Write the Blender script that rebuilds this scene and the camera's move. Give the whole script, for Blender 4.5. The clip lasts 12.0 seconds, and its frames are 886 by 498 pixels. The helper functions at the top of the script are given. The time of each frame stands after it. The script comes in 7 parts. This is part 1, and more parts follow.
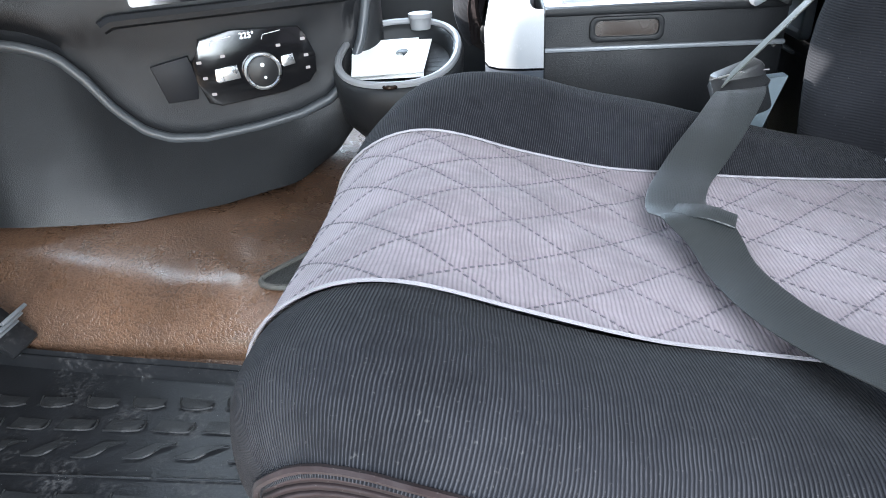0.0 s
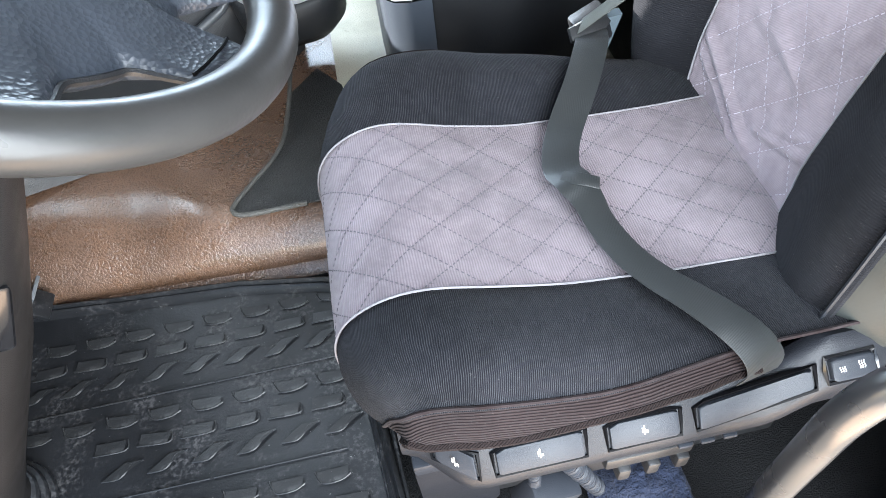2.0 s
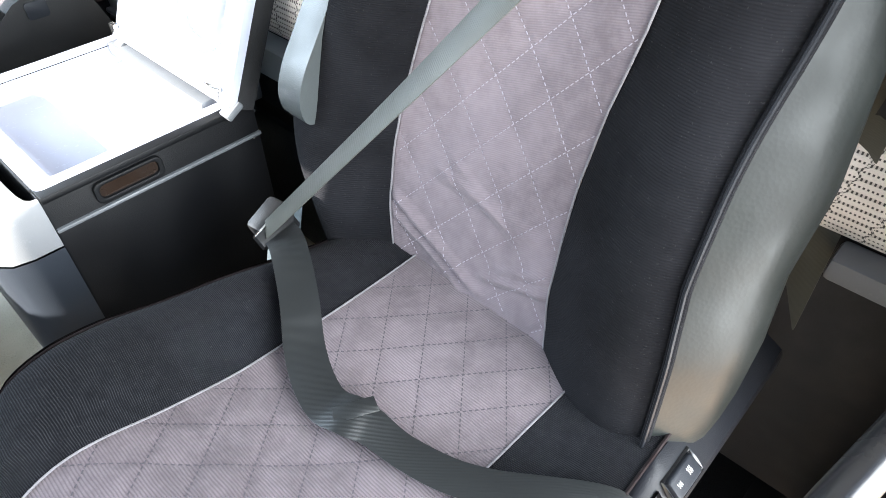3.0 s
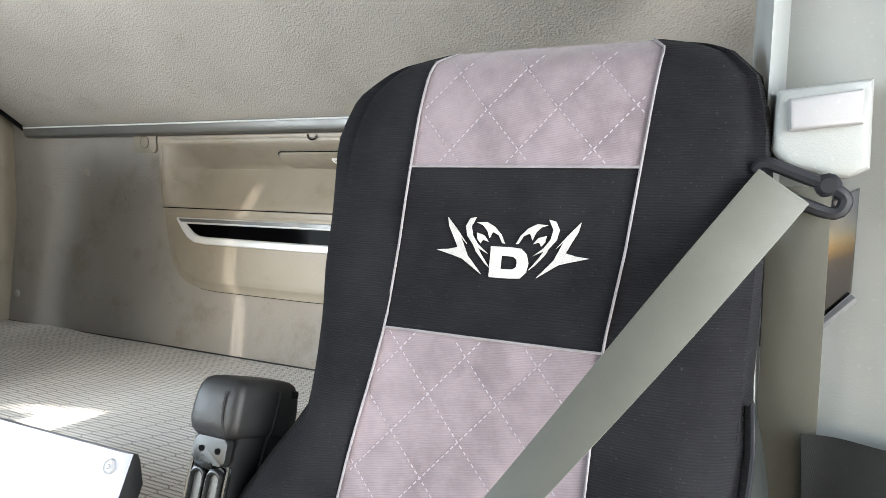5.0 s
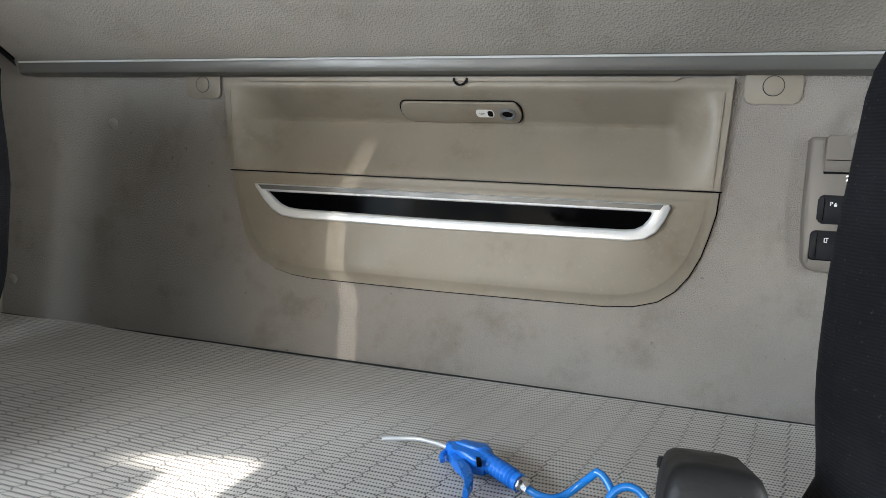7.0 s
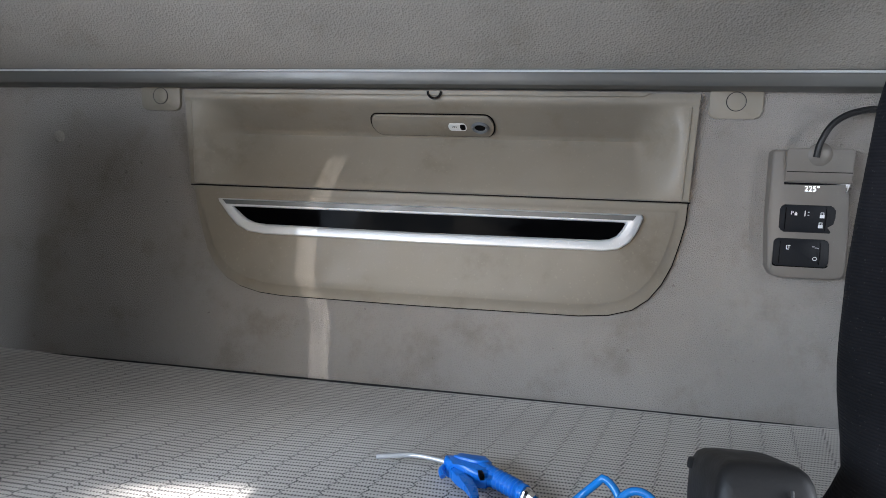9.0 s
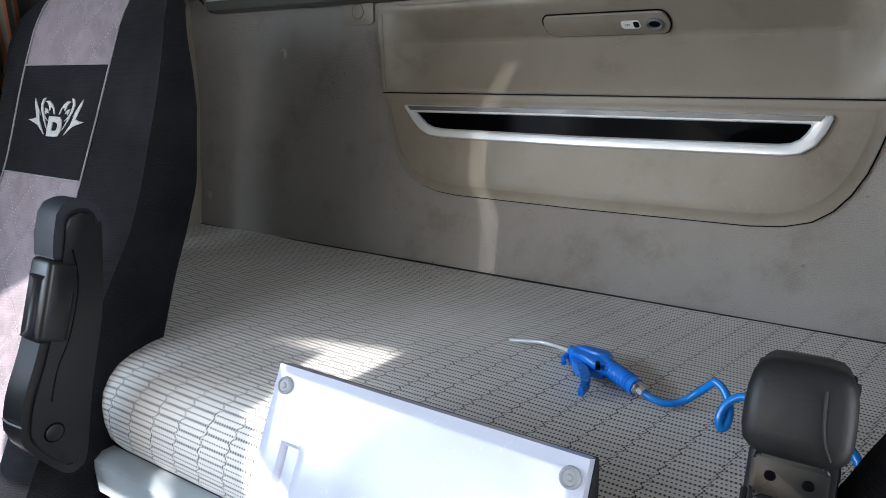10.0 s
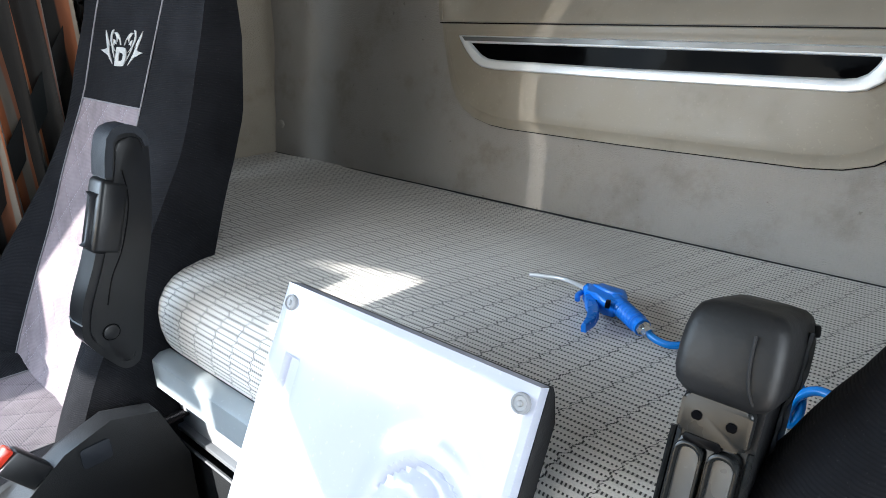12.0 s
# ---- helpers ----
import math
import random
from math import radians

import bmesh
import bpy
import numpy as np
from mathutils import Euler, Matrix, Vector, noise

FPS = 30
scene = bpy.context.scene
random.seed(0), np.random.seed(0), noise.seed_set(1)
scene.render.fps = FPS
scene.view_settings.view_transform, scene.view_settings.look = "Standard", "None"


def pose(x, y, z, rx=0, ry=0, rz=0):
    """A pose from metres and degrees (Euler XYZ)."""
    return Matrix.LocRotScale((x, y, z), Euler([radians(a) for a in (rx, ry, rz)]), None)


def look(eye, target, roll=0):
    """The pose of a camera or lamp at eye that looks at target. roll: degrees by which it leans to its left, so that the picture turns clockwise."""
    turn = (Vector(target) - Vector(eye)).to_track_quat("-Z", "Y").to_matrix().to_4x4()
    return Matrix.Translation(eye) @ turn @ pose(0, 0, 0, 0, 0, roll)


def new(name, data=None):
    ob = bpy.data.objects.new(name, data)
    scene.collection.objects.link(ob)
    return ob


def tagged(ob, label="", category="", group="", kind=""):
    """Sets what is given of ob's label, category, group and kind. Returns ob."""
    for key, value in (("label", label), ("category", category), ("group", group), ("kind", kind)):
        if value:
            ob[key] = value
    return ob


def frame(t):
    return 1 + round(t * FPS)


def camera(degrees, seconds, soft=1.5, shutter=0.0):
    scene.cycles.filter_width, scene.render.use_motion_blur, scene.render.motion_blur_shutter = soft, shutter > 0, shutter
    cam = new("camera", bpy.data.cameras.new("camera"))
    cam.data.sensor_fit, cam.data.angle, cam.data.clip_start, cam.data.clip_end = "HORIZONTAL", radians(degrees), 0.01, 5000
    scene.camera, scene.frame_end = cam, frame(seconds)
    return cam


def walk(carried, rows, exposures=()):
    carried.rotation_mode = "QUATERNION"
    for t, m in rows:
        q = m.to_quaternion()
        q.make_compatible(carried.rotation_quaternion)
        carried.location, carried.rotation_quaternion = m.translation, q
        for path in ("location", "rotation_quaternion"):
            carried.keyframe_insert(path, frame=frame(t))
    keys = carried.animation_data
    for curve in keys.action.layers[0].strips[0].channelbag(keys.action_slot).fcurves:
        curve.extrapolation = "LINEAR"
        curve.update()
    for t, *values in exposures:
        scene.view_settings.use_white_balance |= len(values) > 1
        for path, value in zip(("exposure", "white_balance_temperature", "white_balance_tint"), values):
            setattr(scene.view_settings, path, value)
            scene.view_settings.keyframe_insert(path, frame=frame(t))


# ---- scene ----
cam = camera(68.9, 12.0, 0.65)
PATH = [
    (0, (-0.01, -0.713, 0.598), (-0.22, 1.018, -0.382), -3.9),
    (0.4, (-0.005, -0.757, 0.695), (-0.255, 0.9, -0.396), -7.8),
    (0.5, (-0.009, -0.768, 0.736), (-0.225, 0.829, -0.448), -8.1),
    (1, (-0.059, -0.808, 0.907), (-0.118, 0.514, -0.593), -9.2),
    (1.5, (-0.069, -0.804, 0.928), (-0.01, 0.471, -0.612), -8.5),
    (2, (-0.082, -0.782, 0.929), (0.019, 0.472, -0.626), -8.2),
    (2.5, (-0.087, -0.705, 0.902), (0.345, 0.497, -0.637), -5.9),
    (3, (-0.065, -0.592, 0.936), (0.979, 0.416, -0.441), -0.9),
    (3.5, (-0.051, -0.537, 0.987), (1.287, 0.45, -0.124), 0.1),
    (3.6, (-0.055, -0.531, 0.998), (1.335, 0.451, -0.051), 0.2),
    (3.7, (-0.060, -0.526, 1.008), (1.382, 0.449, 0.022), 0.4),
    (5.3, (-0.082, -0.426, 1.041), (1.735, 0.396, 0.892), 1.0),
    (5.5, (-0.059, -0.376, 1.038), (1.732, 0.485, 0.813), 1.0),
    (6, (-0.016, -0.185, 1.029), (1.753, 0.701, 0.739), 0.6),
    (6.5, (0.02, -0.022, 1.035), (1.852, 0.716, 0.719), 1.2),
    (8.3, (-0.021, 0.219, 1.021), (1.926, 0.58, 0.747), 1.9),
    (8.5, (-0.017, 0.215, 1.027), (1.935, 0.557, 0.755), 1.9),
    (9, (-0.003, 0.176, 1.022), (1.944, 0.551, 0.765), 1.7),
    (9.5, (-0.006, 0.1, 1.021), (1.823, 0.797, 0.609), 0.8),
    (10, (-0.011, 0.033, 1.015), (1.627, 1.05, 0.484), -0.3),
    (10.5, (0.0, -0.02, 1.017), (1.516, 1.122, 0.387), -0.6),
    (11, (0.007, -0.041, 1.024), (1.483, 1.136, 0.362), -0.7),
    (11.5, (0.016, -0.053, 1.023), (1.473, 1.135, 0.341), -0.7),
    (12, (0.038, -0.067, 1.016), (1.441, 1.164, 0.297), -0.9),
]

# ---- light ----
EXPOSURES = [(0.0, 2.62), (1.0, 2.66), (1.5, 2.86), (2.0, 2.88), (2.6, 2.77), (3.6, 2.30), (5.4, 2.66), (6.0, 2.25), (6.6, 2.03), (8.4, 1.73), (9.0, 1.70), (9.5, 1.78), (10.0, 1.48), (10.5, 1.69), (12.0, 1.92)]
WHITES = [(0.0, 6300, 10), (1.0, 6300, 10), (2.5, 6500, 10), (3.6, 6850, 11), (6.0, 7000, 11), (7.5, 6700, 12), (9.0, 6350, 15), (10.0, 6350, 13), (12.0, 6350, 10)]
white_t, kelvin, tint = zip(*WHITES)
walk(cam, [(t, look(eye, target, roll)) for t, eye, target, roll in PATH], [(t, stops, float(np.interp(t, white_t, kelvin)), float(np.interp(t, white_t, tint))) for t, stops in EXPOSURES])

SUN_WAY = Vector((1.0, -0.13, -0.43)).normalized()
world = bpy.data.worlds.new("sky")
scene.world = world
world.use_nodes = True
wn = world.node_tree.nodes
sky = wn.new("ShaderNodeTexSky")
sky.sky_type, sky.sun_disc = "NISHITA", False
sky.sun_elevation = math.asin(-SUN_WAY.z)
sky.sun_rotation = math.atan2(-SUN_WAY.x, -SUN_WAY.y)
wn["Background"].inputs["Strength"].default_value = 0.09
world.node_tree.links.new(sky.outputs["Color"], wn["Background"].inputs["Color"])
sun_data = bpy.data.lights.new("sun", "SUN")
sun_data.energy, sun_data.angle, sun_data.color = 5.0, radians(0.5), (1.0, 0.97, 0.91)
sun = new("sun", sun_data)
sun.rotation_mode = "QUATERNION"
sun.rotation_quaternion = SUN_WAY.to_track_quat("-Z", "Y")
sun.location = (-4, 1, 4)



def window_light(name, at, toward, wide, tall, watts, color):
    """Daylight that comes in through one of the cab's openings."""
    d = bpy.data.lights.new(name, "AREA")
    d.shape, d.size, d.size_y, d.energy, d.color = "RECTANGLE", wide, tall, watts, color
    ob = new(name, d)
    ob.matrix_world = look(at, toward)
    return ob


window_light("door_daylight", (0.20, -1.30, 0.83), (0.10, 0.0, 0.48), 0.76, 1.42, 16.8, (0.88, 0.95, 1.0))
window_light("paving_bounce", (0.0, -1.28, -0.10), (0.0, -0.2, 0.55), 1.3, 0.5, 3.6, (1.0, 0.70, 0.47))
window_light("windscreen_daylight", (-1.03, 0.80, 1.15), (0.6, 0.55, 0.55), 1.38, 0.56, 4.8, (0.74, 0.88, 1.0))
window_light("passenger_daylight", (-0.52, 1.50, 1.15), (0.15, 0.5, 0.45), 0.9, 0.66, 9.0, (0.68, 0.84, 1.0))

# ---- helpers for building ----


def thing(name, at, label, category, group="", kind=""):
    ob = new(name)
    ob.empty_display_size = 0.05
    ob.location = at
    bpy.context.view_layer.update()
    return tagged(ob, label, category, group, kind)


def finish(bm, name, material, sharp=40):
    me = bpy.data.meshes.new(name)
    bmesh.ops.recalc_face_normals(bm, faces=bm.faces[:])
    bm.to_mesh(me)
    bm.free()
    me.materials.append(material)
    me.shade_smooth()
    me.set_sharp_from_angle(angle=radians(sharp))
    return me


def part(name, bm, material, parent=None, label="", sharp=40):
    """One mesh object from a bmesh, under a thing or a part."""
    ob = new(name, finish(bm, name, material, sharp))
    if parent is not None:
        ob.parent = parent
        ob.matrix_parent_inverse = parent.matrix_basis.inverted() if parent.parent is None else Matrix.Identity(4)
    if label:
        ob["label"] = label
    return ob


def structure(name, bm, material, label="", category="", sharp=40):
    return tagged(part(name, bm, material, None, "", sharp), label, category, "", "structure")


def box(bm, lo, hi, bevel=0.0, seg=2):
    made = bmesh.ops.create_cube(bm, size=1)["verts"]
    for v in made:
        v.co = Vector([(lo[i] + hi[i]) / 2 + v.co[i] * (hi[i] - lo[i]) for i in range(3)])
    if bevel:
        edges = list({e for v in made for e in v.link_edges})
        bmesh.ops.bevel(bm, geom=edges, offset=bevel, segments=seg, affect="EDGES", profile=0.5)
    return bm


def new_box(lo, hi, bevel=0.0, seg=2):
    return box(bmesh.new(), lo, hi, bevel, seg)


def turned_box(size, m, bevel=0.0, seg=2):
    bm = bmesh.new()
    box(bm, [-s / 2 for s in size], [s / 2 for s in size], bevel, seg)
    bmesh.ops.transform(bm, matrix=m, verts=bm.verts[:])
    return bm


def sheet(rows, close=False):
    """A surface over rows of points."""
    bm = bmesh.new()
    add_sheet(bm, rows, close)
    return bm


def add_sheet(bm, rows, close=False):
    vs = [[bm.verts.new(p) for p in row] for row in rows]
    for a, b in zip(vs, vs[1:]):
        n = len(a)
        for i in range(n if close else n - 1):
            j = (i + 1) % n
            try:
                bm.faces.new((a[i], a[j], b[j], b[i]))
            except ValueError:
                pass
    return vs


def smooth_path(pts, steps=6):
    """A smooth run of points through the given ones."""
    pts = [Vector(p) for p in pts]
    out = []
    for i in range(len(pts) - 1):
        p0, p1, p2, p3 = pts[max(i - 1, 0)], pts[i], pts[i + 1], pts[min(i + 2, len(pts) - 1)]
        for k in range(steps):
            t = k / steps
            out.append(0.5 * ((2 * p1) + (p2 - p0) * t + (2 * p0 - 5 * p1 + 4 * p2 - p3) * t * t + (3 * p1 - p0 - 3 * p2 + p3) * t ** 3))
    return out + [pts[-1]]


def add_tube(bm, pts, r, sides=8, closed=False):
    pts = [Vector(p) for p in pts]
    n = len(pts)
    up = Vector((0.13, 0.21, 0.97)).normalized()
    rows = []
    side = None
    for i, p in enumerate(pts):
        a, b = (pts[i - 1], pts[(i + 1) % n]) if closed else (pts[max(i - 1, 0)], pts[min(i + 1, n - 1)])
        way = (b - a).normalized()
        side = way.cross(up) if side is None else side - way * side.dot(way)
        if side.length < 1e-5:
            side = way.orthogonal()
        side.normalize()
        other = way.cross(side)
        rad = r(i / (n - 1)) if callable(r) else r
        rows.append([p + rad * (math.cos(2 * math.pi * k / sides) * side + math.sin(2 * math.pi * k / sides) * other) for k in range(sides)])
    if closed:
        rows.append(rows[0])
    vs = add_sheet(bm, rows, True)
    if closed:
        bmesh.ops.remove_doubles(bm, verts=vs[0] + vs[-1], dist=1e-6)
    else:
        bm.faces.new(vs[0])
        bm.faces.new(vs[-1])
    return bm


def tube(pts, r, sides=8, closed=False):
    return add_tube(bmesh.new(), pts, r, sides, closed)


def add_ribbon(bm, pts, wide, half_width, thick):
    """A flat band along pts; wide gives the way across it at each point."""
    n = len(pts)
    rows = []
    for i, p in enumerate(pts):
        way = (pts[min(i + 1, n - 1)] - pts[max(i - 1, 0)]).normalized()
        w = wide[i] - way * wide[i].dot(way)
        w.normalize()
        nrm = way.cross(w)
        half = half_width(i / (n - 1)) if callable(half_width) else half_width
        rows.append([p + w * half * a + nrm * thick * b for a, b in ((-1, -.5), (-0.94, -1), (0.94, -1), (1, -.5), (1, .5), (0.94, 1), (-0.94, 1), (-1, .5))])
    vs = add_sheet(bm, rows, True)
    bm.faces.new(vs[0])
    bm.faces.new(vs[-1])
    return bm


def prism(outline, put, depth, bevel=0.0, seg=2):
    """A plate with the given 2D outline; put(a, b, d) lays it into the place, d from 0 to depth."""
    bm = bmesh.new()
    low = [bm.verts.new(put(a, b, 0)) for a, b in outline]
    top = [bm.verts.new(put(a, b, depth)) for a, b in outline]
    n = len(outline)
    cap = bm.faces.new(top)
    bm.faces.new(low)
    for i in range(n):
        bm.faces.new((low[i], low[(i + 1) % n], top[(i + 1) % n], top[i]))
    if bevel:
        bmesh.ops.bevel(bm, geom=list(cap.edges), offset=bevel, segments=seg, affect="EDGES", profile=0.5)
    return bm


def ring_plate(outer, inner, put, depth, bevel=0.0):
    """A frame between two outlines with the same count of points."""
    bm = bmesh.new()
    rows = [[bm.verts.new(put(a, b, d)) for a, b in line] for line, d in ((outer, 0), (outer, depth), (inner, depth), (inner, 0))]
    n = len(outer)
    for r in range(4):
        for i in range(n):
            bm.faces.new((rows[r][i], rows[r][(i + 1) % n], rows[(r + 1) % 4][(i + 1) % n], rows[(r + 1) % 4][i]))
    if bevel:
        edges = [e for e in bm.edges if all(v in rows[1] or v in rows[2] for v in e.verts) and not (any(v in rows[1] for v in e.verts) and any(v in rows[2] for v in e.verts))]
        bmesh.ops.bevel(bm, geom=edges, offset=bevel, segments=2, affect="EDGES", profile=0.5)
    return bm


def round_rect(a0, b0, a1, b1, r, n=5):
    out = []
    for ca, cb, start in ((a1 - r, b1 - r, 0), (a0 + r, b1 - r, 90), (a0 + r, b0 + r, 180), (a1 - r, b0 + r, 270)):
        for k in range(n + 1):
            w = radians(start + 90 * k / n)
            out.append((ca + r * math.cos(w), cb + r * math.sin(w)))
    return out


def circle(a, b, r, n=20):
    return [(a + r * math.cos(2 * math.pi * k / n), b + r * math.sin(2 * math.pi * k / n)) for k in range(n)]


def lathe(profile, m, n=24):
    """Turns (radius, height) pairs about z, then lays them at m."""
    bm = bmesh.new()
    rows = [[(r * math.cos(2 * math.pi * k / n), r * math.sin(2 * math.pi * k / n), h) for k in range(n)] for r, h in profile]
    vs = add_sheet(bm, rows, True)
    bm.faces.new(vs[0])
    bm.faces.new(vs[-1])
    bmesh.ops.transform(bm, matrix=m, verts=bm.verts[:])
    return bm


def lerp(x, pairs):
    return float(np.interp(x, [p[0] for p in pairs], [p[1] for p in pairs]))


def ease(a, b, x):
    t = min(max((x - a) / (b - a), 0.0), 1.0)
    return t * t * (3 - 2 * t)


# ---- materials ----


class Nodes:
    """Short names for building a node material."""

    def __init__(self, name):
        self.mat = bpy.data.materials.new(name)
        self.mat.use_nodes = True
        self.tree = self.mat.node_tree
        self.bsdf = self.tree.nodes["Principled BSDF"]
        self.coord = self.tree.nodes.new("ShaderNodeTexCoord")

    def put(self, socket, value):
        if isinstance(value, bpy.types.NodeSocket):
            self.tree.links.new(value, socket)
        else:
            socket.default_value = value

    def math(self, op, a, b=0.0, c=0.0):
        n = self.tree.nodes.new("ShaderNodeMath")
        n.operation = op
        for s, v in zip(n.inputs, (a, b, c)):
            self.put(s, v)
        return n.outputs[0]

    def noise(self, scale, detail=3.0, rough=0.55, where=None, squash=None):
        n = self.tree.nodes.new("ShaderNodeTexNoise")
        n.inputs["Scale"].default_value, n.inputs["Detail"].default_value, n.inputs["Roughness"].default_value = scale, detail, rough
        at = where or self.coord.outputs["Object"]
        if squash:
            m = self.tree.nodes.new("ShaderNodeMapping")
            m.inputs["Scale"].default_value = squash
            self.tree.links.new(at, m.inputs["Vector"])
            at = m.outputs["Vector"]
        self.tree.links.new(at, n.inputs["Vector"])
        return n.outputs["Fac"]

    def cells(self, scale, feature="F1"):
        n = self.tree.nodes.new("ShaderNodeTexVoronoi")
        n.feature = feature
        n.inputs["Scale"].default_value = scale
        self.tree.links.new(self.coord.outputs["Object"], n.inputs["Vector"])
        return n.outputs["Distance"]

    def axes(self, uv=False):
        n = self.tree.nodes.new("ShaderNodeSeparateXYZ")
        self.tree.links.new(self.coord.outputs["UV" if uv else "Object"], n.inputs[0])
        return n.outputs

    def span(self, value, a, b, c=0.0, d=1.0):
        n = self.tree.nodes.new("ShaderNodeMapRange")
        n.interpolation_type = "SMOOTHSTEP"
        for s, v in zip(n.inputs, (value, a, b, c, d)):
            self.put(s, v)
        return n.outputs[0]

    def mix(self, fac, a, b):
        n = self.tree.nodes.new("ShaderNodeMix")
        n.data_type = "RGBA"
        self.put(n.inputs[0], fac)
        for s, v in ((n.inputs[6], a), (n.inputs[7], b)):
            self.put(s, v if isinstance(v, bpy.types.NodeSocket) else (*v, 1))
        return n.outputs[2]

    def bump(self, height, strength, distance, base=None):
        n = self.tree.nodes.new("ShaderNodeBump")
        n.inputs["Strength"].default_value, n.inputs["Distance"].default_value = strength, distance
        self.put(n.inputs["Height"], height)
        if base is not None:
            self.tree.links.new(base, n.inputs["Normal"])
        return n.outputs[0]

    def done(self, color, rough, metal=0.0, normal=None, spec=0.5, sheen=0.0, coat=0.0):
        self.put(self.bsdf.inputs["Base Color"], color if isinstance(color, bpy.types.NodeSocket) else (*color, 1))
        self.put(self.bsdf.inputs["Roughness"], rough)
        self.put(self.bsdf.inputs["Metallic"], metal)
        self.put(self.bsdf.inputs["Specular IOR Level"], spec)
        self.bsdf.inputs["Sheen Weight"].default_value = sheen
        self.bsdf.inputs["Coat Weight"].default_value = coat
        self.bsdf.inputs["Coat Roughness"].default_value = 0.20
        if normal is not None:
            self.tree.links.new(normal, self.bsdf.inputs["Normal"])
        return self.mat


def shade(c, k):
    return tuple(min(v * k, 1.0) for v in c)


def plastic(name, color, rough=0.5, grain=0.0, size=900, var=0.12, spec=0.5, metal=0.0, dirt=None, coat=0.0):
    n = Nodes(name)
    big = n.noise(5.0, 4)
    col = n.mix(n.span(big, 0.3, 0.7), shade(color, 1 - var), shade(color, 1 + var))
    if dirt:
        col = n.mix(n.math("MULTIPLY", n.span(n.noise(9.0, 6, 0.65), 0.5, 0.72), 0.6), col, dirt)
    col = n.mix(n.math("MULTIPLY", n.span(n.noise(160.0, 2), 0.62, 0.75), 0.25), col, shade(color, 1.5))
    r = n.span(n.noise(14.0, 4), 0.3, 0.7, rough - 0.06, rough + 0.08)
    normal = n.bump(n.cells(size), grain, 0.0006) if grain else n.bump(n.noise(60.0, 3), 0.06, 0.001)
    return n.done(col, r, metal, normal, spec, 0.0, coat)


def corduroy(name, color, way, pitch=0.0034, var=0.25, depth=1.0, sheen=0.02, lint=0.05, seams=0, quilt=None, crest=0.0):
    """Ribbed velour; way is the direction across the ribs."""
    n = Nodes(name)
    x, y, z = n.axes()
    run = n.math("ADD", n.math("MULTIPLY", x, way[0]), n.math("ADD", n.math("MULTIPLY", y, way[1]), n.math("MULTIPLY", z, way[2])))
    if seams:
        run = n.axes(True)[seams - 1]
    run = n.math("ADD", run, n.math("MULTIPLY", n.noise(22.0, 2), 0.004))
    rib = n.math("ABSOLUTE", n.math("SINE", n.math("MULTIPLY", run, math.pi / pitch)))
    worn = n.noise(7.0, 5, 0.6)
    col = n.mix(n.span(worn, 0.3, 0.72), shade(color, 1 - var), shade(color, 1 + var))
    nap = n.span(n.noise(34.0, 6, 0.68), 0.36, 0.66)
    col = n.mix(n.math("MULTIPLY", nap, 0.45 if color[0] > 0.05 else 0.2), col, shade(color, 1.4))
    # Grooves between the ribs get their shade from a darker colour.
    col = n.mix(n.math("MULTIPLY", n.math("SUBTRACT", 1.0, rib), min(0.8, depth)), col, shade(color, 0.35))
    if crest:
        # Crests paler: lint together with a painted highlight along each rib.
        lit_lint = n.math("MULTIPLY", n.span(rib, 0.72, 0.98), n.span(n.noise(90.0, 4, 0.7), 0.30, 0.62, 0.25, 1.0))
        col = n.mix(n.math("MULTIPLY", lit_lint, crest), col, (0.19, 0.19, 0.20))
    col = n.mix(n.math("MULTIPLY", n.span(n.noise(420.0, 2), 0.66, 0.74), lint), col, (0.4, 0.38, 0.37))
    base = n.bump(n.noise(16.0, 4, 0.6), 0.35, 0.006)
    if quilt:
        start, dy, dz, half, height = quilt
        at = n.axes(True)[1] if height == "seam" else z
        wide = n.math("MULTIPLY", n.math("ADD", y, half - SEAT_Y), 0.5 / dy)
        long = n.math("MULTIPLY", n.math("SUBTRACT", at, start), 0.5 / dz)
        seam = None
        for op in ("ADD", "SUBTRACT"):
            away = n.math("SUBTRACT", 0.5, n.math("ABSOLUTE", n.math("SUBTRACT", n.math("FRACT", n.math(op, long, wide)), 0.5)))
            seam = away if seam is None else n.math("MINIMUM", seam, away)
        base = n.bump(n.span(seam, 0.0, 0.16), 0.17, 0.006, base)
        # A little shade is put into the colour along the quilt seams.
        col = n.mix(n.span(seam, 0.045, 0.0, 0.0, 0.03), col, shade(color, 0.45))
    normal = n.bump(rib, depth, 0.0013, base)
    return n.done(col, 0.92, 0.0, normal, 0.04, sheen)


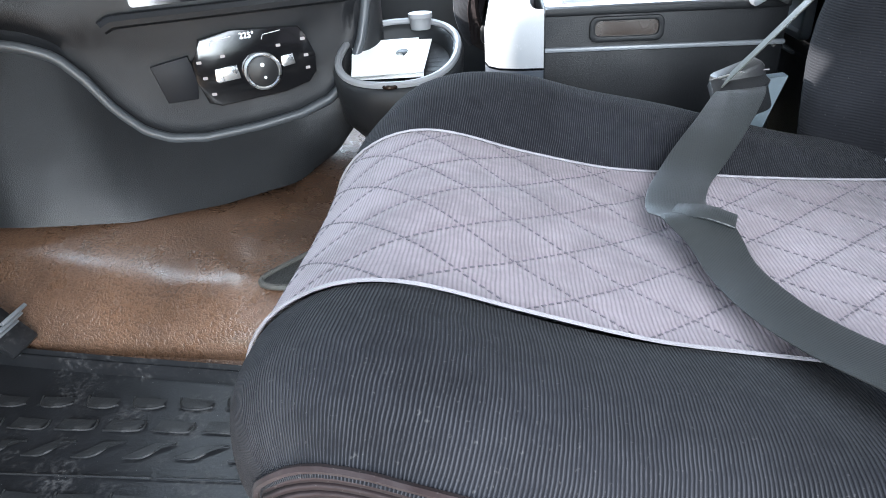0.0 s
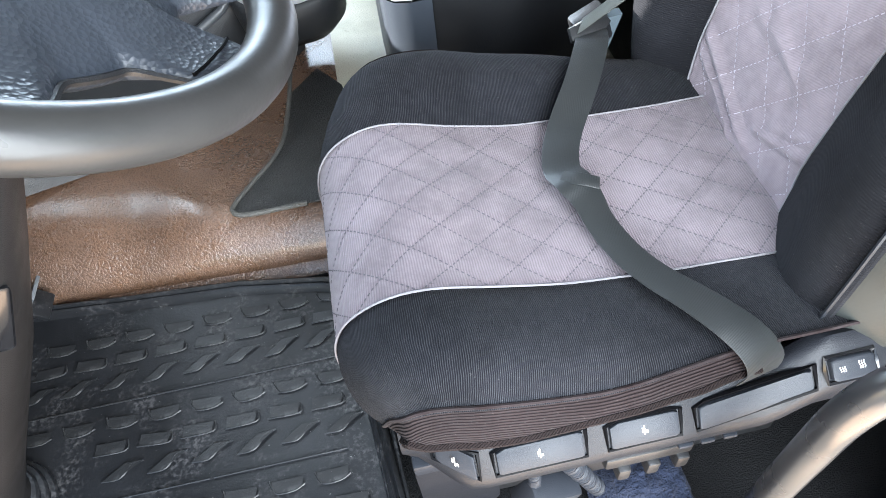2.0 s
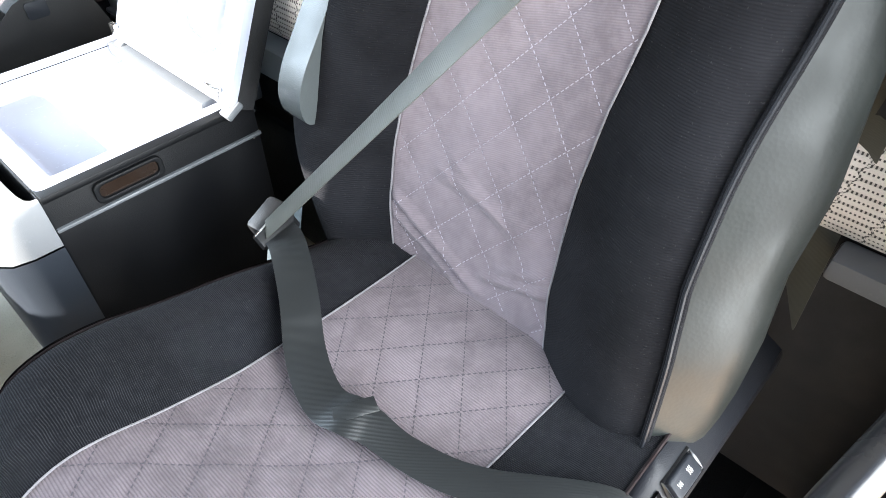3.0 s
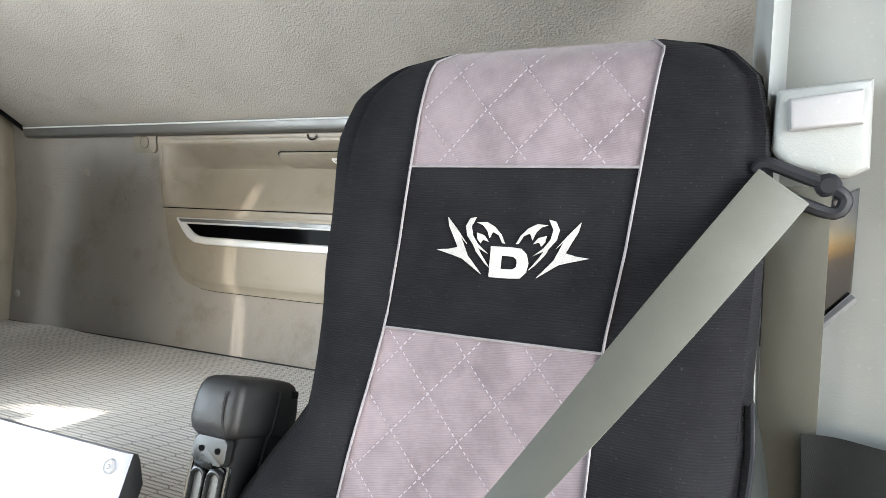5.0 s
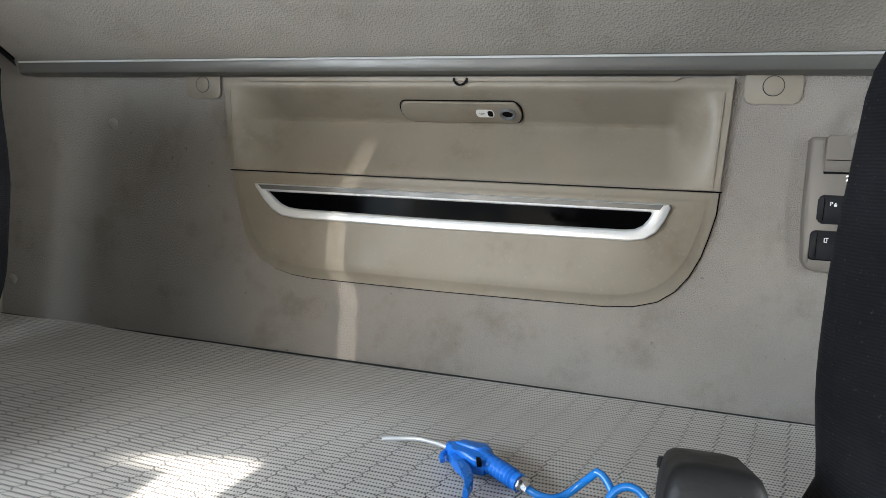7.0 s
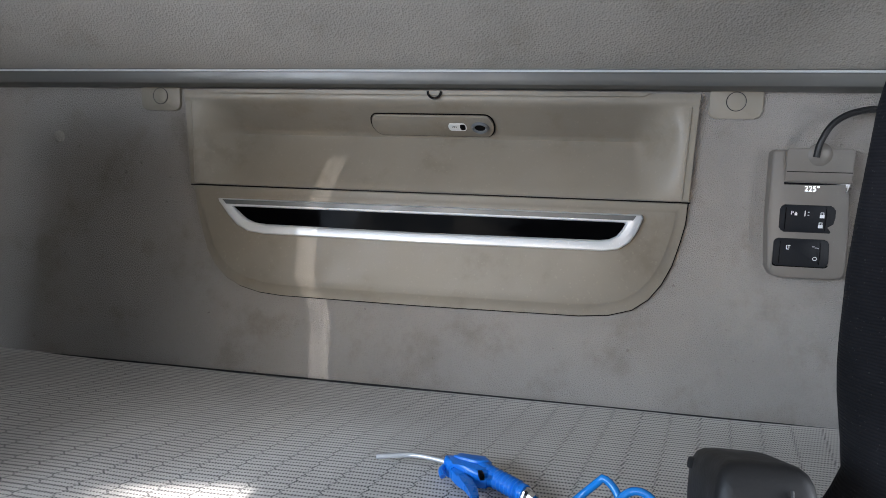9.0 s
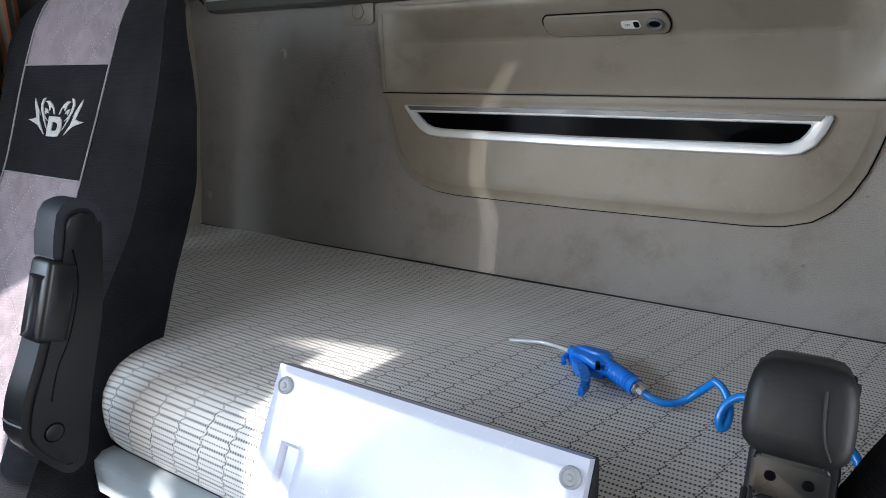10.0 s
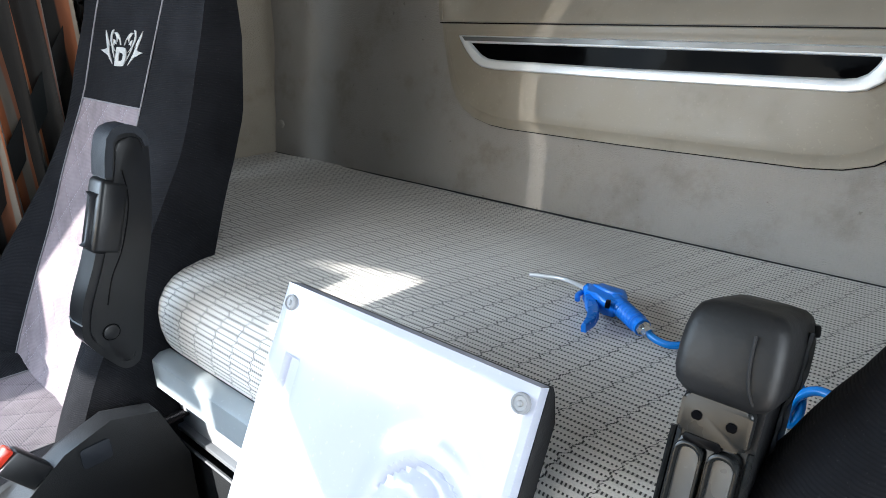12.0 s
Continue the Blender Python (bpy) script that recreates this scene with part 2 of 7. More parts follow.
def bunk_cloth(name):
    """Grey woven cloth with rows of dark dashes that run in flat honeycombs."""
    n = Nodes(name)
    u, v, _ = n.axes(True)
    pitch, long = 0.0080, 0.092
    wave = n.math("PINGPONG", n.math("DIVIDE", n.math("ADD", u, n.math("MULTIPLY", v, 0.22)), long), 0.5)
    swing = n.math("MULTIPLY", n.span(wave, 0.195, 0.305, -0.5, 0.5), pitch)

    def rows_of(at, step):
        return n.math("MULTIPLY", n.math("ABSOLUTE", n.math("SUBTRACT", n.math("FRACT", n.math("DIVIDE", at, step)), 0.5)), step)

    even = rows_of(n.math("ADD", n.math("SUBTRACT", v, swing), pitch), 2 * pitch)
    odd = rows_of(n.math("ADD", v, swing), 2 * pitch)
    flat = rows_of(v, pitch)
    edge = n.math("MINIMUM", even, odd)
    near = n.math("MINIMUM", edge, n.math("ADD", flat, 0.0006))
    half_step = n.math("MULTIPLY", n.math("FLOOR", n.math("DIVIDE", n.math("ADD", v, n.math("MULTIPLY", swing, 0.5)), 0.5 * pitch)), 0.37)
    dash = n.math("FRACT", n.math("ADD", n.math("DIVIDE", u, 0.0042), half_step))
    dot = n.math("MULTIPLY", n.span(near, 0.0021, 0.0014), n.math("MULTIPLY", n.span(dash, 0.06, 0.20), n.span(dash, 0.68, 0.54)))
    ridge = n.span(edge, 0.0024, 0.0006)
    mark = n.math("MAXIMUM", n.math("MULTIPLY", dot, 0.95), n.math("MULTIPLY", ridge, 0.27))
    cloth = n.mix(n.span(n.noise(4.0, 5), 0.3, 0.7), (0.64, 0.61, 0.57), (0.745, 0.715, 0.67))
    cloth = n.mix(n.math("MULTIPLY", n.span(n.noise(700.0, 2), 0.4, 0.7), 0.3), cloth, (0.44, 0.43, 0.42))
    col = n.mix(mark, cloth, (0.026, 0.025, 0.025))
    normal = n.bump(n.math("SUBTRACT", n.noise(900.0, 2), mark), 0.5, 0.0012, n.bump(n.noise(7.0, 3), 0.25, 0.01))
    return n.done(col, 0.95, 0.0, normal, 0.15, 0.1)


def trim_cloth(name, color, stain, size=500):
    """Pale moulded wall covering, pebbled and stained by use."""
    n = Nodes(name)
    col = n.mix(n.span(n.noise(3.0, 4), 0.3, 0.7), shade(color, 0.92), shade(color, 1.07))
    col = n.mix(n.math("MULTIPLY", n.span(n.noise(8.0, 7, 0.68), 0.50, 0.74), 0.55), col, stain)
    col = n.mix(n.math("MULTIPLY", n.span(n.noise(70.0, 3), 0.70, 0.76), 0.5), col, shade(stain, 0.6))
    normal = n.bump(n.cells(size), 0.9, 0.0014, n.bump(n.noise(9.0, 4), 0.25, 0.005))
    return n.done(col, 0.75, 0.0, normal, 0.3)


def striped(name):
    n = Nodes(name)
    x, y, z = n.axes()
    run = n.math("ADD", n.math("MULTIPLY", x, 1.0), n.math("MULTIPLY", n.noise(6.0, 2, 0.5, None, (1, 1, 0.15)), 0.03))
    s = n.math("FRACT", n.math("DIVIDE", run, 0.046))
    col = n.mix(n.span(s, 0.55, 0.6), (0.020, 0.017, 0.015), (0.26, 0.085, 0.035))
    col = n.mix(n.math("MULTIPLY", n.span(s, 0.78, 0.8), n.span(s, 0.93, 0.9)), col, (0.20, 0.165, 0.13))
    return n.done(col, 0.9, 0.0, n.bump(n.noise(300.0, 2), 0.3, 0.001), 0.2, 0.15)


def vinyl(name, color, rough, size=330, depth=0.8, var=0.2, spec=0.5, coat=0.0, pits=0.0):
    """Pebbled floor covering."""
    n = Nodes(name)
    col = n.mix(n.span(n.noise(6.0, 5), 0.3, 0.7), shade(color, 1 - var), shade(color, 1 + var))
    col = n.mix(n.math("MULTIPLY", n.span(n.noise(30.0, 5, 0.7), 0.58, 0.75), 0.5), col, shade(color, 0.5))
    r = n.span(n.noise(11.0, 4), 0.3, 0.7, rough - 0.08, rough + 0.12)
    # Hollows of the pebbling are darkened in the colour, as their shade.
    col = n.mix(n.math("MULTIPLY", n.span(n.noise(size, 2, 0.6), 0.50, 0.36), pits), col, shade(color, 0.3))
    h = n.math("ADD", n.span(n.noise(size, 2, 0.6), 0.35, 0.62), n.math("MULTIPLY", n.noise(size * 3, 1), 0.25))
    return n.done(col, r, 0.0, n.bump(h, depth, 0.0016), spec, 0.0, coat)


def dusty_rubber(name, color):
    n = Nodes(name)
    dust = n.math("MULTIPLY", n.span(n.noise(11.0, 7, 0.7), 0.46, 0.68), n.span(n.noise(130.0, 3, 0.6), 0.42, 0.68))
    col = n.mix(n.math("MULTIPLY", dust, 0.26), n.mix(n.span(n.noise(9.0, 4), 0.3, 0.7), shade(color, 0.8), shade(color, 1.25)), (0.26, 0.25, 0.25))
    col = n.mix(n.span(n.noise(310.0, 2), 0.74, 0.79), col, (0.42, 0.41, 0.40))
    r = n.math("ADD", 0.34, n.math("MULTIPLY", dust, 0.4))
    return n.done(col, r, 0.0, n.bump(n.noise(240.0, 4), 0.25, 0.0012), 0.28)


def webbing(name, color, spec=0.34):
    n = Nodes(name)
    x, y, z = n.axes()
    t = n.math("ABSOLUTE", n.math("SINE", n.math("MULTIPLY", n.math("ADD", n.math("ADD", x, y), z), math.pi / 0.0021)))
    col = n.mix(n.span(n.noise(14.0, 4), 0.3, 0.7), shade(color, 0.93), shade(color, 1.08))
    r = n.span(n.noise(30.0, 3), 0.3, 0.7, 0.36, 0.42)
    return n.done(n.mix(n.math("MULTIPLY", t, 0.25), col, shade(color, 1.6)), r, 0.0, n.bump(t, 0.3, 0.0005, n.bump(n.noise(24.0, 3, 0.6), 0.15, 0.003)), spec, 0.03)


def leather(name, color, rough=0.42, relief=0.3, spec=0.38, lumps=0.8):
    n = Nodes(name)
    col = n.mix(n.span(n.noise(8.0, 5), 0.3, 0.7), shade(color, 0.8), shade(color, 1.25))
    cr = n.cells(260.0)
    h = n.math("ADD", cr, n.math("MULTIPLY", n.noise(40.0, 4), lumps))
    return n.done(col, n.span(n.noise(20.0, 3), 0.3, 0.7, rough - 0.06, rough + 0.1), 0.0, n.bump(h, relief, 0.0016), spec)


def metal(name, color, rough, brushed=0.0):
    n = Nodes(name)
    col = n.mix(n.span(n.noise(20.0, 4), 0.3, 0.7), shade(color, 0.9), shade(color, 1.06))
    return n.done(col, n.span(n.noise(60.0, 3), 0.3, 0.7, rough - 0.05, rough + 0.07), 1.0, n.bump(n.noise(120.0, 3), brushed, 0.0006))


def lit(name, color, strength):
    n = Nodes(name)
    n.bsdf.inputs["Emission Color"].default_value = (*color, 1)
    n.bsdf.inputs["Emission Strength"].default_value = strength
    return n.done(color, 0.4)


SEAT_Y = -0.272
BLACK = (0.0108, 0.0110, 0.0128)
MAUVE = (0.163, 0.136, 0.149)
M_CORD_SEAT = corduroy("black corduroy cushion", (0.0115, 0.0120, 0.0150), (1, 0, -1), 0.0021, 0.4, 0.7, seams=2, crest=0.08)
M_CORD_BACK = corduroy("black corduroy back", BLACK, (0, 0, 1), 0.0025, 0.35, 0.36, 0.015)
M_CORD_SKIRT = corduroy("black corduroy skirt", (0.0150, 0.0105, 0.0110), (0, 0.25, 1), 0.0036, seams=1, crest=0.035)
M_HEM = corduroy("brown black hem", (0.017, 0.0115, 0.0115), (1, 1, 1), 0.0020)
M_MAUVE_SEAT = corduroy("mauve velour cushion", MAUVE, (1, 0.25, -1), 0.0030, 0.26, 0.5, 0.12, 0.08, 2, (0.04, 0.031, 0.038, 0.132, "seam"))
M_MAUVE_BACK = corduroy("mauve velour back", MAUVE, (0.15, 0.2, 1), 0.0024, 0.24, 0.22, 0.12, 0.06, 0, (0.356, 0.036, 0.040, 0.216, "up"))
M_PIPING = corduroy("grey piping", (0.18, 0.172, 0.182), (1, 1, 1), 0.002, 0.1, 0.2, 0.0, 0.0)
M_STITCH = plastic("pale thread", (0.25, 0.225, 0.255), 0.8)
M_STITCH_DARK = plastic("dark thread", (0.060, 0.052, 0.062), 0.8)
M_EMBROIDERY = corduroy("white embroidery", (0.36, 0.357, 0.35), (1, 1, 1), 0.0016, 0.08, 0.4, 0.1, 0.0)
M_BOX = plastic("matt black box plastic", (0.0042, 0.0046, 0.0056), 0.5, 0.3, 800, 0.12, 0.22)
M_SLATE = plastic("slate blue box plastic", (0.030, 0.036, 0.046), 0.42, 0.25)
M_RIM_PALE = vinyl("worn pale mat rim", (0.075, 0.073, 0.066), 0.5, 300, 0.5)
M_LEATHER = leather("grey green leatherette", (0.015, 0.0172, 0.0165), 0.38, 0.06, 0.20)
M_PAD = leather("black arm pad leatherette", (0.0055, 0.0057, 0.0064), 0.54, 0.08)
M_ARM = plastic("smooth black arm plastic", (0.0058, 0.0060, 0.0068), 0.34, 0.0, 900, 0.1, 0.28)
M_BELT = webbing("dark seat belt webbing with light in its colour", (0.012, 0.0135, 0.0140))
# Same webbing as above, lightened in colour for the lit shoulder and reel runs.
M_BELT_LIT = webbing("seat belt webbing with light in its colour", (0.056, 0.058, 0.050), 0.30)
# Darkened in colour to carry the shade inside the console recess.
M_DASH_SHADED = plastic("dashboard plastic darkened for recess shade", (0.0085, 0.0092, 0.0110), 0.44, 0.5, 900, 0.12, 0.35)
M_DASH_LOW = plastic("charcoal dashboard plastic", (0.012, 0.0130, 0.0145), 0.48, 0.5, 700, 0.12, 0.35)
M_BLACK_PLASTIC = plastic("black plastic", (0.007, 0.0074, 0.0085), 0.45, 0.35, 800)
M_GLOSS_BLACK = plastic("gloss black plastic", (0.008, 0.008, 0.009), 0.12, 0.0, 900, 0.1, 0.5)
M_HANDLE_BAND = plastic("grey handle band", (0.105, 0.11, 0.11), 0.36, 0.0, 900, 0.05, 0.5, 0.2)
M_GREY_TRIM = plastic("mid grey trim", (0.12, 0.128, 0.138), 0.42, 0.2)
M_SLOT_FLOOR = plastic("worn grey slot plastic", (0.10, 0.105, 0.11), 0.30, 0.0)
M_STALK = plastic("blue grey stalk plastic", (0.060, 0.078, 0.090), 0.42, 0.2)
M_TRIM_BAND = plastic("grey dash trim band", (0.050, 0.056, 0.062), 0.38, 0.2)
M_FOOT = plastic("blue grey foot plastic", (0.050, 0.057, 0.058), 0.42, 0.2)
M_ARM_PLATE = plastic("grey arm plate plastic", (0.009, 0.0098, 0.0100), 0.30, 0.0, 900, 0.1, 0.28)
M_SWITCH = plastic("slate switch plastic", (0.017, 0.0192, 0.024), 0.46, 0.25, 900, 0.12, 0.16)
M_SWITCH_BASE = plastic("dark seat valance plastic", (0.010, 0.011, 0.0138), 0.44, 0.3, 900, 0.12, 0.18)
M_MARK = plastic("grey pink key print", (0.34, 0.30, 0.30), 0.5)
M_ICON = plastic("white print", (0.75, 0.76, 0.76), 0.5)
M_PILLAR = plastic("light grey pillar trim", (0.22, 0.235, 0.235), 0.55, 0.3, 700)
M_PALE_PLASTIC = plastic("pale grey plastic", (0.22, 0.225, 0.235), 0.5, 0.2)
M_WALL = trim_cloth("grey beige wall covering", (0.283, 0.261, 0.240), (0.175, 0.152, 0.122))
M_LOCKER = plastic("khaki beige locker plastic", (0.245, 0.218, 0.178), 0.48, 0.15, 600, 0.08, 0.45, 0.0, (0.175, 0.145, 0.105))
M_UPPER = trim_cloth("beige upper bunk board", (0.315, 0.292, 0.262), (0.24, 0.215, 0.18), 260)
M_SIDE = trim_cloth("warm beige side trim", (0.35, 0.305, 0.245), (0.22, 0.18, 0.13))
M_LIP = plastic("grey aluminium lip", (0.10, 0.10, 0.095), 0.4, 0.0, 900, 0.08, 0.5, 0.2)
M_REMOTE = plastic("brown grey remote plastic", (0.150, 0.135, 0.118), 0.46, 0.15, 600)
M_NOZZLE = plastic("polished steel nozzle", (0.62, 0.63, 0.64), 0.22, 0.0, 900, 0.03, 0.5, 0.4)
M_CHROME = metal("satin silver", (0.82, 0.84, 0.86), 0.30)
M_SATIN = plastic("satin silver paint", (0.62, 0.64, 0.66), 0.34, 0.0, 900, 0.03, 0.6, 0.25)
M_BRIGHT = metal("bright steel", (0.75, 0.75, 0.74), 0.25)
M_BRASS = plastic("dark bronze", (0.018, 0.011, 0.008), 0.22)
M_ALU = plastic("silver painted rail", (0.36, 0.40, 0.425), 0.36, 0.0, 900, 0.06, 0.5, 0.35)
M_BUNK = bunk_cloth("dashed grey bunk cloth")
M_WHITE = plastic("white moulded plastic", (0.43, 0.45, 0.53), 0.13, 0.0, 900, 0.02, 0.6)
M_FOAM = plastic("black foam edge", (0.008, 0.008, 0.009), 0.8, 0.4, 500)
M_CAMEL = vinyl("pebbled brown floor covering", (0.108, 0.060, 0.037), 0.26, 230, 0.45, 0.25, 0.7, 0.8, 0.5)
M_TUNNEL = vinyl("dark tunnel covering", (0.016, 0.0155, 0.0145), 0.45, 300, 0.6)
M_TUNNEL_PALE = vinyl("pale tunnel covering", (0.40, 0.37, 0.29), 0.55, 300, 0.4)
M_RUBBER = dusty_rubber("dusty black rubber", (0.012, 0.0125, 0.0140))
M_CARPET = vinyl("black floor carpet", (0.005, 0.0052, 0.0058), 0.85, 420, 1.0, 0.2, 0.1)
M_BLUE_PLUSH = vinyl("dark blue plush", (0.006, 0.011, 0.028), 0.95, 160, 1.0)
M_WHEEL = leather("black wheel leather", (0.019, 0.0185, 0.0182), 0.33, 0.03, 0.22)
M_COLUMN = plastic("dark column plastic", (0.013, 0.012, 0.012), 0.40, 0.3, 900, 0.12, 0.3)
M_RAIL = plastic("worn black rail paint", (0.014, 0.014, 0.015), 0.26, 0.0, 900, 0.2, 0.6)
M_TREAD = dusty_rubber("worn rubber tread", (0.020, 0.0205, 0.0215))
M_HUB = leather("grained wheel hub plastic", (0.020, 0.024, 0.031), 0.36, 0.42, 0.28, 0.08)
M_SLOT = plastic("black slot plastic", (0.003, 0.003, 0.0035), 0.35, 0.0, 900, 0.1, 0.04)
M_SLOT_GLOSS = plastic("gloss black slot plastic", (0.0015, 0.0015, 0.0018), 0.06, 0.0, 900, 0.1, 0.012)
M_BLUE = plastic("bright blue plastic", (0.008, 0.18, 0.68), 0.28, 0.0, 900, 0.1, 0.5)
M_BLUE_HOSE = plastic("blue polyurethane hose", (0.003, 0.19, 0.60), 0.18, 0.0, 900, 0.05, 0.6)
M_CURTAIN = striped("striped brown curtain")
M_CLOTH_GREY = corduroy("charcoal hung cloth", (0.026, 0.028, 0.029), (0.3, 1, 0.2), 0.0016, 0.3, 0.15, 0.2)
M_RED = plastic("red button", (0.55, 0.04, 0.02), 0.3)
M_PAPER = plastic("white paper", (0.82, 0.82, 0.80), 0.7, 0.0, 900, 0.02)
M_SCREEN = lit("white digits", (0.8, 0.86, 0.9), 0.9)
M_GROUND = vinyl("sandy paving", (0.32, 0.28, 0.23), 0.85, 3, 0.3)
M_CAB = plastic("dark cab lining", (0.09, 0.09, 0.09), 0.8)
M_CEILING = plastic("cream headlining", (0.50, 0.495, 0.47), 0.85)

# ---- the cab: floor, walls, ceiling ----
ground = structure("ground", new_box((-30, -30, -1.45), (30, 30, -1.35)), M_GROUND, "sunlit sandy paving outside the cab", "ground")

floor = structure("floor", new_box((-1.05, -0.70, -0.05), (1.2, 1.56, -0.012)), M_CARPET, "black carpeted cab floor", "floor")


def tunnel_top(x):
    return lerp(x, [(-1.05, 0.20), (-0.80, 0.155), (-0.62, 0.130), (-0.47, 0.112), (-0.38, 0.100), (-0.20, 0.095), (0.6, 0.095)])


def tunnel_rows(x0, x1, n):
    rows = []
    for i in range(n + 1):
        x = x0 + (x1 - x0) * i / n
        h = tunnel_top(x)
        foot = 0.006 + 0.008 * math.sin(7 * x)
        wide = 0.085 + 0.5 * max(h - 0.10, 0) + 0.10 * ease(-0.40, -0.58, x)
        row = [(x, foot - 0.02, -0.012), (x, foot - 0.006, 0.002)]
        for k in range(17):
            a = radians(90 * k / 16)
            row.append((x, foot + wide * (1 - math.cos(a) ** 1.3), 0.006 + (h - 0.006) * math.sin(a)))
        for k in range(1, 9):
            row.append((x, foot + wide + (1.19 - foot - wide) * k / 8, h + 0.006 * math.sin(0.4 * k)))
        rows.append(row)
    return rows


structure("floor_tunnel", sheet(tunnel_rows(-1.05, -0.16, 44)), M_CAMEL, "pebbled brown vinyl over the engine tunnel", "floor covering")
structure("floor_tunnel_rear", sheet(tunnel_rows(-0.16, 0.6, 16)), M_TUNNEL_PALE, "pale vinyl on the engine tunnel top", "floor covering")

# rear wall, leaning a little towards the bunk at its foot


def wall_x(z):
    return 1.15 - 0.055 * ease(0.98, 0.58, z) * 1.0


def rear_wall_mesh():
    """The rear wall with the opening behind the upper cabinet."""
    ys = zs_even(-0.74, -0.014, 8) + zs_even(-0.014, 0.888, 10)[1:] + zs_even(0.888, 1.52, 8)[1:]
    zz = zs_even(0.40, 0.978, 16) + zs_even(0.978, 1.146, 4)[1:] + zs_even(1.146, 1.22, 3)[1:]
    bm = bmesh.new()
    vs = add_sheet(bm, [[(1.24, ys[0], z), *[(wall_x(z), y, z) for y in ys], (1.24, ys[-1], z)] for z in zz])
    hole = [f for f in bm.faces if -0.014 < f.calc_center_median().y < 0.888 and 0.978 < f.calc_center_median().z < 1.146]
    bmesh.ops.delete(bm, geom=hole, context="FACES")
    return bm


def zs_even(a, b, n):
    return [a + (b - a) * i / n for i in range(n + 1)]


wall_rear = structure("wall_rear", rear_wall_mesh(), M_WALL, "grey-beige pebbled rear wall, stained from use", "wall")
structure("wall_back_shell", new_box((1.24, -0.76, -0.05), (1.30, 1.58, 2.05)), M_CAB, "plain outer rear wall of the cab", "wall")


def on_wall(y, z, d):
    return (wall_x(z) - d, y, z)


structure("wall_joint", tube([(1.094, -0.73, 0.6195), (1.094, 0.4, 0.6195), (1.094, 1.49, 0.6195)], 0.0018, 6), M_FOAM, "dark joint between bunk and rear wall", "trim")

def words(text, size, m, material, parent, name="print"):
    c = bpy.data.curves.new(name, "FONT")
    c.body, c.size, c.align_x, c.align_y, c.extrude = text, size, "CENTER", "CENTER", 0.0002
    ob = new(name, c)
    ob.data.materials.append(material)
    bpy.context.view_layer.update()
    me = bpy.data.meshes.new_from_object(ob.evaluated_get(bpy.context.evaluated_depsgraph_get()))
    bpy.data.objects.remove(ob)
    me.transform(m)
    out = new(name, me)
    out.parent = parent
    out.matrix_parent_inverse = parent.matrix_basis.inverted() if parent.parent is None else Matrix.Identity(4)
    return out


# upper locker door with its scooped face
def locker_upper_x(y, z):
    """The scooped face: a rim, an underside that recedes, then a face that comes forward again."""
    end = ease(0.012, 0.085, y + 0.020) * ease(0.012, 0.090, 0.902 - y)
    deep = lerp(z, [(0.974, 0.006), (0.984, 0.012), (1.066, 0.083), (1.073, 0.088), (1.079, 0.083), (1.128, 0.005), (1.133, 0.0), (1.20, 0.0)])
    rim = 0.003 * ease(0.010, 0.0, abs(z - 1.139))
    return 1.137 - rim + deep * end


rows = []
for z in [0.974, 0.979, 0.984, *zs_even(0.990, 1.060, 13), 1.066, 1.070, 1.073, 1.076, 1.079, *zs_even(1.084, 1.124, 9), 1.128, 1.131, 1.134, 1.139, 1.144, 1.150]:
    w = (z - 0.974) / 0.176
    y0, y1 = -0.020 - 0.006 * w, 0.896 + 0.010 * w
    ys = [y0 + (y1 - y0) * i / 110 for i in range(111)]
    rows.append([(1.175, y0, z)] + [(locker_upper_x(y, z), y, z) for y in ys] + [(1.175, y1, z)])
rows = [[(1.175, p[1], p[2]) for p in rows[0]]] + rows + [[(1.175, p[1], p[2]) for p in rows[-1]]]
locker_upper = thing("wall_cabinet", (1.15, 0.44, 0.974), "upper khaki-beige moulded locker door with a scooped grip", "cabinet")
part("door_panel", sheet(rows), M_LOCKER, locker_upper, "", 50)


def on_scoop(a, b, d):
    """A place on the locker's underside, d out of it."""
    return (1.1945 - 1.592 * (b - 1.095) - 0.53 * d, a, b - 0.85 * d)


for y, turn in ((-0.008, 1), (0.888, -1)):
    part("door_ridge", tube(smooth_path([(locker_upper_x(y, z) - 0.0005, y - turn * 0.006 * (z - 0.974) / 0.176, z) for z in zs_even(0.978, 1.128, 10)], 3), 0.0019, 6), M_LOCKER, locker_upper, "thin raised rim")
plate = part("socket_plate", prism(round_rect(0.318, 1.081, 0.548, 1.113, 0.0155), on_scoop, 0.005, 0.0012), M_LOCKER, locker_upper, "pill-shaped khaki socket plate")
part("plate_joint", tube([on_scoop(a, b, 0.0016) for a, b in round_rect(0.3165, 1.0795, 0.5495, 1.1145, 0.0165)], 0.0013, 5, True), M_SLOT, plate)
SOCKET = Matrix.Translation(on_scoop(0.343, 1.097, 0.004)) @ pose(0, 0, 0, 0, -148, 0)
part("socket_ring", lathe([(0.0095, 0.0), (0.016, 0.0), (0.016, 0.003), (0.0135, 0.0055), (0.0105, 0.004), (0.0095, 0.001)], SOCKET, 28), M_GREY_TRIM, plate, "grey socket ring")
part("socket_hole", lathe([(0.0005, 0.0), (0.0098, 0.0), (0.0098, 0.002), (0.0005, 0.002)], SOCKET, 20), M_SLOT, plate, "dark socket hole")
label = part("socket_label", prism(round_rect(0.368, 1.091, 0.402, 1.103, 0.0055), on_scoop, 0.0056), M_ICON, plate, "small white socket label")
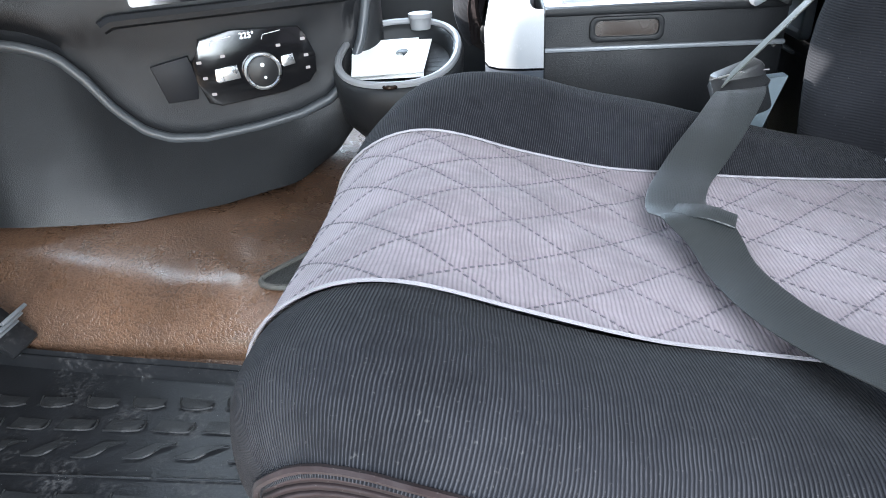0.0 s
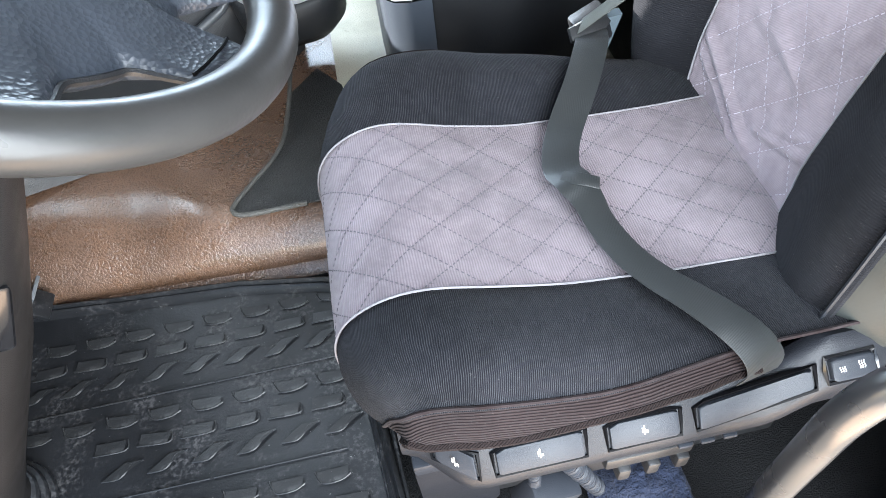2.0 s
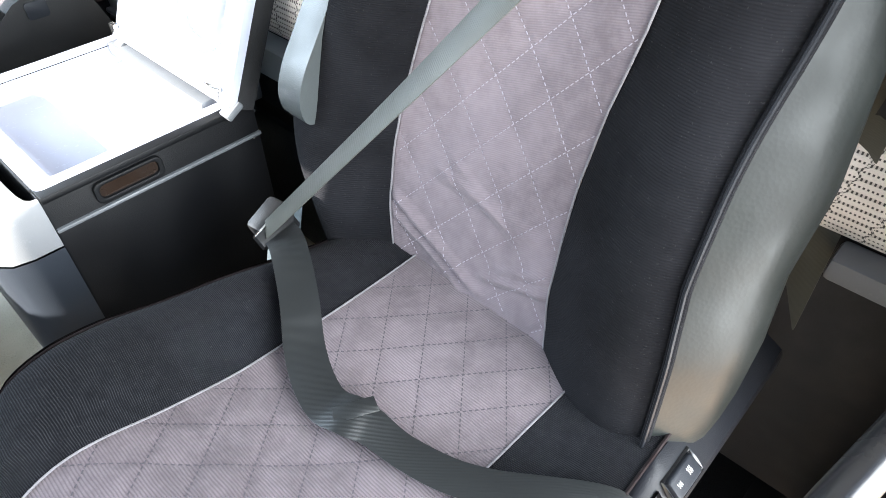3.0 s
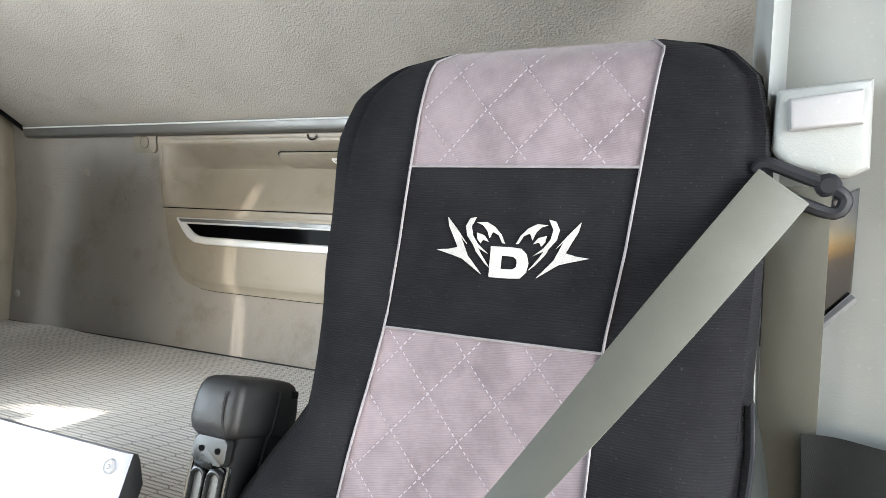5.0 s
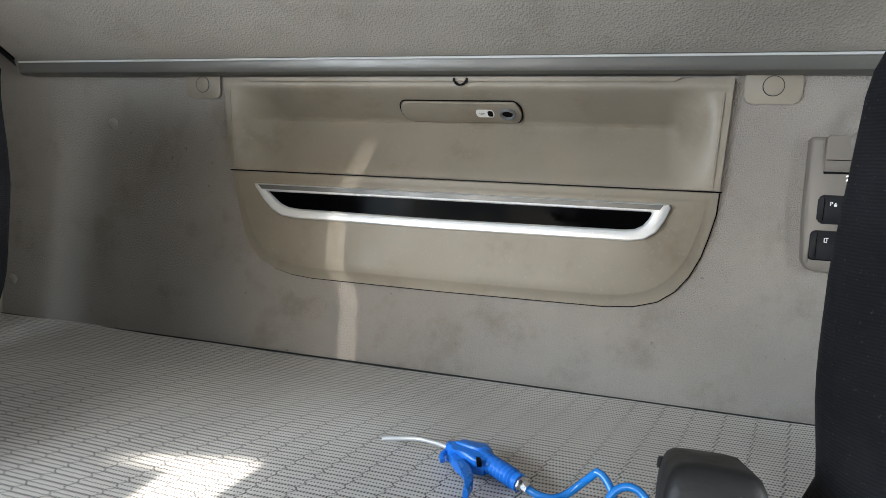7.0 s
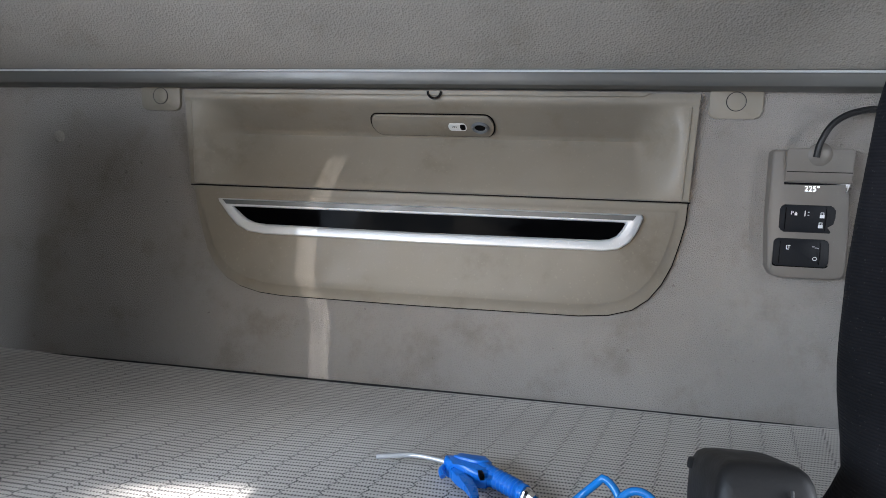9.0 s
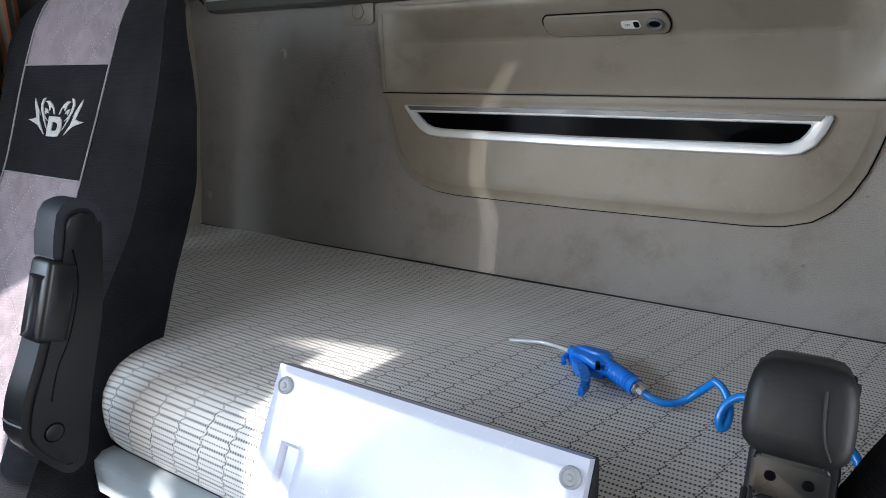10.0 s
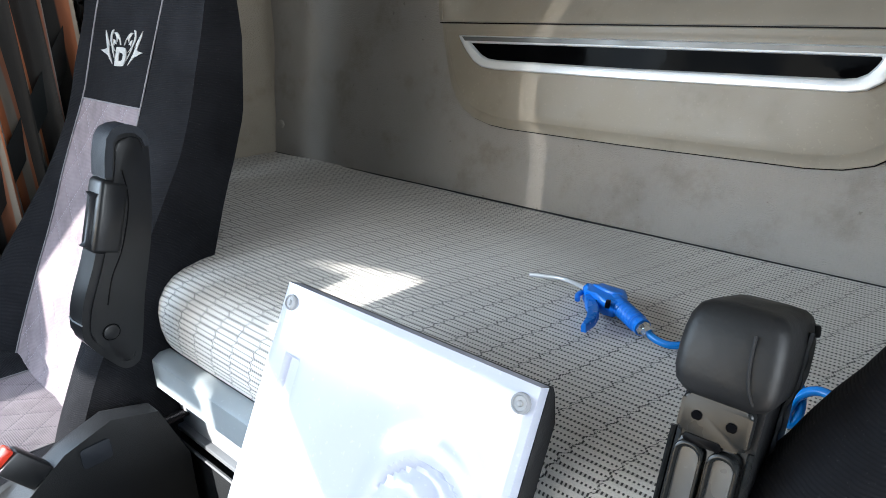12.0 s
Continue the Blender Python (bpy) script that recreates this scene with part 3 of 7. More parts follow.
SCOOP_FACE = Matrix(((0, -0.85, -0.527, 0), (-1, 0, 0, 0), (0, 0.527, -0.85, 0), (0, 0, 0, 1)))
words("12V", 0.0068, Matrix.Translation(on_scoop(0.391, 1.097, 0.0058)) @ SCOOP_FACE, M_SLOT, plate, "label_print")
part("label_end", prism(round_rect(0.370, 1.0925, 0.380, 1.1015, 0.003), on_scoop, 0.0060), M_SLOT, plate)
part("seam_strip", prism([(0.86, 1.1515), (0.05, 1.1515), (0.065, 1.1440), (0.845, 1.1440)], lambda a, b, d: (1.1335 - d, a, b), 0.002, 0.0006), M_LOCKER, locker_upper)
part("catch", tube([(1.130, 0.418 + 0.012 * math.cos(radians(a)), 1.150 - 0.012 * math.sin(radians(a))) for a in range(0, 181, 15)], 0.0022, 6), M_GLOSS_BLACK, locker_upper, "black half-round catch")
part("stitched_gap", sheet([[(1.1425, -0.024, 0.970), (1.1425, 0.90, 0.970)], [(1.1425, -0.024, 0.9722), (1.1425, 0.90, 0.9722)]]), M_SLOT, locker_upper)

# lower locker door, a shallow bowl shape
low_outline = [(-0.020, 0.970), (-0.018, 0.935), (-0.010, 0.900), (0.000, 0.865), (0.016, 0.832), (0.036, 0.806), (0.062, 0.787), (0.100, 0.776), (0.150, 0.7715), (0.44, 0.7690), (0.70, 0.7700), (0.745, 0.7735), (0.785, 0.783), (0.816, 0.798), (0.840, 0.820), (0.858, 0.848), (0.872, 0.885), (0.884, 0.925), (0.893, 0.970)]
locker_lower = thing("wall_cabinet", (1.13, 0.44, 0.77), "lower khaki-beige bowl-shaped locker flap with silver handle slot", "cabinet")
bm = bmesh.new()
n_lo = len(low_outline)
centre = (0.44, 0.885)
rows = []
for k, d in ((1.0, -0.004), (1.0, 0.006), (0.992, 0.0095), (0.975, 0.0100), (0.9, 0.0115), (0.83, 0.0165), (0.805, 0.0180), (0.68, 0.0185), (0.4, 0.018), (0.02, 0.018)):
    rows.append([on_wall(centre[0] + (a - centre[0]) * (1 - (1 - k) * (0.25 if abs(a - centre[0]) > 0.3 else 0.2) * 1.0) if k > 0.7 else centre[0] + (a - centre[0]) * k, centre[1] + (b - centre[1]) * k, d) for a, b in low_outline])
vs = add_sheet(bm, rows, True)
bm.faces.new(vs[-1])
part("flap_panel", bm, M_LOCKER, locker_lower, "", 60)
part("flap_gap", tube([on_wall(a, b, 0.0015) for a, b in low_outline], 0.0028, 6), M_SLOT, locker_lower, "dark shadow joint round the flap")
h_out = [(0.831, 0.9475), (0.055, 0.9490), (0.052, 0.9440), (0.060, 0.922), (0.072, 0.902), (0.090, 0.8895), (0.115, 0.8855), (0.44, 0.8830), (0.735, 0.8845), (0.768, 0.8880), (0.790, 0.899), (0.810, 0.918), (0.829, 0.942)]
h_in = [(0.800, 0.9330), (0.083, 0.9345), (0.081, 0.9320), (0.086, 0.922), (0.094, 0.912), (0.106, 0.9055), (0.122, 0.9035), (0.44, 0.9010), (0.732, 0.9025), (0.755, 0.9045), (0.772, 0.911), (0.784, 0.920), (0.798, 0.931)]


def between(w):
    return [(p[0] + (q[0] - p[0]) * w, p[1] + (q[1] - p[1]) * w) for p, q in zip(h_out, h_in)]


handle = part("handle_frame", sheet([[on_wall(a, b, d) for a, b in between(w)] for w, d in ((0, 0.015), (0, 0.025), (0.04, 0.0275), (0.14, 0.0290), (0.5, 0.0295), (0.86, 0.0280), (0.97, 0.0255), (1, 0.022), (1, 0.015))], True), M_SATIN, locker_lower, "satin silver handle frame", 30)
part("handle_groove", prism([(0.820, 0.9460), (0.064, 0.9475), (0.069, 0.9395), (0.812, 0.9380)], lambda a, b, d: on_wall(a, b, 0.0290 + d), 0.0012), M_HANDLE_BAND, handle, "grey band along the handle top")
part("handle_slot", prism(h_in, lambda a, b, d: on_wall(a, b, 0.0185 + d), 0.0035), M_SLOT_GLOSS, locker_lower, "gloss black handle slot")

for y in (0.962, -0.083):
    cap = thing("cover_cap", (1.145, y, 1.112), "khaki cover cap with a round plug on the wall", "cover cap", "wall cover caps")
    part("cap_plate", prism(round_rect(y - 0.041, 1.1115, y + 0.041, 1.165, 0.012), lambda a, b, d: on_wall(a, b, d), 0.006, 0.0025), M_LOCKER, cap)
    part("cap_plug", prism(circle(y, 1.139, 0.0145), lambda a, b, d: on_wall(a, b, 0.006 + d), 0.0012, 0.0004), M_LOCKER, cap)
    part("plug_joint", tube([on_wall(a, b, 0.0062) for a, b in circle(y, 1.139, 0.0152, 28)], 0.0007, 5, True), M_BLACK_PLASTIC, cap)
for y, z in ((1.196, 1.057), (1.462, 0.70), (-0.315, 1.053)):
    stud = thing("trim_stud", on_wall(y, z, 0), "round grey trim stud on the wall", "trim stud", "wall trim studs")
    part("stud_head", lathe([(0.012, 0.0), (0.012, 0.002), (0.010, 0.0045), (0.005, 0.006), (0.001, 0.0062)], Matrix.Translation(on_wall(y, z, 0)) @ pose(0, 0, 0, 0, -90, 0), 18), M_UPPER, stud)

# remote panel on the rear wall
remote = thing("bunk_remote", (1.145, -0.195, 0.86), "khaki bunk remote panel with black keys and a lit display", "control panel")
body = part("remote_body", prism([(-0.146, 1.063), (-0.252, 1.063), (-0.257, 1.058), (-0.262, 0.95), (-0.265, 0.875), (-0.258, 0.861), (-0.245, 0.857), (-0.165, 0.857), (-0.152, 0.861), (-0.145, 0.874), (-0.142, 0.95), (-0.141, 1.058)], lambda a, b, d: on_wall(a, b, d), 0.022, 0.005, 3), M_REMOTE, remote)
cap = part("remote_cap", prism([(-0.161, 1.0125), (-0.259, 1.0125), (-0.2605, 1.060), (-0.256, 1.0655), (-0.165, 1.0655), (-0.161, 1.061)], lambda a, b, d: on_wall(a, b, 0.0215 + d), 0.0065, 0.0018), M_REMOTE, remote, "khaki hinged cap")
part("cap_fold", tube([on_wall(-0.1625, 1.0285, 0.0280), on_wall(-0.258, 1.0285, 0.0280)], 0.0007, 5), M_SLOT, cap)
part("cap_notch", lathe([(0.0005, 0.0), (0.019, 0.0), (0.0175, 0.002), (0.008, 0.0045), (0.0005, 0.005)], Matrix.Translation(on_wall(-0.209, 1.056, 0.0265)) @ pose(0, 0, 0, 0, -90, 0), 24), M_REMOTE, cap, "half-round finger notch")
part("remote_ridge", tube(smooth_path([on_wall(-0.1585, 1.060, 0.0225), on_wall(-0.1590, 1.010, 0.0225), on_wall(-0.1545, 0.985, 0.0225), on_wall(-0.1510, 0.930, 0.0225), on_wall(-0.1510, 0.872, 0.0225)], 5), 0.0016, 6), M_REMOTE, remote)
part("remote_display", prism([(-0.1605, 1.0115), (-0.2585, 1.0115), (-0.2555, 0.998), (-0.2475, 0.9925), (-0.170, 0.9925), (-0.1625, 0.998)], lambda a, b, d: on_wall(a, b, 0.0222 + d), 0.0025, 0.0006), M_GLOSS_BLACK, remote, "black display strip")
FACE_REAR = Matrix(((0, 0, -1, 0), (-1, 0, 0, 0), (0, 1, 0, 0), (0, 0, 0, 1)))
words("225\u00b0", 0.0120, Matrix.Translation((wall_x(1.0) - 0.0252, -0.203, 1.0015)) @ FACE_REAR, M_SCREEN, remote, "display_digits")


def key_print(key, y, z, text):
    words(text, 0.0088, Matrix.Translation((wall_x(z) - 0.0274, y, z)) @ FACE_REAR, M_ICON, key, "key_print")


def key_bars(key, y, z, bars):
    for y0, z0, y1, z1 in bars:
        part("key_mark", prism([(y - y0, z + z0), (y - y1, z + z0), (y - y1, z + z1), (y - y0, z + z1)], lambda a, b, d: on_wall(a, b, 0.0270 + d), 0.0004), M_ICON, key)


LOCK = [(-0.0034, -0.004, 0.0034, 0.0012), (-0.0026, 0.0012, -0.0016, 0.0040), (0.0016, 0.0012, 0.0026, 0.0040), (-0.0026, 0.0040, 0.0026, 0.0050)]
for y0, y1, z0, z1 in ((-0.2405, -0.158, 0.932, 0.976), (-0.2345, -0.152, 0.878, 0.922)):
    part("key_frame", ring_plate(round_rect(y0 - 0.002, z0 - 0.002, y1 + 0.002, z1 + 0.002, 0.008), round_rect(y0, z0, y1, z1, 0.007), lambda a, b, d: on_wall(a, b, 0.0205 + d), 0.0030), M_SLOT, remote)
    key = part("remote_key", prism(round_rect(y0, z0, y1, z1, 0.007), lambda a, b, d: on_wall(a, b, 0.021 + d), 0.006, 0.002), M_SWITCH_BASE, remote, "black rocker key")
    part("key_split", new_box((wall_x(z0) - 0.0274, y0 + 0.014, z0 + 0.004), (wall_x(z0) - 0.0266, y0 + 0.0148, z1 - 0.004)), M_SLOT, key)
    part("key_split", new_box((wall_x(z0) - 0.0274, y1 - 0.0088, z0 + 0.004), (wall_x(z0) - 0.0266, y1 - 0.0080, z1 - 0.004)), M_SLOT, key)
    if z0 > 0.92:
        key_print(key, -0.1765, 0.9625, "P")
        key_bars(key, -0.1822, 0.962, [(-0.002, -0.003, 0.002, 0.0005), (-0.001, 0.0010, 0.001, 0.0025)])
        key_bars(key, -0.1985, 0.9625, [(-0.0036, -0.0045, -0.0022, 0.0045), (0.001, 0.0018, 0.0035, 0.0028), (0.001, -0.0030, 0.0035, -0.0020)])
        key_bars(key, -0.2210, 0.9600, LOCK)
        key_bars(key, -0.2195, 0.9440, LOCK)
    else:
        key_bars(key, -0.1740, 0.9075, [(-0.0028, -0.0035, -0.0016, 0.0030), (-0.0028, -0.0035, 0.0016, -0.0024), (0.0008, -0.002, 0.0018, 0.0035), (-0.001, 0.0026, 0.0034, 0.0036)])
        key_bars(key, -0.2145, 0.9085, [(-0.0048, 0.0010, -0.0012, 0.0018), (-0.0006, -0.0006, 0.0028, 0.0002), (0.0030, -0.0016, 0.0052, -0.0008)])
        key_print(key, -0.2140, 0.8905, "O")
part("remote_cable", tube(smooth_path([(1.120, -0.203, 1.052), (1.117, -0.206, 1.075), (1.116, -0.222, 1.105), (1.118, -0.255, 1.123), (1.122, -0.31, 1.128), (1.13, -0.42, 1.12), (1.14, -0.55, 1.10)], 7), 0.0052, 8), M_BLACK_PLASTIC, remote, "black rubber cable")

# upper bunk, folded up and leaning, with its lip
UB = [(1.128, 1.186), (0.22, 1.822)]
bm = bmesh.new()
low, high = UB
for y0, y1 in ((-0.66, 1.425),):
    rows = []
    for j in range(25):
        w = j / 24
        x, z = low[0] + (high[0] - low[0]) * w, low[1] + (high[1] - low[1]) * w
        sag = 0.006 * math.sin(math.pi * w)
        rows.append([(x + 0.03, y0, z + 0.05)] + [(x - sag * 0.57, y0 + (y1 - y0) * i / 20, z - sag * 0.82) for i in range(21)] + [(x + 0.03, y1, z + 0.05)])
    add_sheet(bm, rows)
upper = thing("upper_bunk", (1.12, 0.38, 1.18), "beige padded upper bunk, folded up and leaning", "bunk bed")
part("bunk_board", bm, M_UPPER, upper, "", 50)
lip_profile = [(1.150, 1.155), (1.122, 1.1555), (1.112, 1.160), (1.109, 1.168), (1.110, 1.183), (1.116, 1.1865), (1.150, 1.190)]
part("bunk_lip", sheet([[(x, y, z) for x, z in lip_profile] for y in (-0.68, -0.3, 0.1, 0.5, 0.9, 1.30, 1.385, 1.405)]), M_LIP, upper, "grey aluminium lip along the bunk edge")
part("lip_bead", tube([(1.1075, -0.68, 1.1820), (1.1075, 0.4, 1.1820), (1.1075, 1.40, 1.1820)], 0.0022, 6), M_SATIN, upper, "bright edge bead")
for y in (1.426, -0.661):
    s = 1 if y > 0 else -1
    part("bunk_edge_trim", sheet([[(low[0] - 0.006, y, low[1] - 0.012), (high[0], y, high[1] - 0.012)], [(low[0], y + 0.012 * s, low[1] + 0.004), (high[0], y + 0.012 * s, high[1])], [(low[0] + 0.05, y + 0.01 * s, low[1] + 0.06), (high[0] + 0.05, y + 0.01 * s, high[1] + 0.06)]]), M_BLACK_PLASTIC, upper, "dark rubber edge trim")

# side walls
rows = []
for j in range(13):
    z = 0.40 + 1.55 * j / 12
    row = [(0.62, 1.565, z), (0.66, 1.535, z), (0.72, 1.512, z), (0.88, 1.503, z), (1.00, 1.500, z), (1.05, 1.496, z), (1.085, 1.490, z), (1.11, 1.492, z), (1.125, 1.506, z), (1.16, 1.52, z)]
    rows.append(row)
structure("wall_side_passenger", sheet(rows), M_SIDE, "warm beige side trim with a rounded corner pillar", "wall")
structure("wall_passenger_post", new_box((0.64, 1.425, -0.05), (0.70, 1.57, 2.02)), M_SIDE, "beige post behind the passenger curtain", "wall")
structure("wall_side_shell", new_box((0.2, 1.57, -0.05), (1.3, 1.63, 2.05)), M_CAB, "plain outer side wall of the cab", "wall")
structure("wall_side_driver", new_box((0.66, -0.80, -0.05), (1.3, -0.74, 2.05)), M_SIDE, "beige side wall behind the driver", "wall")
structure("wall_passenger_low", new_box((-1.05, 1.52, -0.05), (0.2, 1.58, 0.80)), M_BLACK_PLASTIC, "black lower passenger door", "door")
structure("wall_passenger_head", new_box((-1.05, 1.52, 1.50), (0.2, 1.58, 2.05)), M_CAB, "lining above the passenger window", "wall")
structure("wall_driver_head", new_box((-1.05, -0.76, 1.55), (0.66, -0.70, 2.05)), M_CAB, "lining above the open driver door", "wall")
structure("wall_driver_post", new_box((-1.05, -0.76, -0.05), (-0.92, -0.70, 1.56)), M_BLACK_PLASTIC, "dark front door post", "wall")
# front: bulkhead below, screen opening, unseen plates added to shape the sun patches
# Unseen body, added to stop windscreen light from reaching the floor.
structure("dash_body", new_box((-1.05, -0.69, 0.42), (-0.74, 0.16, 0.70), 0.03), M_BLACK_PLASTIC, "plain unseen dashboard body, keeps windscreen light off the floor", "dashboard")
structure("wall_front_low", new_box((-1.11, -0.76, -0.05), (-1.05, 1.58, 0.72)), M_CAB, "plain front bulkhead under the windscreen", "wall")
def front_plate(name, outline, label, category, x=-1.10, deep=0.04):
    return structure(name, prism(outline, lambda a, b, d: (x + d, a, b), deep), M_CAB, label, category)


def sun_slit_y(z):
    """The narrow upright slit added in the unseen header to throw the wall streak."""
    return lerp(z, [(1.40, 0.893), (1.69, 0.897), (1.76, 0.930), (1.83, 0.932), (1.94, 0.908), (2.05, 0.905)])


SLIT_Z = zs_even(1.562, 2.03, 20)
# Slit and strip are invented; sun through them stands in for a reflected streak.
front_plate("wall_front_head", [(-0.76, 1.395), (0.88, 1.395), (0.88, 1.562), *[(sun_slit_y(z), z) for z in SLIT_Z], (-0.76, 2.03)], "unseen header, its edge cut to leave the added sun slit", "wall", -1.11, 0.002)
front_plate("wall_front_head_strip", [*[(sun_slit_y(z) + 0.0017, z) for z in SLIT_Z], *[(sun_slit_y(z) + 0.0190, z) for z in reversed(SLIT_Z)]], "thin unseen strip added to split the sun slit", "wall", -1.11, 0.002)
front_plate("wall_front_head_side", [(0.88, 1.395), (1.58, 1.395), (1.58, 2.03), *[(sun_slit_y(z) + 0.0206, z) for z in reversed(SLIT_Z)], (0.88, 1.5619)], "unseen passenger half header, its edge cut for the added sun slit", "wall", -1.11, 0.002)
# Unseen plates, added only so their edges cut the sun into patches.
structure("wall_front_blind", new_box((-1.10, -0.76, 0.72), (-1.06, 0.165, 1.395)), M_CAB, "unseen plate added to keep sun off the driver half", "blind")
front_plate("wall_front_visor", [(0.166, 1.03), (0.300, 1.03), (0.310, 1.11), (0.46, 1.11), (0.545, 1.169), (0.640, 1.238), (0.720, 1.290), (0.752, 1.320), (0.752, 1.395), (0.166, 1.395)], "unseen plate added to shape the sun on lid and bunk", "visor")
front_plate("wall_front_flap", [(1.020, 1.341), (0.943, 1.350), (0.898, 1.354), (0.842, 1.353), (0.836, 1.330), (0.795, 1.300), (0.810, 1.284), (0.790, 1.266), (0.768, 1.262), (0.762, 1.085), (0.870, 1.085), (0.885, 1.150), (0.975, 1.178), (0.930, 1.140), (0.905, 1.110), (1.020, 1.110)], "unseen notched plate added to shape the bunk and rail sun patches", "visor")
front_plate("wall_front_flap_side", [(1.020, 1.110), (1.200, 1.110), (1.200, 1.395), (1.020, 1.395)], "unseen plate added to block sun beside the notch", "visor")
front_plate("wall_front_fringe", [(0.756, 1.395), (0.824, 1.387), (0.881, 1.380), (0.966, 1.364), (1.020, 1.341), (1.020, 1.395)], "unseen sloping plate added to trim the bunk sun patch", "visor")
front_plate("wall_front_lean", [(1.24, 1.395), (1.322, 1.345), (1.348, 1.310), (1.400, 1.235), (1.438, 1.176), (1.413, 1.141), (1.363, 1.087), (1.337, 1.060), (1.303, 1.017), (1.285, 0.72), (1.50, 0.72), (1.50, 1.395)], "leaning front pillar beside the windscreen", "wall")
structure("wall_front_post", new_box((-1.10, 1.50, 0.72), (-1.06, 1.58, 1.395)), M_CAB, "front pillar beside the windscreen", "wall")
structure("ceiling", new_box((-1.11, -0.80, 2.02), (1.30, 1.63, 2.08)), M_CEILING, "cream headlining", "ceiling")

# ---- seats ----
B_X = [(0.28, 0.330), (0.33, 0.344), (0.45, 0.380), (0.55, 0.407), (0.65, 0.432), (0.75, 0.455), (0.85, 0.476), (0.90, 0.488), (1.06, 0.515), (1.12, 0.526), (1.155, 0.540), (1.172, 0.556), (1.184, 0.582)]
B_FAR = [(0.28, -0.105), (0.33, -0.108), (0.40, -0.083), (0.47, -0.075), (0.53, -0.078), (0.61, -0.092), (0.69, -0.108), (0.76, -0.119), (0.85, -0.136), (0.90, -0.144), (0.985, -0.153), (1.06, -0.158), (1.17, -0.165), (1.184, -0.180)]
B_NEAR = [(0.28, -0.362), (0.33, -0.354), (0.40, -0.339), (0.47, -0.334), (0.53, -0.333), (0.61, -0.340), (0.69, -0.353), (0.76, -0.360), (0.85, -0.363), (0.90, -0.366), (0.985, -0.379), (1.06, -0.387), (1.17, -0.398), (1.184, -0.385)]
B_FAR_OUT = [(0.28, -0.020), (0.36, 0.0), (0.42, 0.034), (0.50, 0.046), (0.60, 0.024), (0.67, -0.005), (0.73, -0.030), (0.79, -0.046), (0.86, -0.042), (0.95, -0.043), (1.01, -0.048), (1.087, -0.053), (1.137, -0.074), (1.165, -0.108), (1.178, -0.135), (1.184, -0.160)]
B_NEAR_OUT = [(0.28, -0.500), (0.36, -0.498), (0.45, -0.488), (0.52, -0.473), (0.60, -0.468), (0.75, -0.468), (0.82, -0.477), (0.90, -0.480), (1.05, -0.487), (1.10, -0.484), (1.14, -0.475), (1.165, -0.452), (1.178, -0.425), (1.184, -0.400)]
B_FWD = [(0.28, 0.045), (0.36, 0.066), (0.45, 0.072), (0.55, 0.060), (0.65, 0.040), (0.75, 0.015), (0.85, 0.0), (1.2, 0.0)]
B_DEEP = [(0.28, 0.12), (0.6, 0.13), (0.9, 0.125), (1.06, 0.12), (1.12, 0.112), (1.155, 0.09), (1.172, 0.06), (1.184, 0.02)]


FLANK = {"bulge": 1.0, "far": 1.0}
B_FAR_MORE = [(0.28, 0.0), (0.36, 0.018), (0.42, 0.040), (0.47, 0.052), (0.53, 0.054), (0.585, 0.052), (0.64, 0.040), (0.695, 0.030), (0.75, 0.020), (0.80, 0.0)]


FOLDS = [((-0.075, 0.418), (-0.262, 0.338), 0.011, 0.0085), ((-0.080, 0.395), (-0.240, 0.325), 0.008, 0.0050), ((-0.135, 0.468), (-0.318, 0.450), 0.016, 0.0045),
         ((-0.160, 0.490), (-0.300, 0.425), 0.014, 0.0035), ((-0.235, 0.366), (-0.345, 0.402), 0.009, 0.0055), ((-0.255, 0.385), (-0.345, 0.425), 0.010, 0.0040)]


def slack(y, z):
    """Height of the pulled folds in the loose cover at the foot of the backrest."""
    h = 0.0
    for (y0, z0), (y1, z1), wide, high in FOLDS:
        dy, dz = y1 - y0, z1 - z0
        run = ((y - y0) * dy + (z - z0) * dz) / (dy * dy + dz * dz)
        off = ((y - y0) * dz - (z - z0) * dy) / math.hypot(dy, dz)
        h += high * max(0.0, 1 - (off / wide) ** 2) * ease(0.0, 0.15, run) * ease(1.0, 0.8, run) * (1.0 if off < 0 else max(0.0, 1 - (2 * off / wide) ** 2))
    return h


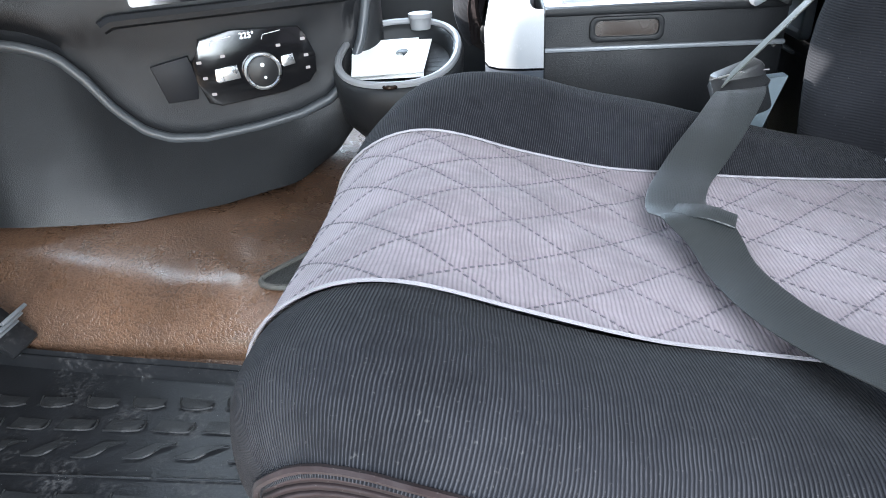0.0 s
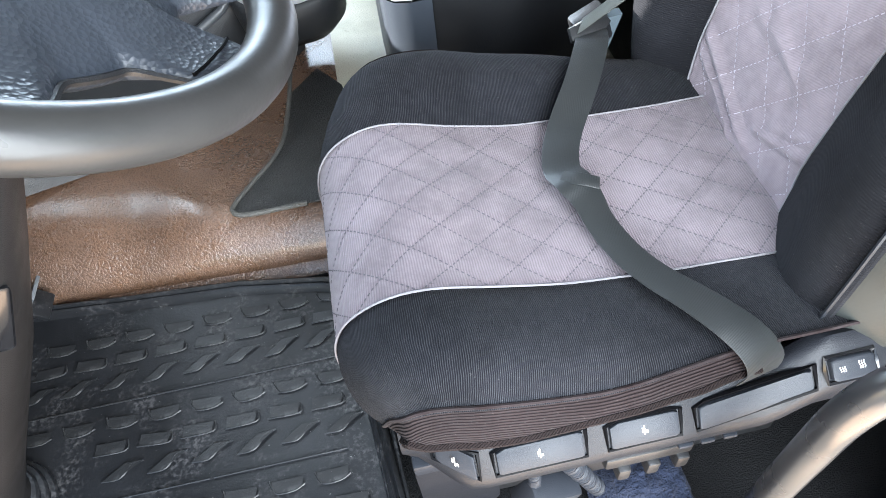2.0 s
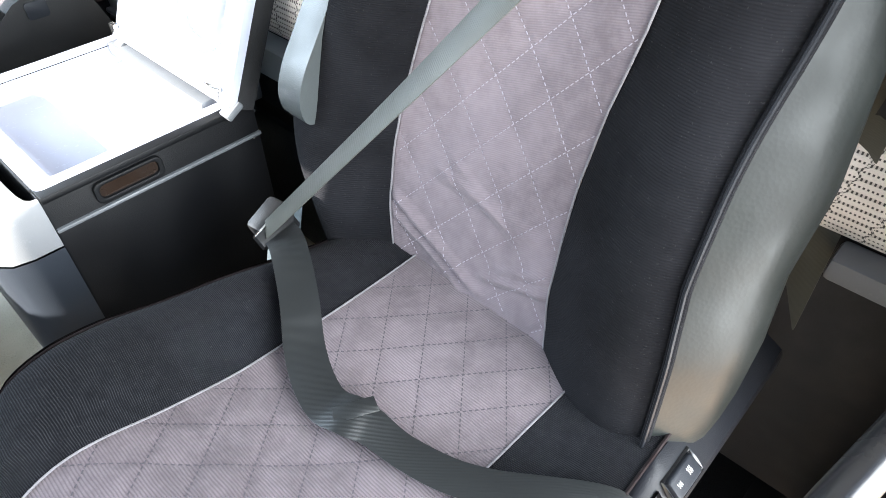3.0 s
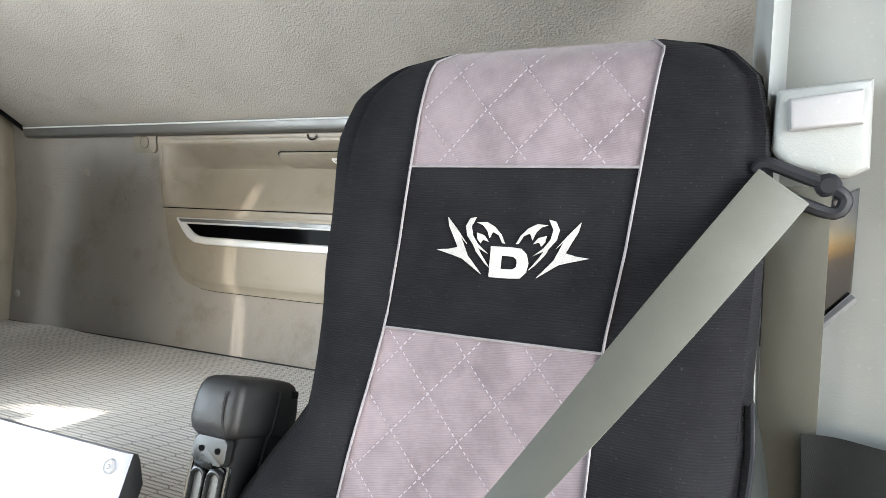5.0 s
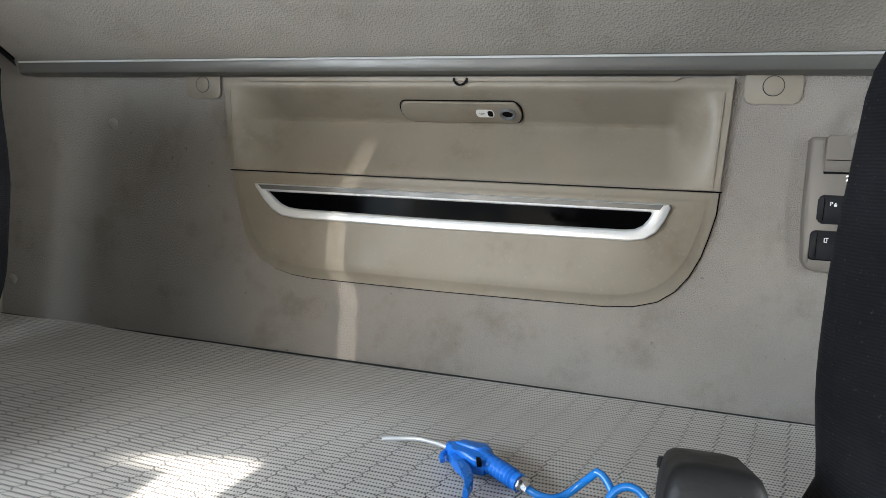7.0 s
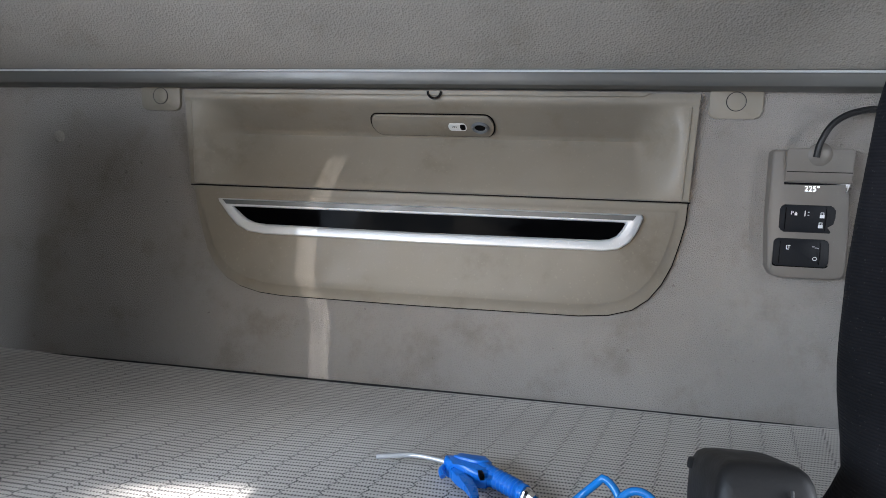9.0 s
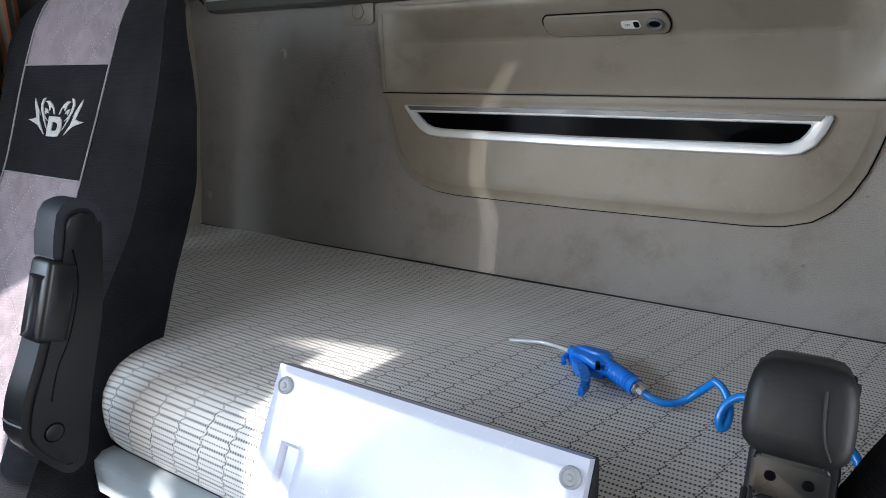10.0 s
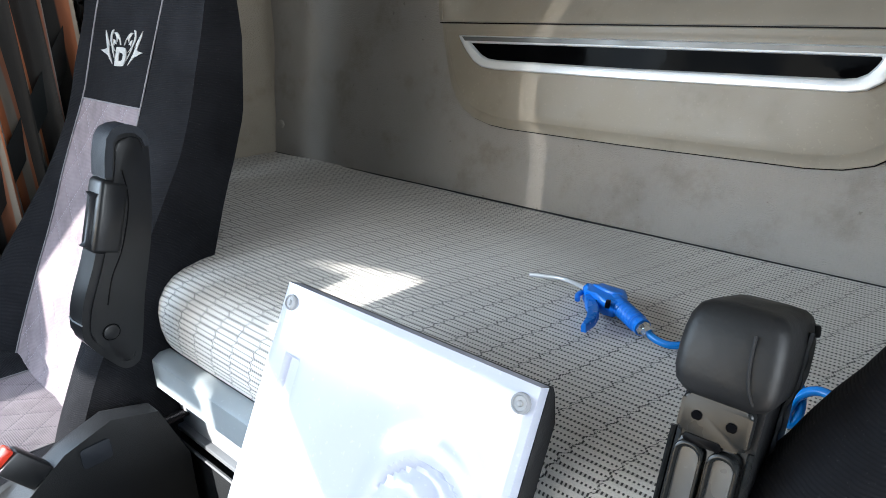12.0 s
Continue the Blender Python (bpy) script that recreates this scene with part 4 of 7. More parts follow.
def back_point(zone, k, z):
    """A point on the backrest: zone centre (k -1..1), then sides and flanks (+ towards the passenger), rear."""
    bx, deep = lerp(z, B_X), lerp(z, B_DEEP)
    if zone == "centre":
        y = lerp(z, B_NEAR) + (lerp(z, B_FAR) - lerp(z, B_NEAR)) * (k + 1) / 2
        x = bx + 0.008 * (1 - k * k) * ease(0.95, 0.6, z)
        x += 0.0028 * noise.noise((9 * y, 7 * z, 2.0)) + 0.007 * max(0, noise.noise((16 * y + 9 * z, 22 * z - 6 * y, 5.0))) * ease(0.52, 0.36, z)
        x -= slack(y, z) * ease(0.0, 0.06, 1 - abs(k))
        return Vector((x, y, z))
    far = zone.endswith("+")
    s = 1 if far else -1
    inner, outer = (lerp(z, B_FAR), lerp(z, B_FAR_OUT)) if far else (lerp(z, B_NEAR), lerp(z, B_NEAR_OUT))
    if zone.startswith("side"):
        y = inner + (outer - inner) * k
        if far:
            y += FLANK["far"] * lerp(z, B_FAR_MORE) * k ** 1.5
        x = bx - (lerp(z, B_FWD) + (0.016 * FLANK["far"] * ease(0.50, 0.66, z) * ease(0.82, 0.70, z) if far else 0.0)) * math.sin(0.5 * math.pi * min(k * (1.3 if far else 1.0), 1.0)) + (0.040 if far else 0.022) * k ** 5 + 0.0025 * noise.noise((8 * y, 8 * z, 7.0))
        return Vector((x, y, z))
    edge = back_point("side" + zone[-1], 1.0, z)
    if zone.startswith("flank"):
        bulge = lerp(z, [(0.28, 0.035), (0.40, 0.055), (0.60, 0.072), (0.70, 0.058), (0.80, 0.028), (0.86, 0.010), (1.2, 0.004)]) * FLANK["bulge"] if not far else 0.010
        x = edge.x + (bx + deep - edge.x) * k
        return Vector((x, edge.y + s * (bulge * math.sin(math.pi * min(k * 1.15, 1.0)) - (0.055 * k * k if far else 0.0)), z))
    y0, y1 = lerp(z, B_NEAR_OUT), lerp(z, B_FAR_OUT) - 0.055
    return Vector((bx + deep + 0.012 * (1 - k * k), y0 + (y1 - y0) * (k + 1) / 2, z))


def zs(a, b, n):
    return [a + (b - a) * i / n for i in range(n + 1)]


def back_patch(zone, z_list, n=10):
    ks = [-1 + 2 * i / n for i in range(n + 1)] if zone in ("centre", "rear") else [i / n for i in range(n + 1)]
    return sheet([[back_point(zone, k, z) for k in ks] for z in z_list])


C_LINE = [(-0.150, 0.205), (-0.172, 0.235), (-0.184, 0.275), (-0.184, 0.315), (-0.172, 0.352), (-0.148, 0.380), (-0.110, 0.398), (-0.065, 0.398), (0.0, 0.378), (0.08, 0.357), (0.16, 0.347), (0.24, 0.342), (0.32, 0.338), (0.42, 0.338)]
C_PATH = smooth_path([(x, 0, z) for x, z in C_LINE], 5)
C_LEN = [0.0]
for a, b in zip(C_PATH, C_PATH[1:]):
    C_LEN.append(C_LEN[-1] + (b - a).length)
C_HW = [(0.0, 0.165), (0.06, 0.196), (0.12, 0.226), (0.20, 0.250), (0.30, 0.257), (0.50, 0.252), (0.8, 0.245)]
C_G = [(0.0, 0.118), (0.10, 0.128), (0.25, 0.132), (0.45, 0.132), (0.8, 0.136)]


def cushion_at(s):
    x, z = float(np.interp(s, C_LEN, [p.x for p in C_PATH])), float(np.interp(s, C_LEN, [p.z for p in C_PATH]))
    x2, z2 = float(np.interp(s + 0.004, C_LEN, [p.x for p in C_PATH])), float(np.interp(s + 0.004, C_LEN, [p.z for p in C_PATH]))
    x1, z1 = float(np.interp(s - 0.004, C_LEN, [p.x for p in C_PATH])), float(np.interp(s - 0.004, C_LEN, [p.z for p in C_PATH]))
    way = Vector((x2 - x1, 0, z2 - z1)).normalized()
    return Vector((x, 0, z)), Vector((-way.z, 0, way.x))


def cushion_point(zone, k, s):
    p, nrm = cushion_at(s)
    hw, g = lerp(s, C_HW), lerp(s, C_G)
    roll = ease(0.10, 0.24, s)
    if zone == "centre":
        y = g * k
        h = -0.004 * (1 - k * k) * roll + 0.0028 * noise.noise((10 * y, 8 * s, 1.0)) + 0.003 * max(0, noise.noise((30 * y, 7 * s, 3.0))) * ease(0.2, 0.3, s)
        return p + nrm * h + Vector((0, SEAT_Y + y, 0))
    sg = 1 if zone.endswith("+") else -1
    if zone.startswith("side"):
        y = g + (hw - g) * k
        up = 0.058 if sg > 0 else 0.012
        rise = (0.05 + 0.95 * ease(0.14, 0.36, s)) * (1 - 0.7 * ease(0.42, 0.72, s)) if sg > 0 else 0.25 + 0.75 * roll
        lift = math.sin(0.5 * math.pi * k) if sg > 0 else math.sin(math.pi * min(k / 1.3, 1.0))
        h = up * lift * rise - 0.030 * (0.35 + 0.65 * roll) * k ** 5
        if sg > 0:
            h += 0.0060 * max(0, noise.noise((46 * y, 6 * s, 9.0))) * math.sin(math.pi * k)
        h += 0.003 * noise.noise((9 * y * sg, 9 * s, 6.0))
        if sg < 0:
            h += 0.042 * ease(0.06, 0.24, p.x) * k ** 4
        tuck = (0.034 if sg < 0 else 0.040) * k ** 1.6 * ease(0.27, 0.12, s) * ease(-0.02, 0.08, s)
        return p + nrm * h + Vector((tuck, SEAT_Y + sg * y, 0))
    e = cushion_point("side" + zone[-1], 1.0, s)
    if sg > 0:
        return e - nrm * (0.12 * k) + Vector((0, 0.026 * math.sin(math.pi * min(k * 0.9 + 0.1, 1.0)) - 0.008 * k, 0))
    hem = 0.314 + 0.008 * ease(0.0, -0.10, e.x) + 0.014 * ease(0.0, -0.10, e.x) + 0.022 * ease(-0.10, -0.135, e.x) + 0.010 * ease(0.10, 0.165, e.x) + 0.075 * ease(0.165, 0.26, e.x)
    drop = max(e.z - hem, 0.020)
    return e + Vector((0.03 * k * ease(0.2, 0.05, s), -0.013 * math.sin(0.5 * math.pi * k) * ease(0.04, 0.2, s), -drop * k))


def cloth_sheet(rows, ks, runs):
    """A surface whose cloth coordinates follow its own seams: metres across, metres along."""
    bm = bmesh.new()
    vs = add_sheet(bm, rows)
    where = {}
    for row, run in zip(vs, runs):
        across = 0.0
        for i, v in enumerate(row):
            across += (v.co - row[i - 1].co).length if i else 0.0
            where[v] = (across, run)
    uv = bm.loops.layers.uv.new("cloth")
    for f in bm.faces:
        for l in f.loops:
            l[uv].uv = where[l.vert]
    return bm


def cushion_patch(zone, s_list, n=10):
    ks = [-1 + 2 * i / n for i in range(n + 1)] if zone == "centre" else [i / n for i in range(n + 1)]
    return cloth_sheet([[cushion_point(zone, k, s) for k in ks] for s in s_list], ks, s_list)


def stitches(point, lo, hi, half, dy, dz, dash, gap, off, thick=0.0005, clip=None, fine=0.00055):
    """Dashed seams in a diamond net; point(y, s, h) lies h above the cloth."""
    bm = bmesh.new()
    for sign in (1, -1):
        k = -60
        while k < 60:
            base = lo + off + 2 * dz * k
            y = -half
            step = dash + gap
            slope = sign * dz / dy
            unit = 1 / math.hypot(1, slope)
            while y < half:
                s0, s1 = base + slope * (y + half), base + slope * (y + dash * unit + half)
                y1 = y + dash * unit
                if lo < min(s0, s1) and max(s0, s1) < hi and y1 < half and (clip is None or (clip(y, s0) and clip(y1, s1))):
                    a, b = point(y, s0, 0), point(y1, s1, 0)
                    up = (point(y, s0, 0.001) - a).normalized()
                    side = (b - a).cross(up).normalized() * fine
                    q = [bm.verts.new(v) for v in (a - side, b - side, b + side, a + side)]
                    t = [bm.verts.new(v.co + up * thick) for v in q]
                    bm.faces.new(t)
                    for i in range(4):
                        bm.faces.new((q[i], q[(i + 1) % 4], t[(i + 1) % 4], t[i]))
                y += step * unit
            k += 1
    return bm


def back_on(y, z, h):
    lo, hi = lerp(z, B_NEAR), lerp(z, B_FAR)
    return back_point("centre", (SEAT_Y + y - (lo + hi) / 2) * 2 / (hi - lo), z) - Vector((h, 0, 0))


def back_in(y, z):
    return lerp(z, B_NEAR) + 0.004 < SEAT_Y + y < lerp(z, B_FAR) - 0.004


def cushion_on(y, s, h):
    p, nrm = cushion_at(s)
    return cushion_point("centre", y / lerp(s, C_G), s) + nrm * h


def back_flat(a, b, d):
    """Lays a drawing on the logo panel: a along the seat's width, b up."""
    return back_on(a, b, 0.0006 + d)


def fan(points, put, depth):
    """A flat embroidered shape, bent to the cloth."""
    return prism(points, put, depth)


FLAME = [
    [(0.0055, 0.9863), (0.0098, 0.9947), (0.0167, 1.0017), (0.0252, 1.0061), (0.0360, 1.0055), (0.0293, 1.0030), (0.0243, 0.9979), (0.0215, 0.9908), (0.0187, 0.9970), (0.0126, 0.9943), (0.0081, 0.9867)],
    [(0.0363, 1.0106), (0.0427, 1.0091), (0.0469, 1.0015), (0.0447, 0.9923), (0.0377, 0.9835), (0.0223, 0.9758), (0.0327, 0.9839), (0.0388, 0.9920), (0.0411, 1.0012)],
    [(0.0223, 0.9872), (0.0271, 0.9932), (0.0349, 0.9955), (0.0338, 0.9894), (0.0304, 0.9855), (0.0282, 0.9891)],
    [(0.0195, 0.9626), (0.0279, 0.9733), (0.0371, 0.9871), (0.0405, 0.9885), (0.0343, 0.9773), (0.0252, 0.9671)],
    [(0.0665, 1.0092), (0.0645, 1.0007), (0.0539, 0.9807), (0.0634, 0.9783), (0.0762, 0.9771), (0.0614, 0.9733), (0.0483, 0.9696), (0.0274, 0.9558), (0.0433, 0.9735), (0.0511, 0.9903), (0.0444, 0.9839), (0.0559, 0.9978)],
]


def seat(label, door_leather, group="cab seats"):
    """A sprung cab seat under a quilted cover."""
    root = thing("cab_seat", (0.15, SEAT_Y, 0.0), label, "seat", group)
    # cushion
    end = C_LEN[-1]
    s_all = zs(0.0, end, 56)
    cushion = part("cushion", cushion_patch("centre", s_all, 20), M_MAUVE_SEAT, root, "mauve quilted velour centre of the cushion")
    for sg in "+-":
        part("cushion_side", cushion_patch("side" + sg, s_all, 10), M_CORD_SEAT, cushion, "black ribbed velour side panel")
        s_end = end if sg == "+" else next((s for s in s_all if cushion_at(s)[0].x > 0.215), end)
        part("cushion_skirt", cushion_patch("skirt" + sg, [s for s in s_all if s <= s_end], 8), M_CORD_SKIRT, cushion, "black elastic skirt")
        part("skirt_hem", tube([cushion_point("skirt" + sg, 1.0, s) for s in zs(0.05, s_end, 50)], 0.0048, 6), M_HEM, cushion, "brown-black elastic hem")
        part("skirt_seam", tube([cushion_point("side" + sg, 0.985, s) + cushion_at(s)[1] * 0.001 for s in zs(0.05, end, 50)], 0.0022, 6), M_CORD_SKIRT, cushion)
        part("piping", tube([cushion_point("centre", 1 if sg == "+" else -1, s) + cushion_at(s)[1] * 0.0015 for s in zs(0.02, end, 60)], 0.0013, 6), M_PIPING, cushion, "pale grey piping")
    tagged(part("stitching", stitches(cushion_on, 0.04, end - 0.02, 0.132, 0.031, 0.038, 0.0036, 0.0030, 0.0, 0.0005, None, 0.0006), M_STITCH_DARK, cushion, "dark diamond quilting thread"), kind="stuff")
    part("cushion_pan", turned_box((0.50, 0.46, 0.05), pose(0.13, SEAT_Y, 0.245), 0.015), M_BLACK_PLASTIC, root)
    # backrest
    back = part("backrest", back_patch("centre", zs(0.28, 0.50, 66)[:-1] + zs(0.50, 0.895, 40), 60), M_MAUVE_BACK, root, "mauve quilted velour centre of the backrest")
    part("logo_panel", back_patch("centre", zs(0.895, 1.060, 12), 16), M_CORD_BACK, back, "black ribbed panel with embroidery")
    part("head_panel", back_patch("centre", zs(1.060, 1.15, 8) + [1.16, 1.168, 1.174, 1.179, 1.184], 16), M_MAUVE_BACK, back, "mauve quilted head panel")
    z_all = zs(0.28, 1.13, 46) + [1.14, 1.15, 1.158, 1.165, 1.171, 1.176, 1.180, 1.184]
    for sg in "+-":
        part("back_side", back_patch("side" + sg, z_all, 12), M_CORD_BACK, back, "black ribbed velour side panel")
        bare = door_leather and sg == "-"
        if bare:
            zip_at = lambda z: 0.01 + 0.10 * ease(0.62, 0.88, z)
            low = zs(0.28, 0.86, 34)
            part("bare_flank", sheet([[back_point("flank-", zip_at(z) + (1 - zip_at(z)) * k / 10, z) for k in range(11)] for z in low]), M_LEATHER, back, "bare grey-green leatherette flank")
            part("flank_cover", sheet([[back_point("flank-", zip_at(z) * k / 6, z) for k in range(7)] for z in low]), M_CORD_BACK, back, "black cover edge over the flank")
            part("flank_cover", back_patch("flank" + sg, [0.856] + [z for z in z_all if z > 0.86], 10), M_CORD_BACK, back, "black cover over the flank")
            part("flank_piping", tube([back_point("flank-", 0.86, z) + Vector((0, -0.002, 0)) for z in zs(0.29, 0.80, 30)], 0.0032, 6), M_LEATHER, back)
            zip_line = [back_point("flank-", zip_at(z), z) + Vector((0, -0.003, 0)) for z in zs(0.30, 0.86, 44)]
            part("zip_tape", tube(zip_line, lambda w: 0.0050, 8), M_CORD_BACK, back, "rolled zip edge of the cover")
            part("zip_cord", tube([p + Vector((-0.009, -0.002, 0.004)) for p in zip_line], 0.0022, 6), M_SWITCH_BASE, back, "dark grey zip cord")
            bm = new_box((0.292, -0.519, 0.300), (0.300, -0.511, 0.330), 0.002)
            add_tube(bm, [(0.296, -0.517, 0.304), (0.288, -0.527, 0.296), (0.280, -0.532, 0.288)], 0.0028, 6)
            part("zip_pull", bm, M_BRIGHT, back, "steel zip pull")
        else:
            part("flank_cover", back_patch("flank" + sg, z_all, 10), M_CORD_BACK, back, "black cover over the flank")
        part("piping", tube([back_point("centre", 1 if sg == "+" else -1, z) + Vector((-0.0015, 0, 0)) for z in z_all], 0.0014, 6), M_PIPING, back, "pale grey piping")
    part("rear_shell", back_patch("rear", z_all, 10), M_CORD_BACK, back)
    for z in (0.895, 1.060):
        part("piping", tube([back_point("centre", k, z) + Vector((-0.0015, 0, 0)) for k in zs(-1, 1, 16)], 0.0014, 6), M_PIPING, back, "pale grey piping")
    for lo, hi in ((0.34, 0.893), (1.063, 1.172)):
        tagged(part("stitching", stitches(back_on, lo, hi, 0.216, 0.036, 0.040, 0.0036, 0.0030, 0.356 - lo, 0.0005, back_in), M_STITCH, back, "pale diamond quilting thread"), kind="stuff")
    for sgn in (1, -1):
        for shape in FLAME:
            part("embroidery", fan([(sgn * a, b) for a, b in shape], back_flat, 0.0014), M_EMBROIDERY, back, "white flame embroidery")
    d_out = [(0.024, 0.951), (0.024, 0.986), (0.0, 0.986), (-0.014, 0.985), (-0.021, 0.979), (-0.024, 0.969), (-0.022, 0.959), (-0.015, 0.952), (0.0, 0.951)]
    d_in = [(0.010, 0.961), (0.010, 0.976), (0.002, 0.976), (-0.005, 0.9755), (-0.009, 0.973), (-0.010, 0.9685), (-0.009, 0.964), (-0.005, 0.9615), (0.002, 0.961)]
    d_out, d_in = [[(0.80 * a, 0.9685 + 0.84 * (b - 0.9685)) for a, b in line] for line in (d_out, d_in)]
    part("embroidery", ring_plate(d_out, d_in, back_flat, 0.0016), M_EMBROIDERY, back, "white block embroidery")
    return root


def armrest(parent, foot, tilt, y, half):
    """A folded-up armrest; foot is its front lower edge, tilt its lean to the rear."""
    a, b = Vector((math.sin(radians(tilt)), 0, math.cos(radians(tilt)))), Vector((math.cos(radians(tilt)), 0, -math.sin(radians(tilt))))

    def at(f, h, w):
        return Vector(foot) + a * h + b * f + Vector((0, w, 0))

    side = [(0.004, 0.128), (0.0, 0.150), (0.0, 0.24), (0.010, 0.285), (0.034, 0.306), (0.062, 0.306), (0.088, 0.285), (0.096, 0.22), (0.094, 0.12), (0.075, 0.09), (0.030, 0.10)]
    arm = part("armrest", prism(side, lambda f, h, d: at(f, h, y - half + d), 2 * half, 0.008, 3), M_PAD, parent, "black leatherette sleeve of the folded armrest")
    bm = bmesh.new()
    for j, (h, grow) in enumerate(((0.251, -0.006), (0.2515, 0.001), (0.256, 0.0055), (0.266, 0.0075), (0.280, 0.0075), (0.293, 0.0065), (0.303, 0.0045), (0.310, 0.001), (0.3135, -0.004), (0.315, -0.012))):
        ring = []
        for f, w in round_rect(-0.010 - grow, -half - 0.85 * grow, 0.088 + grow, half + 0.85 * grow, 0.010, 4):
            lump = 0.0005 * noise.noise((40 * f, 40 * w, 30 * h))
            sag = 0.0035 * (1 - (w / half) ** 2) * ease(0.262, 0.251, h) * ease(0.02, -0.01, f)
            ring.append(at(f + lump, h + lump - sag - 0.10 * max(f - 0.03, 0) ** 2, y + w + lump))
        add = [bm.verts.new(p) for p in ring]
        if j:
            for i in range(len(add)):
                bm.faces.new((last[i], last[(i + 1) % len(add)], add[(i + 1) % len(add)], add[i]))
        else:
            bm.faces.new(add)
        last = add
    bm.faces.new(last)
    pad = part("arm_pad", bm, M_PAD, arm, "padded black leatherette arm end", 60)
    for w in (-1, 1):
        part("corner_fold", turned_box((0.013, 0.006, 0.010), Matrix.Translation(at(0.080, 0.300, y + w * (half + 0.0030))) @ pose(0, 0, 0, 15 * w, tilt, 20 * w), 0.0025, 2), M_PAD, pad, "folded leatherette corner")
    part("pad_crease", tube(smooth_path([at(-0.0172, 0.300, y - half * 0.50), at(-0.0182, 0.285, y - half * 0.52), at(-0.0180, 0.268, y - half * 0.60), at(-0.0150, 0.256, y - half * 0.78)], 5), 0.0011, 6), M_PAD, pad)
    seam = [at(0.052 - 0.10 * (0.30 - h), h, y - half - 0.0015 - 0.0045 * ease(0.245, 0.262, h)) for h in zs(0.135, 0.302, 66)]
    part("side_seam", tube(seam, lambda w: 0.0016 + 0.0011 * abs(math.sin(w * 34)), 6), M_PAD, arm, "puckered side seam")
    front = part("arm_bracket", prism(round_rect(-half + 0.004, 0.221, half - 0.004, 0.250, 0.005), lambda w, h, d: at(-0.001 - d, h, y + w), 0.009, 0.0028, 3), M_ARM_PLATE, arm, "grey plastic bracket with two bolt holes", 15)
    part("bracket_notch", prism(round_rect(-half * 0.30, 0.2165, half * 0.62, 0.2225, 0.002), lambda w, h, d: at(-0.002 - d, h, y + w), 0.009, 0.001), M_SLOT, front)
    part("slot_plate", prism(round_rect(-half + 0.006, 0.139, half - 0.006, 0.219, 0.006), lambda p, h, d: at(-0.0005 - d, h, y + p), 0.003, 0.001), M_ARM_PLATE, arm, "grey plastic slot plate")
    for w in (-half * 0.42, half * 0.42):
        part("bolt_hole", lathe([(0.0005, 0), (0.0036, 0), (0.0036, 0.0012), (0.0005, 0.0012)], Matrix.Translation(at(-0.0098, 0.236, y + w)) @ pose(0, 0, 0, 0, -90, 0), 12), M_SLOT, front)
        w0, w1 = w - half * 0.27, w + half * 0.27
        part("arm_slot", ring_plate(round_rect(w0 - 0.0028, 0.141, w1 + 0.0028, 0.217, 0.009), round_rect(w0, 0.146, w1, 0.212, 0.007), lambda p, h, d: at(-0.0030 - d, h, y + p), 0.007, 0.002), M_ARM_PLATE, arm, "moulded finger slot")
        part("slot_floor", prism(round_rect(w0, 0.146, w1, 0.212, 0.007), lambda p, h, d: at(-0.0031 - d, h, y + p), 0.001), M_SLOT_FLOOR, arm, "worn grey slot floor")
    for w in (-half + 0.0015, half - 0.0015):
        part("arm_rail", tube([at(-0.0035, 0.222, y + w), at(-0.0045, 0.20, y + w), at(-0.0045, 0.16, y + w), at(-0.003, 0.138, y + w)], 0.0022, 6), M_ARM_PLATE, arm)
    part("arm_joint", turned_box((0.020, 2 * half - 0.010, 0.006), Matrix.Translation(at(0.009, 0.1345, y)) @ pose(0, 0, 0, 0, tilt, 0), 0.001), M_SLOT, arm)
    foot_line = smooth_path([(0.402, 0, 0.664), (0.372, 0, 0.619), (0.349, 0, 0.587), (0.329, 0, 0.559), (0.316, 0, 0.529), (0.317, 0, 0.502), (0.331, 0, 0.488), (0.372, 0, 0.493), (0.422, 0, 0.533), (0.455, 0, 0.588), (0.462, 0, 0.655)], 4)
    part("arm_foot", prism([(p.x, p.z) for p in foot_line], lambda a, b, d: (a, y - half + 0.006 + d, b), 2 * half - 0.010, 0.009, 3), M_FOOT, arm, "blue-grey curved armrest foot")
    return arm


driver_seat = seat("driver seat under a worn mauve and black quilted cover", True)
armrest(driver_seat, (0.362, 0.0, 0.525), 17.5, 0.035, 0.027)


def recline(root, lean, about, depth):
    """Leans the whole backrest further back and thins it towards the top."""
    back = [c for c in root.children if c.name.startswith("backrest")][0]
    for ob in [back, *back.children]:
        for v in ob.data.vertices:
            z = v.co.z
            bx = lerp(z, B_X)
            if v.co.x > bx + 0.02:
                v.co.x = bx + (v.co.x - bx) * lerp(z, depth) / lerp(z, B_DEEP)
            v.co.x += lean * (z - about)


